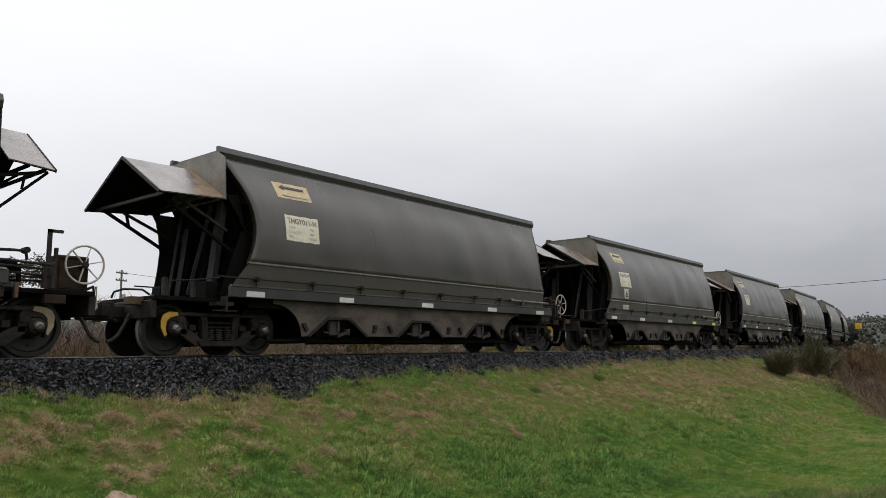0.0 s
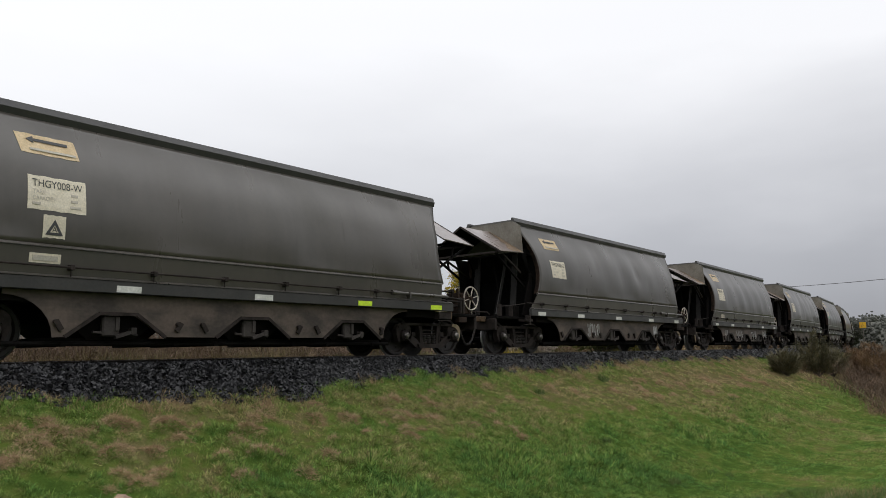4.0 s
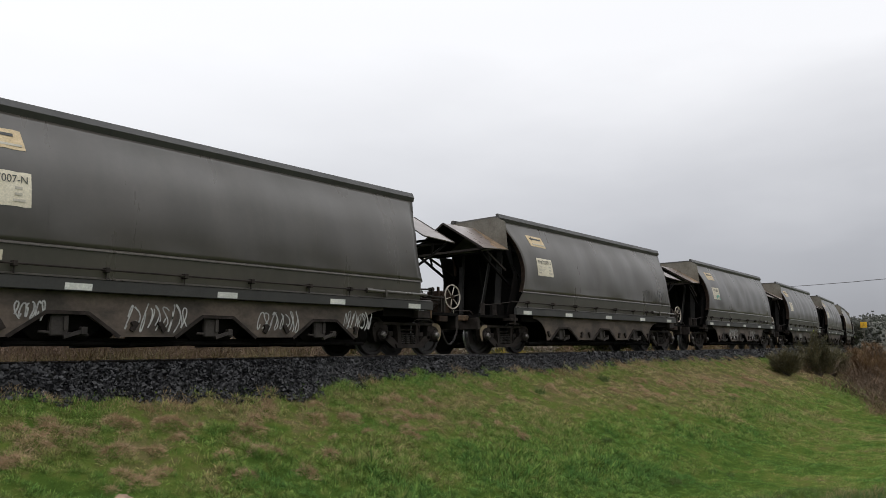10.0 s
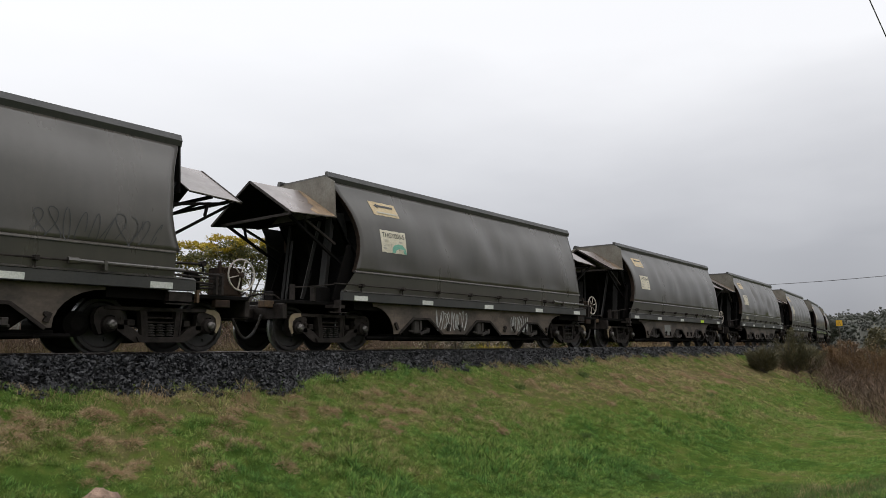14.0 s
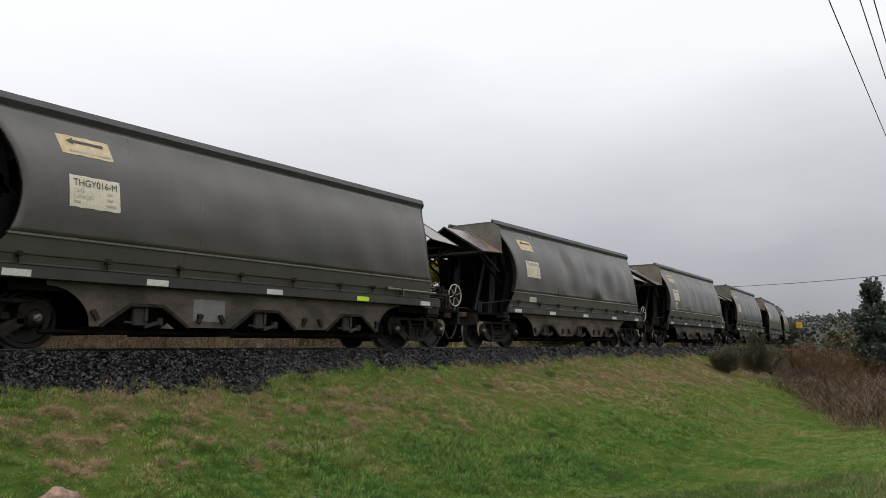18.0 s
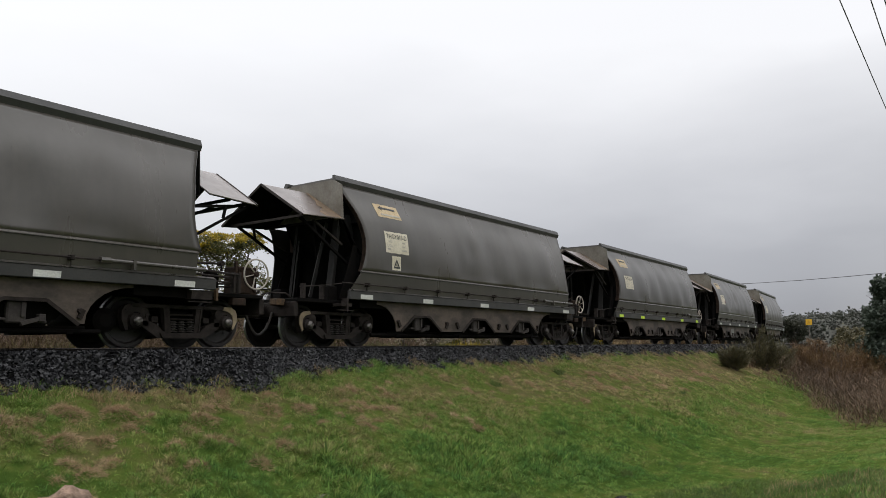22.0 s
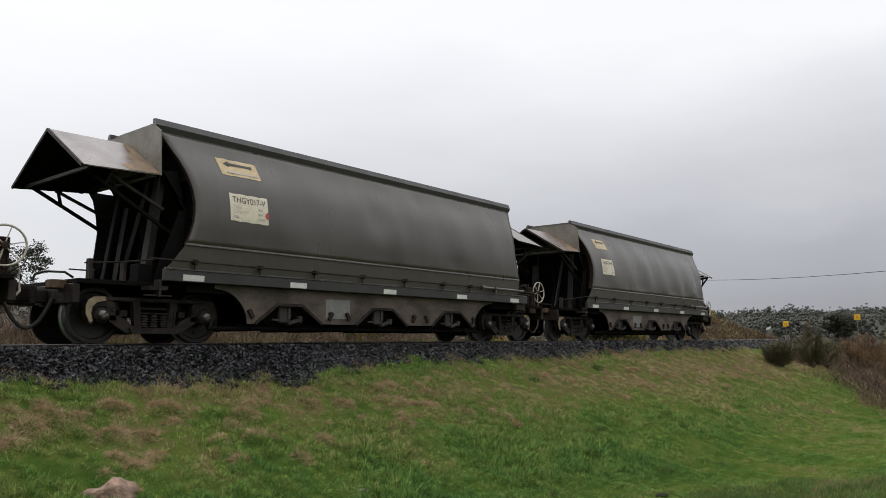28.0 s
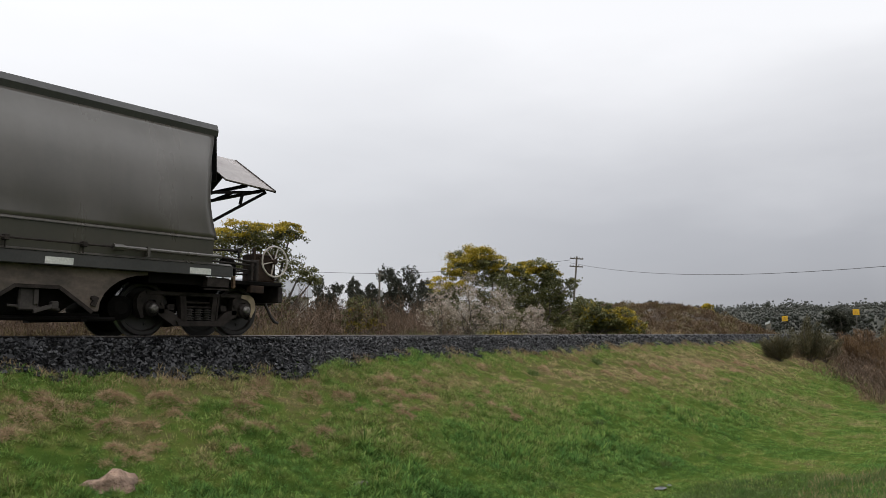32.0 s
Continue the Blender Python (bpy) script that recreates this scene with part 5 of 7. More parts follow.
def decal(name, u0, z_top, outline, lift, mat, parent, label=""):
    """A thin sticker: the outline is cut into strips so that it hugs the bulge."""
    us, vs_ = [p[0] for p in outline], [p[1] for p in outline]
    if len(outline) == 4 and abs(outline[0][1] - outline[3][1]) > 0.15:
        rows, cols = 8, 9
        pts = []
        for i in range(rows + 1):
            t = i / rows
            l = [outline[0][k] + (outline[3][k] - outline[0][k]) * t for k in (0, 1)]
            r = [outline[1][k] + (outline[2][k] - outline[1][k]) * t for k in (0, 1)]
            for j in range(cols + 1):
                c = j / cols
                rag = 0.006 * math.sin(37 * c + 11 * u0 + 5 * i) if i in (0, rows) else 0
                pts.append((l[0] + (r[0] - l[0]) * c, l[1] + (r[1] - l[1]) * c + rag))
        vv = on_side(u0, z_top, pts, lift)
        k = cols + 1
        fs = [(a, a + k, a + k + 1, a + 1) for a in (i * k + j for i in range(rows) for j in range(cols))]
        ob = solid(name, vv, fs, mat, parent, label)
        m = ob.modifiers.new("thick", "SOLIDIFY")
        m.thickness, m.offset = 0.004, -1
        return ob
    vv = on_side(u0, z_top, outline, lift)
    back = on_side(u0, z_top, outline, lift - 0.006)
    n = len(vv)
    fs = [tuple(range(n))[::-1], tuple(range(n, 2 * n))] + [(i, (i + 1) % n, n + (i + 1) % n, n + i) for i in range(n)]
    return solid(name, vv + back, fs, mat, parent, label)


def lettering(text, u0, z_top, width, height, lift, mat, parent, name="lettering"):
    cu = bpy.data.curves.new(name, "FONT")
    cu.body = text
    cu.extrude = 0.0
    tmp = bpy.data.objects.new(name, cu)
    scene.collection.objects.link(tmp)
    me = bpy.data.meshes.new_from_object(tmp)
    bpy.data.objects.remove(tmp)
    co = np.array([v.co[:] for v in me.vertices])
    lo, hi = co.min(0), co.max(0)
    pts = [((p[0] - lo[0]) / (hi[0] - lo[0]) * width, (p[1] - hi[1]) / (hi[1] - lo[1]) * height) for p in co]
    for v, q in zip(me.vertices, on_side(u0, z_top, pts, lift)):
        v.co = q
    me.name = name
    me.materials.append(mat)
    ob = new(name, me)
    ob.parent = parent
    return ob


def scrawl(parent, u0, z0, width, height, seed, mat, lift, loops=5, thick=0.012):
    """An illegible sprayed scribble of looping strokes."""
    rg = random.Random(seed)
    vs, fs = [], []
    for k in range(loops):
        x = u0 + width * (k + 0.2) / loops
        n = 14
        ax, az, p, q = width / loops * rg.uniform(0.5, 0.9), height * rg.uniform(0.35, 0.55), rg.uniform(0, 6), rg.uniform(0.7, 2.2)
        pts = []
        for i in range(n):
            t = i / (n - 1) * 5.5
            pts.append((x + ax * 0.6 * math.sin(t * q + p) + ax * 0.1 * t, z0 - height / 2 + az * math.cos(t + p * 0.7)))
        for (xa, za), (xb, zb) in zip(pts, pts[1:]):
            dx, dz = xb - xa, zb - za
            l = math.hypot(dx, dz) or 1
            nx, nz = -dz / l * thick / 2, dx / l * thick / 2
            b = len(vs)
            for x_, z_ in ((xa + nx, za + nz), (xb + nx, zb + nz), (xb - nx, zb - nz), (xa - nx, za - nz)):
                vs += on_side(x_, z_, [(0, 0)], lift + 0.0004 * (b % 7))
            fs.append((b, b + 1, b + 2, b + 3))
    return solid("graffiti", vs, fs, mat, parent, "sprayed illegible scribble")


def markings(w, number, triangle=False, speed=False, yellow=(), scrawls=(), patch=False, teal=False, spot=False):
    """Stickers, reflectors and scribbles on the camera's side."""
    for x in (-4.1, -2.93, -1.76, -0.58, 0.58, 1.76, 2.93, 4.1):
        top = 2.55 + 0.3 * math.sin(5 * x)
        pts = [(0, -k * (top - 1.6) / 7) for k in range(8)]
        a, b = on_side(x, top, pts, 0.002), on_side(x + 0.009, top, pts, 0.002)
        solid("weld_seam", a + b, [(k, k + 1, 9 + k, 8 + k) for k in range(7)], BODY, w)
    reflectors(w, yellow)
    if patch:
        decal("pale_patch", -1.75, 0.80, ((0, 0), (0.62, 0), (0.62, -0.36), (0, -0.36)), 0.004, PATCH, w, "pale repaint patch on the skirt")
    for k, (u, z, wd, ht, mat, loops) in enumerate(scrawls):
        scrawl(w, u, z, wd, ht, k + len(number) * 7 + int(abs(u) * 10), mat, 0.006, loops + 4, 0.021 if mat is CHALK else 0.014)
    if not number:
        return
    ar = decal("arrow_plate", -4.04, 3.115, ((0, 0), (0.80, 0.0), (0.85, -0.30), (0.07, -0.30)), 0.006, ARROWPLATE, w, "tan sticker with a black arrow")
    decal("arrow", -3.90, 3.03, ((0, 0), (0.10, 0.055), (0.10, 0.022), (0.56, 0.022), (0.56, -0.022), (0.10, -0.022), (0.10, -0.055)), 0.016, INK, ar)
    decal("worn_writing", -3.86, 2.90, ((0, 0), (0.62, 0), (0.62, -0.035), (0, -0.035)), 0.016, FAINT, ar)
    pl = decal("code_plate", -3.915, 2.49, ((0, 0), (0.765, 0), (0.765, -0.475), (0, -0.475)), 0.006, PLATE, w, "cream sticker with the wagon's code")
    lettering(number, -3.86, 2.44, 0.66, 0.105, 0.012, INK, pl)
    lettering("TARE", -3.855, 2.295, 0.16, 0.058, 0.012, FAINT, pl)
    lettering("CAPACITY", -3.855, 2.205, 0.30, 0.058, 0.012, FAINT, pl)
    for z, a, b in ((2.285, 0.50, 0.09), (2.20, 0.50, 0.09), (2.115, 0.0, 0.10), (2.115, 0.48, 0.15)):
        decal("small_writing", -3.855 + a, z, ((0, 0), (b, 0), (b, -0.035), (0, -0.035)), 0.012, FAINT, pl)
    if triangle:
        tr = decal("triangle_plate", -3.71, 1.955, ((0, 0), (0.29, 0), (0.29, -0.31), (0, -0.31)), 0.006, PLATE, w, "small cream sticker with a black triangle")
        vs = on_side(-3.565, 1.90, ((0, 0), (0.115, -0.215), (-0.115, -0.215), (0, -0.075), (0.058, -0.18), (-0.058, -0.18)), 0.014)
        solid("triangle", vs, [(0, 3, 4, 1), (1, 4, 5, 2), (2, 5, 3, 0)], INK, tr)
        lettering("A", -3.595, 1.80, 0.06, 0.07, 0.014, INK, tr)
    if speed:
        sp = decal("speed_plate", -3.86, 1.43, ((0, 0), (0.40, 0), (0.40, -0.13), (0, -0.13)), 0.006, PLATE, w, "small cream sticker above the sill")
        decal("small_writing", -3.82, 1.40, ((0, 0), (0.32, 0), (0.32, -0.07), (0, -0.07)), 0.014, FAINT, sp)
    if teal:
        pts = [(0.32, -0.47), (0.33, -0.36), (0.40, -0.30), (0.52, -0.27), (0.64, -0.28), (0.73, -0.36), (0.765, -0.47), (0.69, -0.47), (0.64, -0.39), (0.54, -0.37), (0.45, -0.40), (0.42, -0.47)]
        solid("sprayed_tag", on_side(-3.915, 2.49, pts, 0.012), [(0, 1, 2, 11), (2, 3, 10, 11), (3, 4, 9, 10), (4, 5, 8, 9), (5, 6, 7, 8)], TEAL, pl, "teal sprayed stroke over the sticker")
    if spot:
        decal("red_spot", -3.21, 2.21, ((0, 0), (0.05, 0.03), (0.07, 0.0), (0.07, -0.08), (0.03, -0.1), (0, -0.06)), 0.012, RED, pl)


def reflectors(w, yellow):
    for i, x in enumerate((-4.76, -2.68, -0.32, 2.06, 4.2)):
        decal("reflector", x, 1.058, ((0, 0), (0.37, 0), (0.365, -0.095), (-0.005, -0.095)), 0.005, REFL_Y if i in yellow else REFL_W, w, "yellow reflective strip" if i in yellow else "white reflective strip")


# code, then what sets each wagon apart
TRAIN = (
    dict(number="", yellow=()),
    dict(number="THGY011-N"),
    dict(number="THGY008-W", triangle=True, speed=True, yellow=(3, 4)),
    dict(number="THGY006-E", scrawls=((-1.95, 0.82, 0.75, 0.40, CHALK, 4), (2.62, 0.85, 0.32, 0.36, CHALK, 3))),
    dict(number="THGY007-N", speed=True, scrawls=((-3.25, 0.80, 0.4, 0.25, CHALK, 2), (-1.75, 0.82, 1.0, 0.40, CHALK, 5), (0.55, 0.80, 0.9, 0.36, CHALK, 4), (2.5, 0.85, 0.75, 0.36, CHALK, 4))),
    dict(number="THGY009-X", scrawls=((2.5, 2.0, 1.9, 0.45, MARKER, 6),)),
    dict(number="THGY005-S", scrawls=((-2.1, 0.86, 1.2, 0.44, CHALK, 7), (1.0, 0.82, 0.85, 0.4, CHALK, 5)), teal=True),
    dict(number="THGY016-M", yellow=(3,), patch=True),
    dict(number="THGY004-J", speed=True),
    dict(number="THGY015-D", triangle=True),
    dict(number="THGY012-W", yellow=(0, 1, 2, 3, 4)),
    dict(number="THGY017-V", patch=True, spot=True),
    dict(number="THGY014-R", patch=True),
)
DENTS = {
    4: (),
    3: ((0.5, 2.4, 0.35, 0.02), (1.6, 2.5, 0.22, 0.03)),
    5: ((-1.0, 2.6, 0.5, 0.04), (2.0, 2.2, 0.4, 0.02)),
    6: ((-1.6, 2.5, 0.3, 0.05), (0.3, 2.6, 0.35, 0.035), (0.9, 2.2, 0.3, 0.02)),
    8: ((-1.1, 2.7, 0.28, 0.075), (0.6, 2.5, 0.3, 0.06), (1.9, 2.2, 0.38, 0.07), (3.0, 2.5, 0.3, 0.03), (0.9, 1.85, 0.25, -0.04)),
    9: ((-0.6, 2.4, 0.25, 0.03), (0.5, 2.3, 0.5, 0.03)),
    11: ((-0.4, 2.5, 0.3, 0.05), (0.2, 2.2, 0.3, -0.02)),
    7: ((-1.9, 2.6, 0.25, 0.03),),
    2: ((1.0, 2.5, 0.4, 0.02),),
}
WAGONS = []


def train():
    first = hopper_wagon()
    for i, spec in enumerate(TRAIN):
        w = first if i == 0 else copy_thing(first, Matrix.Identity(4))
        WAGONS.append(w)
    for i, (w, spec) in enumerate(zip(WAGONS, TRAIN)):
        NOW[:] = [40 + i, DENTS.get(i, ())]
        side_sheet(w, *NOW)
        markings(w, **spec)
        note = "with graffiti on its skirt" if spec.get("scrawls") else "with yellow reflectors" if spec.get("yellow") else "with dented sides" if i in DENTS else "with plain sides"
        if i == 0:
            # the leading wagon carries a shorter hood at its rear
            for o in w.children:
                if o.name.startswith("hood") and max(q.co.x for c in o.children for q in c.data.vertices) > 0:
                    o.matrix_basis = Matrix.Translation((5.07, 0, 0.05)) @ Matrix.Diagonal((0.62, 0.9, 1, 1)) @ Matrix.Translation((-5.07, 0, 0))
            post = part("marker_post", box(5.60, 5.65, -0.85, -0.80, 0.93, 1.78), FRAME, w, "tall iron post with a hook")
            part("hook_arm", box(5.60, 5.80, -0.85, -0.80, 1.74, 1.78), FRAME, post)
        if i in (1, 2, 3):
            # fresh yellow on one wagon, bare castings on the next two
            ends = [o for o in w.children_recursive if o.name.startswith("painted_end") and o.data.vertices[0].co.y < 0]
            for o in ends:
                if i == 1 or o.data.vertices[0].co.x < 0:
                    o.data = o.data.copy()
                    o.data.materials[0] = YELLOW if i == 1 else FRAME
                    tagged(o, "fresh yellow paint patch" if i == 1 else "bare grimy casting end")
        tagged(w, "dark grey bulging hopper wagon on rails, " + note, "railway wagon", "wagons of the train")


train()


def train_at(t):
    """Metres along the line of the second wagon's middle."""
    c = (-1.3475063739e-08, 2.0688950837e-06, -1.1178904573e-04, 2.37769809132e-03, -3.313782945726e-02, -4.295478878608, 12.044375053822)
    v = 0.0
    for k in c:
        v = v * t + k
    return v


def motions():
    times = [i * 1.0 for i in range(33)]
    for i, w in enumerate(WAGONS):
        rows = []
        for t in times:
            s = train_at(t) + (i - 1) * WAGON_L - (0.11 if i == 0 else 0)
            xa, ya, _ = track(s - PIVOT)
            xb, yb, _ = track(s + PIVOT)
            rows.append((t, pose((xa + xb) / 2, (ya + yb) / 2, 0, 0, 0, math.degrees(math.atan2(yb - ya, xb - xa)))))
        walk(w, rows)
    ticks = [i * 32.0 / 300 for i in range(301)]
    for w in WAGONS:
        for ws in [o for o in w.children_recursive if o.name.startswith("wheelset")]:
            at = ws.location.copy()
            walk(ws, [(t, pose(at.x, at.y, at.z, 0, math.degrees(train_at(t) / WHEEL_R), 0)) for t in ticks])

# ---------------------------------------------------------------- plants and the country round the line
LEAF = [(np.array(((-.5, 0, 0), (.5, 0, 0.1), (.35, 0.1, 0.9), (-.35, 0.1, 0.8))), [(0, 1, 2), (0, 2, 3)]),
        (np.array(((-.4, 0, 0), (.45, 0.1, 0), (.1, -0.1, 1.0))), [(0, 1, 2)]),
        (np.array(((-.5, 0, 0.1), (.3, 0.15, 0), (.5, 0, 0.7), (-.2, 0, 0.9))), [(0, 1, 2), (0, 2, 3)])]
LEAF = [(v, f if len(f) > 1 else [(0, 1, 2), (0, 2, 1)]) for v, f in LEAF]
NEEDLE = [(np.array(((-.12, 0, 0), (.12, 0, 0), (0.02, 0.06, 1.0))), [(0, 1, 2)])]


def limbs(bm, base, tips, r, rg):
    """A forked trunk that reaches each tip by two bent lengths."""
    base = Vector(base)
    for t in tips:
        t = Vector(t)
        k = rg.uniform(0.35, 0.6)
        mid = base.lerp(t, k) + Vector((rg.uniform(-.12, .12), rg.uniform(-.12, .12), rg.uniform(0, .15))) * (t - base).length
        add_rod(bm, base, mid, r, 6, r * 0.62)
        add_rod(bm, mid, t, r * 0.62, 5, r * 0.2)
    return bm


def cluster(name, blobs, n, size, mat, parent, rg, shell=0.35, knots=28, label=""):
    """Leaves gathered in knots inside ragged blobs: (x, y, z, rx, ry, rz)."""
    P = []
    tot = sum(b[3] * b[4] for b in blobs)
    for bx, by, bz, rx, ry, rz in blobs:
        m = max(40, int(n * rx * ry / tot))
        kn = rg.normal(0, 1, (knots, 3))
        kn /= np.linalg.norm(kn, axis=1)[:, None]
        kn *= rg.uniform(shell, 1.0, (knots, 1))
        pick = rg.integers(0, knots, m)
        q = kn[pick] + rg.normal(0, 0.115, (m, 3))
        P.append(np.c_[bx + q[:, 0] * rx, by + q[:, 1] * ry, bz + q[:, 2] * rz])
    P = np.concatenate(P)
    s = size * rg.uniform(0.6, 1.4, (len(P), 1)) * np.ones((1, 3))
    ob = scatter_mesh(name, LEAF, P, random_turns(len(P), rg), s, mat, "", "")
    ob.parent = parent
    if label:
        tagged(ob, label)
    return ob


def tree(name, at, blobs, n, size, leaf, label, category="tree", seed=1, bloom=None, bloom_blobs=None, r=0.09, group="", bark=None):
    """Trunk and limbs under a crown; blobs are given from the foot."""
    rg = np.random.default_rng(seed)
    z = float(land(at[0], at[1]))
    t = tagged(new(name), label, category, group)
    t.location = (at[0], at[1], z)
    rr = random.Random(seed)
    twigs = limbs(bmesh.new(), (0, 0, -0.1), [(b[0], b[1], b[2]) for b in blobs], r, rr)
    for b in blobs:
        for k in range(5):
            d = Vector((rr.gauss(0, 1), rr.gauss(0, 1), rr.gauss(0.3, 0.8))).normalized()
            add_rod(twigs, b[:3], (b[0] + d.x * b[3] * 0.9, b[1] + d.y * b[4] * 0.9, b[2] + d.z * b[5] * 0.9), r * 0.22, 4, r * 0.06)
    part("trunk", twigs, bark or BARK, t)
    cluster("crown", blobs, n, size, leaf, t, rg)
    if bloom:
        cluster("blossom", bloom_blobs or blobs, int(n * 0.5), size * 0.85, bloom, t, rg, 0.75)
    return t


def stems(name, region, n, height, width, mat, label, category, seed, lean=0.5, patchy=0.0, lift=0.0):
    """Upright stems spread over the plan region given by a test of x and y."""
    rg = np.random.default_rng(seed)
    x0, x1, y0, y1, test = region
    x, y = rg.uniform(x0, x1, n), rg.uniform(y0, y1, n)
    k = test(x, y)
    if patchy:
        k &= rg.uniform(0, 1, n) < 1 - patchy * (0.5 + 0.5 * np.sin(0.9 * x + 1.3 * y) * np.cos(1.1 * y - 0.4 * x))
    x, y = x[k], y[k]
    h = height * rg.uniform(0.45, 1.1, len(x)) * (0.8 + 0.25 * np.sin(1.3 * x) * np.cos(1.7 * y))
    kinds = []
    for b in (0.15, 0.35, 0.6, -0.2):
        kinds.append((np.array(((-.5, 0, -.1), (.5, 0, -.1), (.4, b * .25, .5), (-.4, b * .25, .5), (0, b, 1.0))) * (1, 1, 1), [(0, 1, 2), (0, 2, 3), (3, 2, 4)]))
    s = np.c_[np.full(len(x), width) * rg.uniform(0.6, 1.6, len(x)), h, h]
    return scatter_mesh(name, kinds, np.c_[x, y, land(x, y) + lift * rg.uniform(0, 1, len(x)) * (1.0 + 0.3 * np.sin(1.1 * x + y))], random_turns(len(x), rg, lean), s, mat, label, category)


def scrub_by_the_bank():
    inside = lambda x, y: (y < -2.6) & (x > 15) & (np.interp(y, (-11.5, -9.4, -7.9, -7.15, -6.0, -5.1, -4.1, -3.3, -2.4), (14.5, 20.3, 23.6, 26.2, 29.4, 30.9, 31.2, 32.2, 34.0)) + 0.3 * np.sin(3.1 * y) < x)
    deep = lambda x, y: inside(x - 0.6, y) & (y < -4.6 - 0.3 * np.sin(2 * x)) & (x < 40)
    front = lambda x, y: inside(x, y) & ~inside(x - 2.2, y)
    stems("bramble_thicket", (15, 46, -17, -2.4, deep), 70000, 0.58, 0.010, BRAMBLE, "dense thicket of bare brown bramble canes", "bramble", 31, 1.1, 0, 0.85)
    stems("dry_stalks", (15, 40, -16, -2.4, front), 21000, 0.80, 0.012, REDSTALK, "fringe of dry reddish tan stalks before the brambles", "dead grass", 32, 0.7, 1.1)
    stems("bramble_canes", (15, 44, -17, -2.4, lambda x, y: deep(x - 0.6, y)), 7000, 1.5, 0.013, BRAMBLE, "taller bare canes above the thicket", "bramble", 33, 0.45)


def bush(name, at, h, r, n, mat, label, seed, needle=0.16, top=0.0):
    """A broom-like bush of upright sprays."""
    rg = np.random.default_rng(seed)
    z = float(land(at[0], at[1]))
    b = tagged(new(name), label, "bush", "bushes beside the line")
    b.location = (at[0], at[1], z)
    rr = random.Random(seed)
    sprays = [(r * math.cos(a) * d, r * math.sin(a) * d, h * rr.choice((0.5, 0.62, 0.75, 0.85, 1.05)) * (1 - 0.4 * d)) for a, d in ((rr.uniform(0, 6.28), rr.uniform(0, 1) ** 0.6) for _ in range(70))]
    part("branching_stem", limbs(bmesh.new(), (0, 0, -0.1), sprays[:30], 0.026, rr), BARK, b)
    P, D = [], []
    m = n // len(sprays)
    for sx, sy, sz in sprays:
        t = rg.uniform(0.15, 1.05, m) ** 0.8
        P.append(np.c_[sx * (0.45 + 0.55 * t) + rg.normal(0, 0.05 * r, m), sy * (0.45 + 0.55 * t) + rg.normal(0, 0.05 * r, m), sz * t + rg.normal(0, 0.03, m)])
        D.append(np.c_[sx / r * 0.9 + rg.normal(0, 0.4, m), sy / r * 0.9 + rg.normal(0, 0.4, m), 0.75 + rg.normal(0, 0.4, m)])
    P, D = np.concatenate(P), np.concatenate(D)
    s = needle * rg.uniform(0.5, 1.7, (len(P), 1)) * np.array([[0.55, 1, 1.25]])
    ob = scatter_mesh("sprays", NEEDLE, P, aimed(D, rg), s, mat, "", "")
    ob.parent = b
    return b


def bushes():
    bush("broom_bush", (31.0, -3.25), 1.12, 0.60, 8000, GORSE, "low dark green spiky bush at the top of the bank", 51, 0.11)
    bush("broom_bush", (35.0, -3.5), 1.85, 0.88, 11000, GORSE, "taller dark green broom bush with bare twigs", 52, 0.12)
    bush("broom_bush", (37.3, -3.6), 1.45, 0.8, 6000, GORSE, "dark green broom bush crowding its neighbour", 53, 0.12)
    bush("heath_bush", (38.3, -5.0), 1.95, 1.2, 15000, RUSTHEATH, "rust-brown heath bush behind the broom", 54, 0.13)
    bush("heath_bush", (40.2, -4.2), 1.75, 1.1, 12000, RUSTHEATH, "rust-brown heath bush crowding the line", 60, 0.13)
    bush("heath_bush", (37.2, -6.3), 2.1, 1.4, 15000, RUSTHEATH, "rust-brown heath bush among the brambles", 59, 0.10)
    bush("heath_bush", (41.5, -6.9), 2.35, 2.0, 11000, RUSTHEATH, "rust-brown heath bush on the scrub's edge", 55, 0.2)
    bush("heath_bush", (46.0, -7.2), 2.5, 2.3, 9000, RUSTHEATH, "olive-brown heath bush farther along the line", 56, 0.25)
    bush("heath_bush", (44.0, -9.5), 1.85, 2.2, 9000, RUSTHEATH, "brown heath bush below the grey gum", 57, 0.25)
    bush("gorse_bush", (47, -10.5), 0.95, 1.2, 3000, BLOOM, "small yellow-flowering gorse bush", 58, 0.14)


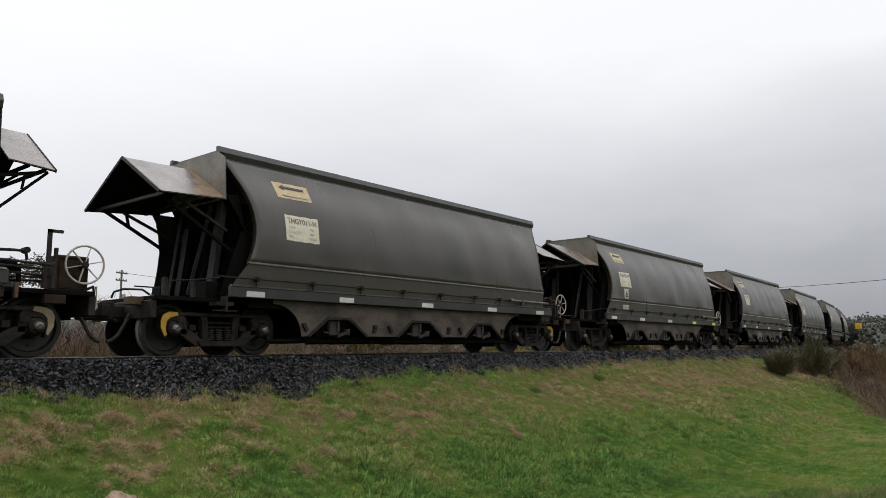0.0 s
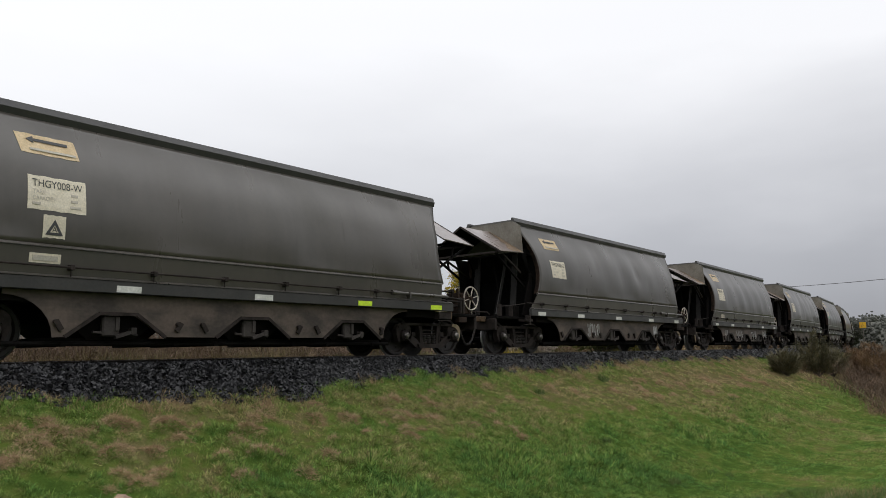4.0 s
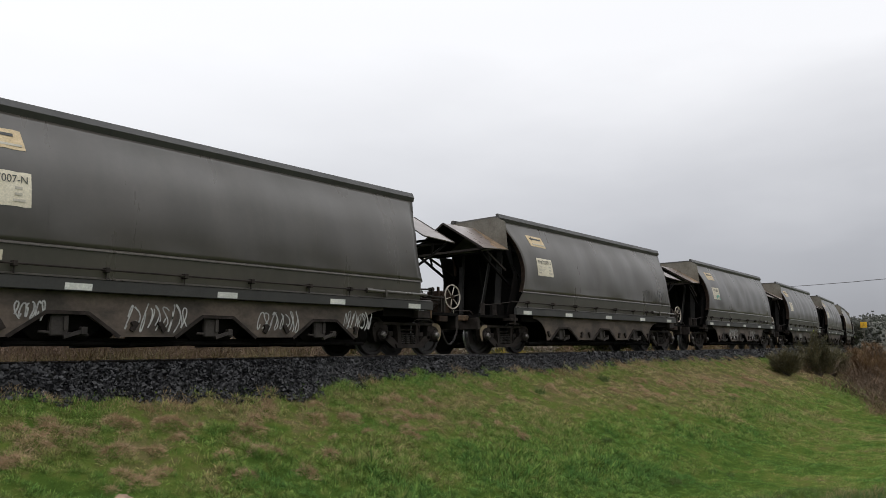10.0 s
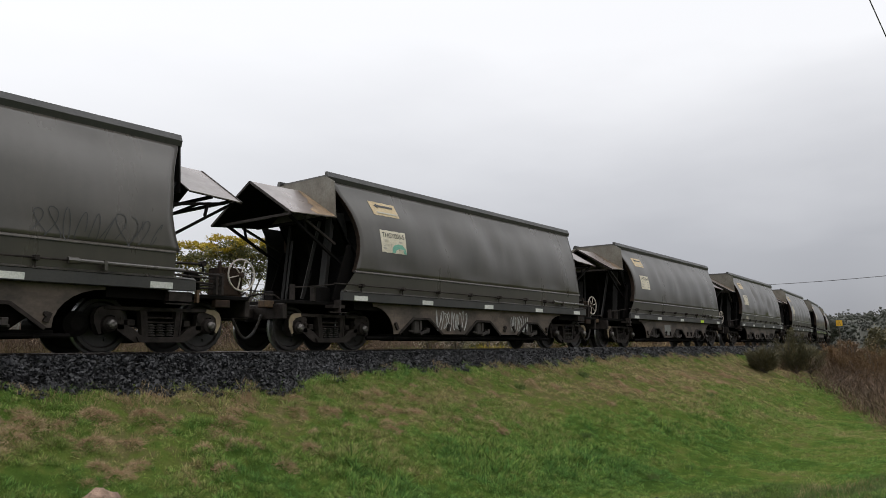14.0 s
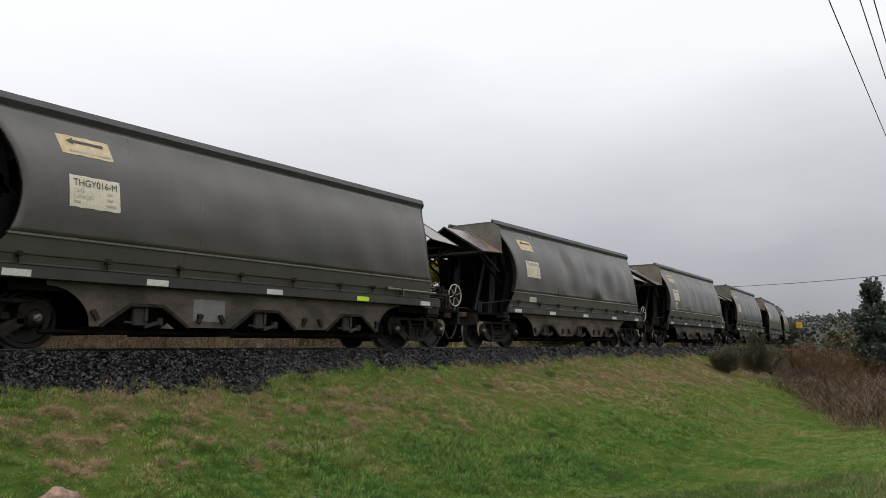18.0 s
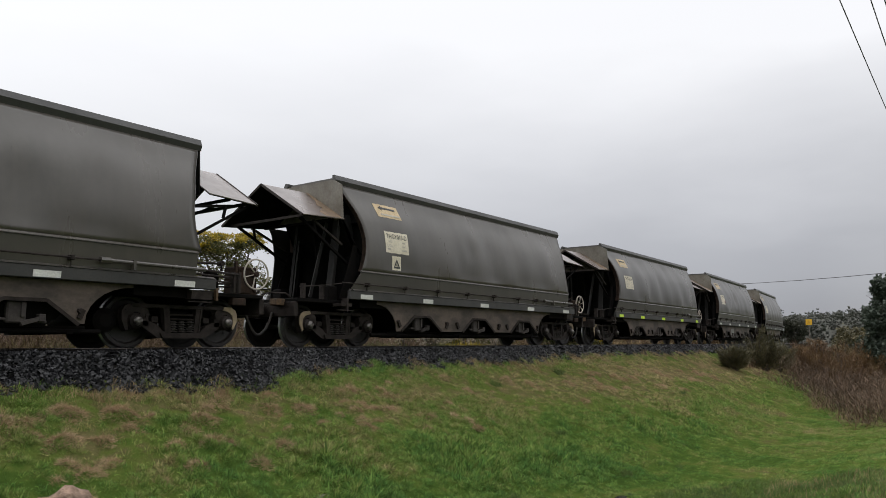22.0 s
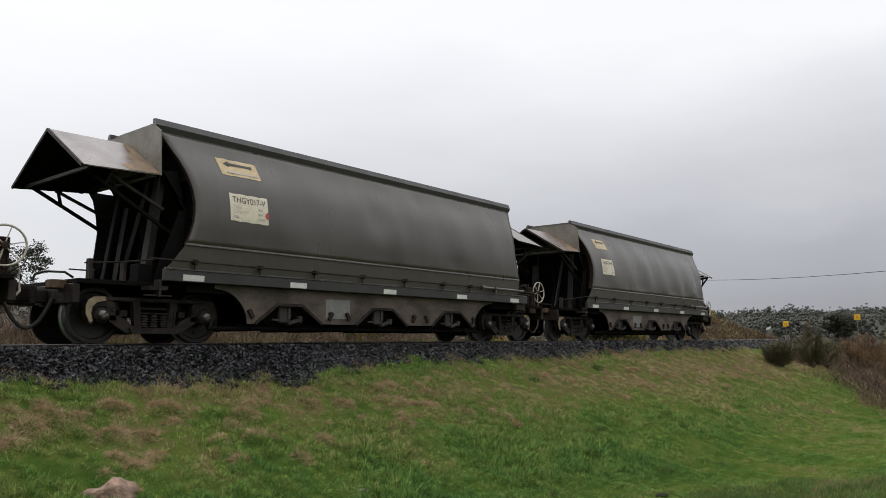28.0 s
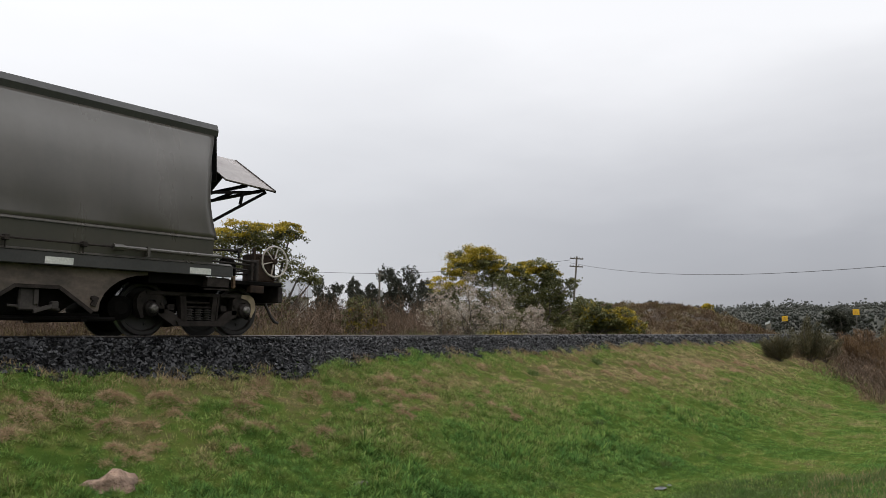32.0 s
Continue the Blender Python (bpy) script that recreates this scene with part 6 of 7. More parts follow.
def trees():
    B = lambda *rows: [(x, y, z, r, r * 0.9, r * f) for x, y, z, r, f in rows]
    # the wattles behind the line
    b1 = B((-2.2, 0.3, 3.3, 1.3, .55), (-1.0, -0.2, 3.75, 1.1, .5), (0.3, 0.1, 3.75, 1.2, .5), (1.3, 0, 4.05, 0.75, .5), (0.9, 0.2, 3.2, 0.95, .5), (1.7, -0.2, 2.6, 0.9, .4), (2.3, -0.2, 2.3, 0.6, .35), (-2.2, 0, 2.5, 1.0, .5), (-0.6, 0.4, 2.9, 1.1, .5), (0.0, 0, 1.0, 1.2, .6), (1.2, .3, 1.3, .9, .6), (-1.6, .2, 1.5, 1.0, .6), (0.6, 0.3, 2.1, 0.9, .5))
    tree("wattle_tree", (16.9, 11.2), b1, 22000, 0.065, WATTLE, "wattle tree with dark leaves and yellow blossom behind the track", seed=61, bloom=BLOOM, bloom_blobs=[(x, y, z + 0.3, a * .8, b * .8, c * .6) for x, y, z, a, b, c in b1[:4]], group="wattles behind the track")
    b2 = B((-0.4, 0.2, 4.25, 1.5, .5), (1.0, 0, 3.9, 1.2, .5), (-1.6, 0, 3.5, 1.1, .5), (-2.6, 0, 2.5, 1.1, .5), (0.2, 0, 3.2, 1.5, .5), (1.9, 0.1, 2.9, 1.2, .6), (-0.8, 0.2, 2.0, 1.5, .5), (1.4, 0, 1.8, 1.4, .5), (-2.8, 0, 1.2, 1.1, .6), (0.3, 0, 1.0, 1.5, .5))
    b2 = [(x * 1.2, y, z * 1.06, a * 1.15, b, c * 1.05) for x, y, z, a, b, c in b2] + [(2.6, -0.3, 2.2, 1.3, 1.1, 0.7), (2.9, -0.3, 1.1, 1.3, 1.1, 0.7), (-3.4, 0, 0.8, 1.2, 1.1, 0.7)]
    tree("wattle_tree", (35.2, 14.4), b2, 26000, 0.09, WATTLE, "bright yellow flowering wattle tree behind the track", seed=62, bloom=BLOOM, bloom_blobs=[(x, y, z + 0.25, a * .95, b * .95, c * .9) for x, y, z, a, b, c in b2[:4]], group="wattles behind the track")
    b3 = B((0, 0, 3.35, 1.5, .5), (1.1, 0, 3.1, 1.2, .5), (-1.2, 0, 3.0, 1.2, .5), (0.3, 0, 2.3, 1.7, .5), (1.6, 0, 2.1, 1.2, .6), (-0.8, 0.2, 1.6, 1.5, .5), (1.8, 0, 1.1, 1.2, .6), (0.2, 0, 0.9, 1.5, .5), (-1.8, 0, 1.0, 1.2, .6))
    b3 = [(x * 1.3 - 0.3, y, z * 1.08, a * 1.2, b, c * 1.05) for x, y, z, a, b, c in b3] + [(-2.3, 0.1, 2.4, 1.2, 1.0, 0.7), (2.4, 0.1, 2.6, 0.8, 0.7, 0.5), (2.6, -1.2, 2.0, 0.8, 0.7, 0.4), (2.1, -0.9, 3.1, 0.7, 0.7, 0.45)]
    tree("wattle_tree", (36.0, 10.9), b3, 22000, 0.09, WATTLE, "olive-green wattle tree with sparse yellow blossom", seed=63, bloom=BLOOM, bloom_blobs=[(x, y, z + 0.4, a * .6, b * .6, c * .4) for x, y, z, a, b, c in b3[:3]], group="wattles behind the track")
    b4 = B((1.5, -1.1, 1.1, 0.9, .6), (1.9, -1.5, 0.55, 0.8, .6), (0, 0, 1.2, 1.2, .6), (1.1, -0.2, 1.0, 1.1, .6), (1.7, -.5, 0.7, 1.0, .6), (-0.9, 0.1, 1.5, 0.9, .7), (0.4, 0, 1.75, 0.8, .5), (0.6, 0, 0.5, 1.3, .4), (-1.4, .2, .7, 1.0, .6))
    tree("wattle_bush", (35.9, 7.4), b4, 9000, 0.10, WATTLE, "low spreading wattle bush with yellow blossom by the rails", "bush", seed=64, bloom=BLOOM, bloom_blobs=[(x, y, z + 0.15, a * .85, b * .85, c * .8) for x, y, z, a, b, c in b4[:5]], r=0.05)
    b5 = B((0, 0, 0.9, 0.8, .7), (0.6, 0, 0.6, 0.6, .6), (-0.5, 0, 0.5, 0.6, .6))
    tree("wattle_bush", (19.0, 7.9), [(x * 1.15, y, z * 1.25, a * 1.1, b, c) for x, y, z, a, b, c in b5], 5000, 0.06, WATTLE, "small olive bush flecked with yellow among the scrub", "bush", seed=65, bloom=BLOOM, bloom_blobs=[(x, y, z, a * .7, b * .7, c * .7) for x, y, z, a, b, c in b5], r=0.04)
    # white blossom thicket
    for k, (x, y, h, r) in enumerate(((23.9, 8.2, 2.3, 1.2), (24.6, 7.3, 2.85, 1.25), (25.6, 6.2, 2.35, 1.2), (26.7, 5.3, 1.6, 0.95))):
        bl = [(r * a, r * b, h * c, r * .55, r * .5, h * .24) for a, b, c in ((-.6, 0, .45), (.5, .1, .5), (0, 0, .8), (-.2, 0, .3), (.7, -.1, .28), (.2, .2, .6))]
        tree("blossom_shrub", (x, y), bl, 4200, 0.045, BLOSSOM, "bare-twigged shrub covered in white blossom beside the track", "shrub", seed=70 + k, r=0.035, group="white blossom shrubs")
    # gums, pines and farther trees
    gum = B((0, 0, 3.2, 0.9, 1.1), (-0.9, 0, 2.5, 0.9, .9), (0.9, 0, 2.6, 1.0, .9), (0.2, 0, 1.6, 1.3, .8), (-1.2, 0, 1.2, 1.0, .8), (1.3, 0.3, 1.3, 1.2, .8), (0, 0, 4.0, 0.5, 1.1))
    gum = [(x * 1.15, y * 1.15, z * 1.3, a * 1.15, b * 1.15, c * 1.2) for x, y, z, a, b, c in gum]
    tree("gum_tree", (42.7, -7.5), gum, 19000, 0.13, GUM, "young grey-green gum tree above the brambles", seed=81, r=0.10)
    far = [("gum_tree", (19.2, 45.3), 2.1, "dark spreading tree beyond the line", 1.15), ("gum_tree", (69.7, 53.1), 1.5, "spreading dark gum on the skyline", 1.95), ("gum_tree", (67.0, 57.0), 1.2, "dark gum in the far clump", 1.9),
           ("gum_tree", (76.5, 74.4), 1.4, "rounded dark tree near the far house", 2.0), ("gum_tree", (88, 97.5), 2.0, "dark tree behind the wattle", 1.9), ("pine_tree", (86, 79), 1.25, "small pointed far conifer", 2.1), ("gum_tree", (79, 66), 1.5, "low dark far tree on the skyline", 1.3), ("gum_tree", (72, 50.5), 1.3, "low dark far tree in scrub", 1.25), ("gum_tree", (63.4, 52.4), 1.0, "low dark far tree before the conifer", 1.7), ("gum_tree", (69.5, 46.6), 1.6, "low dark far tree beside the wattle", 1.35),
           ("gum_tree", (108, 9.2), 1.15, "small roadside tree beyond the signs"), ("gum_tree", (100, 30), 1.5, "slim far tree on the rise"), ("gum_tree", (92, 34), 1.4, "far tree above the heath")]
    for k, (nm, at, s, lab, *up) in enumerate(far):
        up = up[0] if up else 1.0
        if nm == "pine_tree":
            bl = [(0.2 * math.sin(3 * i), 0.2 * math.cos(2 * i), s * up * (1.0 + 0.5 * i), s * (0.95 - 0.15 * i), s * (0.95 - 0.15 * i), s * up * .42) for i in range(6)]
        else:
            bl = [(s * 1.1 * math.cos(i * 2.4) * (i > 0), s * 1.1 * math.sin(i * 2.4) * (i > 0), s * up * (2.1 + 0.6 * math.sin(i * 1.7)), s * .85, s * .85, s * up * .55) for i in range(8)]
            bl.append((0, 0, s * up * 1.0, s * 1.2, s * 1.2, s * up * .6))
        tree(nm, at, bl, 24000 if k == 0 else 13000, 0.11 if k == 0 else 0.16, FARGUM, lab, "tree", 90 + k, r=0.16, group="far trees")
    tree("wattle_tree", (66, -2.8), B((0, 0, 2.2, 1.6, .7), (1.2, 0, 1.8, 1.3, .7), (-1.2, 0, 1.7, 1.3, .7), (0, 0, 1.0, 1.6, .6)), 12000, 0.12, GORSE, "olive roadside wattle beyond the curve", seed=101, group="far trees")


def verge_beyond():
    test = lambda x, y: lateral(x, y) > 2.3
    stems("dry_verge", (0, 70, 2.3, 9, lambda x, y: (lateral(x, y) > 2.3) & (lateral(x, y) < 5.0)), 34000, 0.45, 0.011, VERGE, "strip of dry tan grass beyond the rails", "grass", 111, 0.45)
    open_scrub = lambda x, y: (lateral(x, y) > 5.2) & (y < 5.2 + 0.75 * np.abs(x - 4)) & ((x < 22.0) | (y > 15.5) | ((x < 26.5) & (y > 9.3)))
    stems("verge_gorse", (23.6, 25.4, 4.6, 5.8, lambda x, y: x > 0), 420, 0.6, 0.03, BLOOM, "yellow-green gorse at the foot of the white shrubs", "gorse", 115, 0.6)
    stems("bare_scrub", (6, 44, 5, 26, open_scrub), 70000, 0.62, 0.012, TWIG, "bare reddish-brown scrub behind the verge", "scrub", 112, 1.1, 0.35, 1.25)
    stems("pale_reeds", (36.6, 39.2, 3.6, 4.8, lambda x, y: np.sin(5 * x) > -0.6), 260, 0.85, 0.022, REED, "tuft of pale dry reeds at the foot of the heath", "reeds", 118, 0.2)
    stems("dry_bank", (1.0, 14, 4.6, 11, lambda x, y: y > 4.6 + 0.3 * np.sin(2 * x)), 15000, 0.85, 0.010, VERGE, "tall dry tan grass beyond the rails", "grass", 116, 0.6, 0.5)
    stems("dry_bank_twigs", (1.0, 12, 5.5, 12, lambda x, y: y > 0), 9000, 1.15, 0.012, TWIG, "bare brown twigs in the dry grass", "scrub", 117, 0.7, 0.3, 0.2)
    stems("scrub_canes", (6, 44, 5, 26, open_scrub), 6000, 1.9, 0.016, TWIG, "thin bare saplings in the scrub", "scrub", 114, 0.35, 0.4)
    stems("green_weeds", (8, 30, 4.2, 8, lambda x, y: np.sin(1.7 * x) * np.cos(1.3 * y) > 0.45), 12000, 0.5, 0.02, WATTLE, "patches of green weeds along the verge", "weeds", 113, 0.6)


def heath_mound():
    """A low rise of brown heath beyond the curve."""
    rg = np.random.default_rng(121)
    n = 170000

    def rise(x, y):
        # a flat-topped rise that slopes down towards the track
        across = 0.72 * np.interp(lateral(x, y), (2.6, 3.1, 4.9, 6.9, 9.5, 13, 22, 27), (0, 0.45, 1.3, 2.2, 2.6, 2.75, 2.6, 0))
        along = np.clip((x - 43.0) / 10.0, 0, 1)
        back = np.clip((70.0 - x) / 13.0, 0, 1)
        lump = 0.30 * np.abs(np.sin(1.3 * x + 0.4 * y + np.sin(y)) * np.sin(1.5 * y + 0.8 * np.sin(x))) + 0.22 * np.abs(np.sin(2.9 * x + 1) * np.sin(2.6 * y + 2))
        return across * along * along * (3 - 2 * along) * back + lump * np.minimum(1, across) * along * back
    # rounded clumps with dark gaps between them
    m = 1500
    cx, cy = 43 + 27 * rg.uniform(0, 1, m) ** 1.3, rg.uniform(3, 29, m)
    keep = (lateral(cx, cy) > 2.9) & (lateral(cx, cy) < 24)
    cx, cy = cx[keep], cy[keep]
    cr = rg.uniform(0.3, 0.75, len(cx))
    i = np.repeat(np.arange(len(cx)), n // len(cx))
    q = rg.normal(0, 1, (len(i), 3))
    q[:, 2] = np.abs(q[:, 2])
    q /= np.linalg.norm(q, axis=1)[:, None]
    d = rg.uniform(0.7, 1.05, len(i))
    x, y = cx[i] + q[:, 0] * cr[i] * d, cy[i] + q[:, 1] * cr[i] * d
    z = land(x, y) + rise(x, y) - 0.12 + 0.75 * q[:, 2] * cr[i] * d
    s = rg.uniform(0.10, 0.24, (len(x), 1)) * np.array([[1.3, 1, 1]])
    scatter_mesh("heath", NEEDLE, np.c_[x, y, z], aimed(q + rg.normal(0, 0.5, q.shape), rg), s, HEATHTOP, "low rise covered in clumps of rust-brown heath", "heath")
    vs, fs = [], []
    m = 60
    for i in range(m + 1):
        for j in range(m + 1):
            px, py = 42 + 42 * i / m, 3 + 28 * j / m
            vs.append((px, py, float(land(px, py)) - 0.10 + float(rise(px, py))))
    for i in range(m):
        for j in range(m):
            a = i * (m + 1) + j
            fs.append((a, a + m + 1, a + m + 2, a + 1))
    tagged(smooth(solid("heath_rise", vs, fs, HEATH)), "brown earth of the low heath rise", "ground", kind="structure")
    for k, (bx, by, r) in enumerate(((58.5, 9.3, 0.55), (64, 12.5, 0.6))):
        b = [(0, 0, 2.1, r, r, 0.5), (0.5, 0.2, 1.9, r * .8, r * .8, .4)]
        tree("gorse_bush", (bx, by), b, 1500, 0.16, BLOOM, "yellow gorse bush on the heath rise", "bush", seed=131 + k, r=0.04)


def far_country():
    """Wooded ridges that close the view."""
    rg = np.random.default_rng(141)
    rows = ((170, 4.2, 2.9, 480), (340, 13.5, 4.4, 760), (620, 30.0, 7.0, 1100))
    for k, (dist, top, size, n) in enumerate(rows):
        a = np.radians(np.where(rg.uniform(0, 1, n) < 0.70, rg.uniform(-6, 32, n), rg.uniform(32, 84, n)))
        d = dist * rg.uniform(0.94, 0.995, n)
        x, y = EYE[0] + d * np.cos(a), EYE[1] + d * np.sin(a)
        crest = top * (0.62 + 0.3 * np.sin(5.0 * a + k) + 0.16 * np.sin(13 * a + 2 * k))
        z = -2 + (crest + 2) * rg.uniform(0.15, 1.0, n) ** 0.7
        P, S = [], []
        # each crown is an uneven cloud of leaf clumps
        tall = rg.uniform(0.6, 1.3, (n, 1))
        for j in range(30):
            q = rg.normal(0, 1, (n, 3))
            q *= 0.52 * rg.uniform(0.2, 1, (n, 1)) ** 0.45 / np.linalg.norm(q, axis=1)[:, None]
            q = q * size * np.c_[np.full(n, .9), np.full(n, .9), 0.8 * tall[:, 0]]
            P.append(np.c_[x, y, z] + q)
            S.append(size * rg.uniform(0.05, 0.095, (n, 1)) * np.ones((1, 3)))
        P, S = np.concatenate(P), np.concatenate(S)
        # the dense heart of each crown
        lumps = [hull_faces(q / np.linalg.norm(q, axis=1)[:, None]) for q in (rg.normal(0, 1, (8, 3)) for _ in range(8))]
        C = np.repeat(np.c_[x, y, z], 14, 0) + rg.normal(0, 0.20, (14 * n, 3)) * size
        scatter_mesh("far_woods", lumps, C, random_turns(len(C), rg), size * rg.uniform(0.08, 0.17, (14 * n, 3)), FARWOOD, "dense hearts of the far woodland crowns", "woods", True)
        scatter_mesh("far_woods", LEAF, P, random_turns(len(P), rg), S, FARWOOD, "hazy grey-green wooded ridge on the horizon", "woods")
        m = 120
        vs, fs = [], []
        for i in range(m + 1):
            aa = math.radians(-60 + 200 * i / m)
            c = top * (0.62 + 0.3 * math.sin(5.0 * aa + k) + 0.16 * math.sin(13 * aa + 2 * k)) * 0.92
            for dd, zz in ((dist * 0.985, -12), (dist * 1.0, c), (dist * 1.3, -12)):
                vs.append((EYE[0] + dd * math.cos(aa), EYE[1] + dd * math.sin(aa), zz))
        for i in range(m):
            for j in range(2):
                q = 3 * i + j
                fs.append((q, q + 3, q + 4, q + 1))
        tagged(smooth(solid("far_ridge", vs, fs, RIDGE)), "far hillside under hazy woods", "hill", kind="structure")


def power_pole(at, h, arms, label, lean=0.0, turn=20, span=1.0):
    z = float(land(*at))
    p = tagged(new("power_pole"), label, "power pole", "power poles")
    p.matrix_basis = pose(at[0], at[1], z, 0, lean, turn)
    part("pole", add_rod(bmesh.new(), (0, 0, -0.2), (0, 0, h), 0.13, 10, 0.09), POLEWOOD, p)
    for a in arms:
        arm = part("crossarm", box(-0.95 * span, 0.95 * span, -0.06, 0.06, h - a - 0.06, h - a + 0.06, 0.01), POLEWOOD, p)
        for x in (-0.85, -0.35, 0.35, 0.85):
            part("insulator", lathe(bmesh.new(), ((0, 0.02), (0.03, 0.05), (0.09, 0.05), (0.14, 0.03)), 8), GALV, arm).matrix_basis = pose(x * span, 0, h - a + 0.06, 90, 0, 0)
    part("transformer", lathe(bmesh.new(), ((-0.35, 0.12), (-0.3, 0.2), (0.3, 0.2), (0.35, 0.12)), 12), GALV, p).matrix_basis = pose(0.35, 0, h - 2.6, 90, 0, 0) if len(arms) > 1 else pose(0.3, 0, h - 2.2, 90, 0, 0)
    return p


def cable(name, p, q, sag, r, label):
    p, q = Vector(p), Vector(q)
    pts = []
    for i in range(17):
        t = i / 16
        v = p.lerp(q, t)
        pts.append((v.x, v.y, v.z - sag * 4 * t * (1 - t)))
    ob = part(name, add_tube(bmesh.new(), pts, r, 5), WIRE, None)
    return tagged(ob, label, "cable", "overhead wires")


def power_lines():
    power_pole((69.6, 27.7), 8.5, (0.25, 1.1), "weathered timber power pole with crossarms beyond the wattles", -5, 112, 0.75)
    power_pole((53.7, 40.9), 6.6, (0.3,), "far timber power pole before the gums")
    power_pole((33.8, 55.6), 8.3, (0.3, 1.0), "far timber power pole with two crossarms", span=0.72)
    cable("overhead_wire", (33.8, 55.6, 7.6), (53.7, 40.9, 6.1), 0.5, 0.02, "thin far overhead wire")
    cable("overhead_wire", (53.7, 40.9, 6.1), (69.6, 27.7, 7.9), 0.3, 0.02, "thin far overhead wire between poles")
    cable("overhead_wire", (69.6, 27.7, 7.6), (35.0, -14.0, 3.3), 1.25, 0.016, "thin overhead wire crossing the line")
    for y, z in ((-9.42, 8.0), (-9.98, 8.0), (-10.23, 8.0)):
        cable("overhead_wire", (-25, y, z), (75, y - 0.1, z), 0.35, 0.013, "dark power wire running beside the road")


def road_things():
    def warning_sign(at, z, size, h, label):
        s = tagged(new("road_sign"), label, "road sign", "yellow road signs")
        s.matrix_basis = pose(at[0], at[1], float(land(*at)), 0, 0, -82)
        face = part("face", box(-size / 2, size / 2, -0.012, 0.012, h, h + size, 0.008), SIGNY, s, "yellow face with a black symbol")
        for (a, b), (c, d) in (((-.22, .2), (0, .75)), ((.22, .2), (0, .75)), ((-.12, .35), (.12, .35))):
            part("symbol", bar((a * size, -0.02, h + b * size), (c * size, -0.02, h + d * size), 0.012, size * 0.09, (0, 1, 0)), INK, face)
        part("post", rod((0, 0.03, -0.2), (0, 0.03, h + size), 0.03, 8), POLEWOOD, s)
    warning_sign((78.8, 2.2), 0, 0.55, 2.3, "square yellow warning sign on a dull post")
    warning_sign((82.4, 9.5), 0, 0.55, 1.65, "farther yellow warning sign beyond the line")
    pts = [(88 + 4 * i, 12.5 + 1.2 * i) for i in range(7)]
    g = tagged(new("guard_rail"), "low galvanised guard rail by the far road", "guard rail")
    for (a, b), (c, d) in zip(pts, pts[1:]):
        part("rail", bar((a, b, float(land(a, b)) + 1.55), (c, d, float(land(c, d)) + 1.55), 0.06, 0.32), GALV, g)
        part("post", box(a - 0.06, a + 0.06, b - 0.06, b + 0.06, float(land(a, b)) - 0.2, float(land(a, b)) + 1.45), POLEWOOD, g)


def far_house():
    h = tagged(new("house"), "small far house with pale walls and a grey iron roof", "house")
    h.matrix_basis = pose(51.4, 57.2, float(land(51.4, 57.2)), 0, 0, -32) @ Matrix.Scale(0.8, 4)
    wall = part("wall", box(-6, 6, -4, 4, 0, 5.6), HOUSEWALL, h)
    bm = bmesh.new()
    v = [bm.verts.new(p) for p in ((-6.5, -4.6, 5.5), (6.5, -4.6, 5.5), (6.5, 4.6, 5.5), (-6.5, 4.6, 5.5), (-6.5, 0, 8.2), (6.5, 0, 8.2))]
    for f in ((0, 1, 5, 4), (2, 3, 4, 5), (0, 4, 3), (1, 2, 5), (3, 2, 1, 0)):
        bm.faces.new([v[i] for i in f])
    part("roof", bm, ROOFTIN, h, "grey corrugated iron roof")
    for x in (-4, 0, 4):
        wn = part("window", box(x - 0.7, x + 0.7, -4.05, -3.98, 3.4, 4.8), INK, h)
        part("frame", box(x - 0.8, x + 0.8, -4.06, -4.02, 3.28, 3.4), HOUSEWALL, wn)


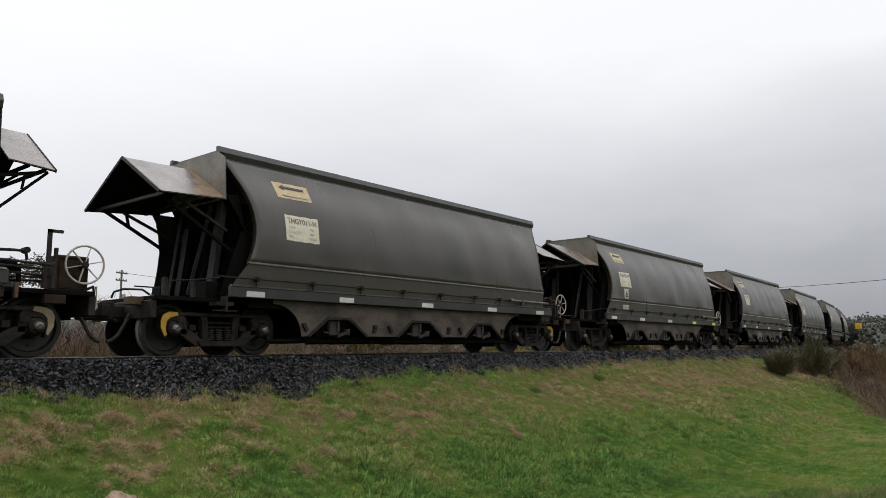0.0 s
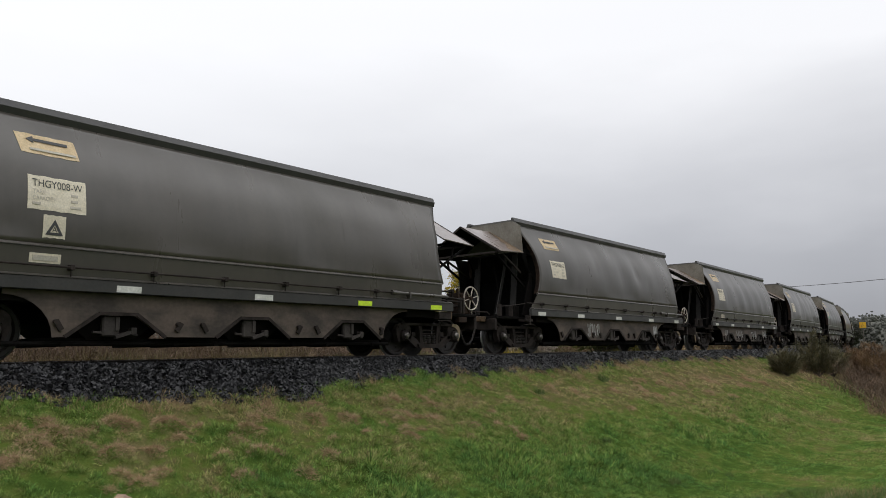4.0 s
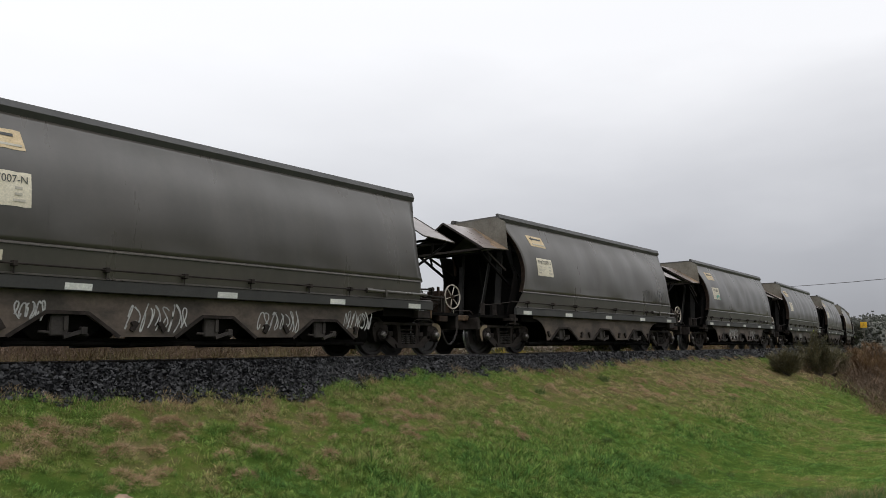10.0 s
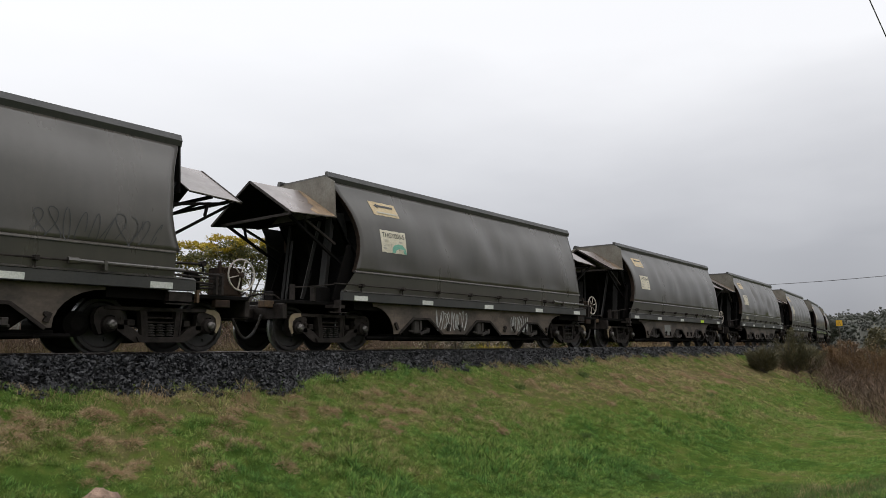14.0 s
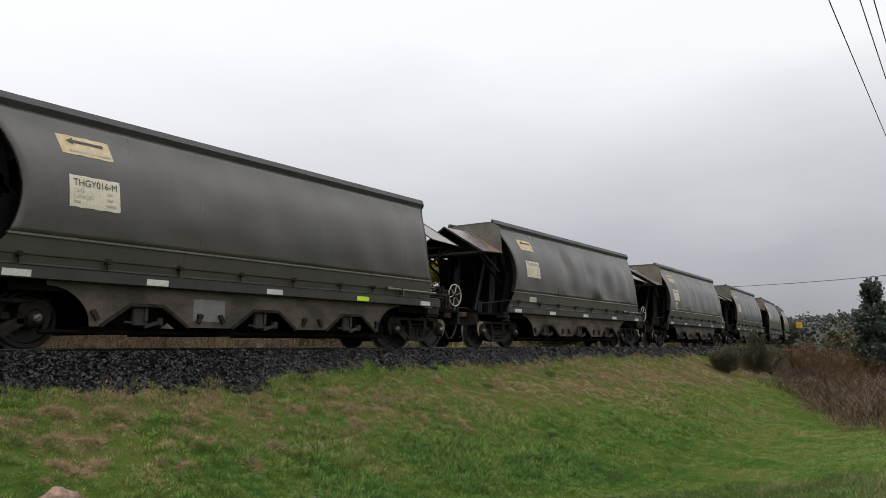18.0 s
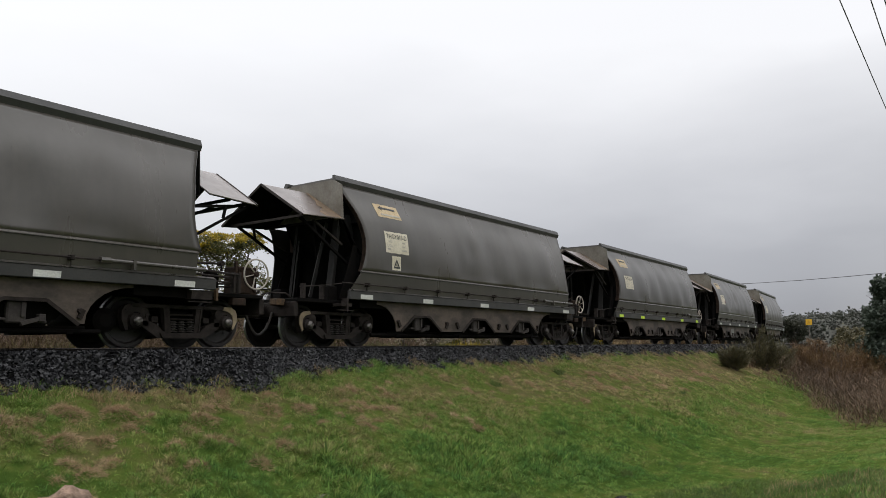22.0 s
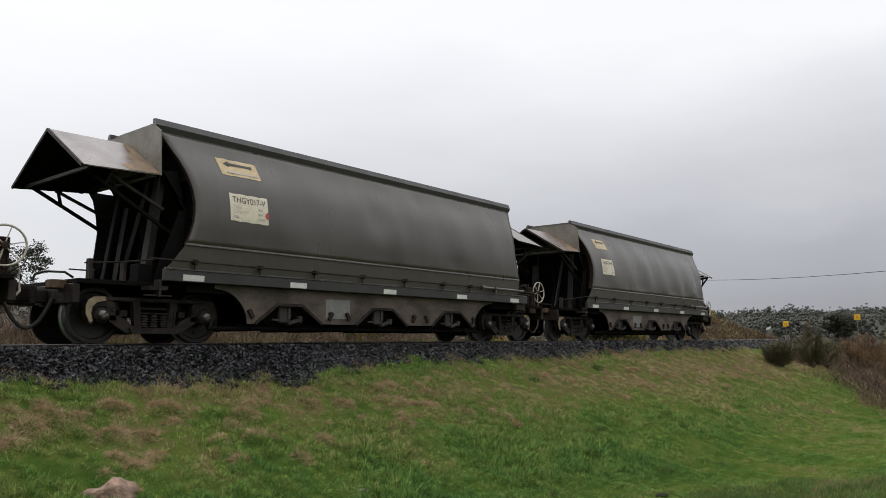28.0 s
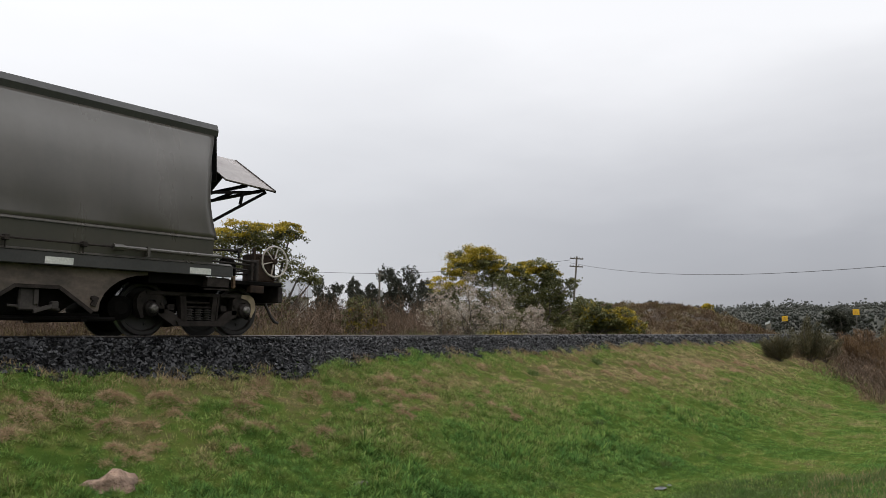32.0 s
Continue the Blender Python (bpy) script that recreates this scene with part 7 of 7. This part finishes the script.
def bank_details():
    rg = random.Random(151)
    def stone(name, at, r, flat, mat, label, seed):
        bm = bmesh.new()
        bmesh.ops.create_icosphere(bm, subdivisions=3, radius=1.0)
        for v in bm.verts:
            k = 1 + 0.5 * noise.noise(v.co * 1.6 + Vector((seed, 0, 0))) + 0.24 * noise.noise(v.co * 4.3)
            v.co = Vector((v.co.x * r[0], v.co.y * r[1], v.co.z * r[2])) * k
        me = bpy.data.meshes.new(name)
        bm.to_mesh(me)
        bm.free()
        me.materials.append(mat)
        ob = smooth(new(name, me))
        ob.location = (at[0], at[1], float(land(*at)) + flat)
        return tagged(ob, label, "stone")
    stone("boulder", (3.6, -4.39), (0.26, 0.18, 0.15), 0.01, GRANITE, "rounded tan boulder half sunk in the grass", 3)
    stone("stone", (7.18, -4.17), (0.022, 0.09, 0.018), 0.0, BARK, "small grey broken stick in the grass", 6)
    stone("stone", (6.21, -5.16), (0.09, 0.05, 0.03), 0.0, BARK, "flat grey stone in the grass", 5)
    bm = bmesh.new()
    for cx, cy, rx, ry in ((10.45, -7.01, 0.13, 0.09), (10.78, -6.99, 0.07, 0.05)):
        z = max(float(land(cx + rx * a, cy + ry * b)) for a in (-1, 0, 1) for b in (-1, 0, 1)) + 0.004
        ring = [bm.verts.new((cx + rx * math.cos(a) * (1 + .2 * math.sin(3 * a)), cy + ry * math.sin(a) * (1 + .2 * math.cos(2 * a)), z)) for a in [i * math.pi / 10 for i in range(20)]]
        bm.faces.new(ring)
    tagged(part("puddle", bm, PUDDLE, None), "small puddles in the trodden grass", "puddle", kind="structure")
    # rough uncut grass on the camera's side of the lawn
    rough = lambda x, y: (x < np.interp(-y, (7.3, 7.8, 8.5, 9.35, 10.5), (11.0, 12.5, 13.1, 13.4, 13.6)) + 0.25 * np.sin(5 * y)) & (x > 8.5)
    stems("rough_grass", (8.5, 14.0, -10.6, -7.3, rough), 26000, 0.115, 0.005, WEED, "rough uncut green grass at the foot of the lawn", "grass", 171, 0.6)
    stems("rough_straw", (9.0, 14.0, -10.6, -8.6, rough), 6000, 0.17, 0.0035, REED, "dry tan stalks in the rough grass", "grass", 172, 0.5, 0.8)
    # single dark weeds that stand out of the turf
    kinds = blade_kinds()
    r2 = np.random.default_rng(161)
    P, S = [], []
    for x, y, h, n in ((11.87, -6.52, .10, 150), (13.27, -6.61, .06, 60), (13.48, -6.84, .07, 60), (8.85, -6.18, .07, 110), (12.54, -4.96, .09, 160), (21.24, -4.38, .13, 80), (13.67, -2.83, .12, 120), (17.08, -2.56, .14, 120)):
        a, d = r2.uniform(0, 6.28, n), 0.12 * np.sqrt(r2.uniform(0, 1, n)) * (h / .13)
        px, py = x + d * np.cos(a) * 1.4, y + d * np.sin(a)
        P.append(np.c_[px, py, land(px, py)])
        hh = h * r2.uniform(0.5, 1.2, n)
        S.append(np.c_[hh * .9, hh, hh])
    P, S = np.concatenate(P), np.concatenate(S)
    scatter_mesh("weed_tufts", kinds, P, random_turns(len(P), r2, 0.6), S, WEED, "darker green weed tufts on the bank", "weeds")


scrub_by_the_bank()
bushes()
trees()
verge_beyond()
heath_mound()
far_country()
power_lines()
road_things()
far_house()
bank_details()
ballast_stones()
bank_grass()
turf_edge()
dry_tussocks()

motions()
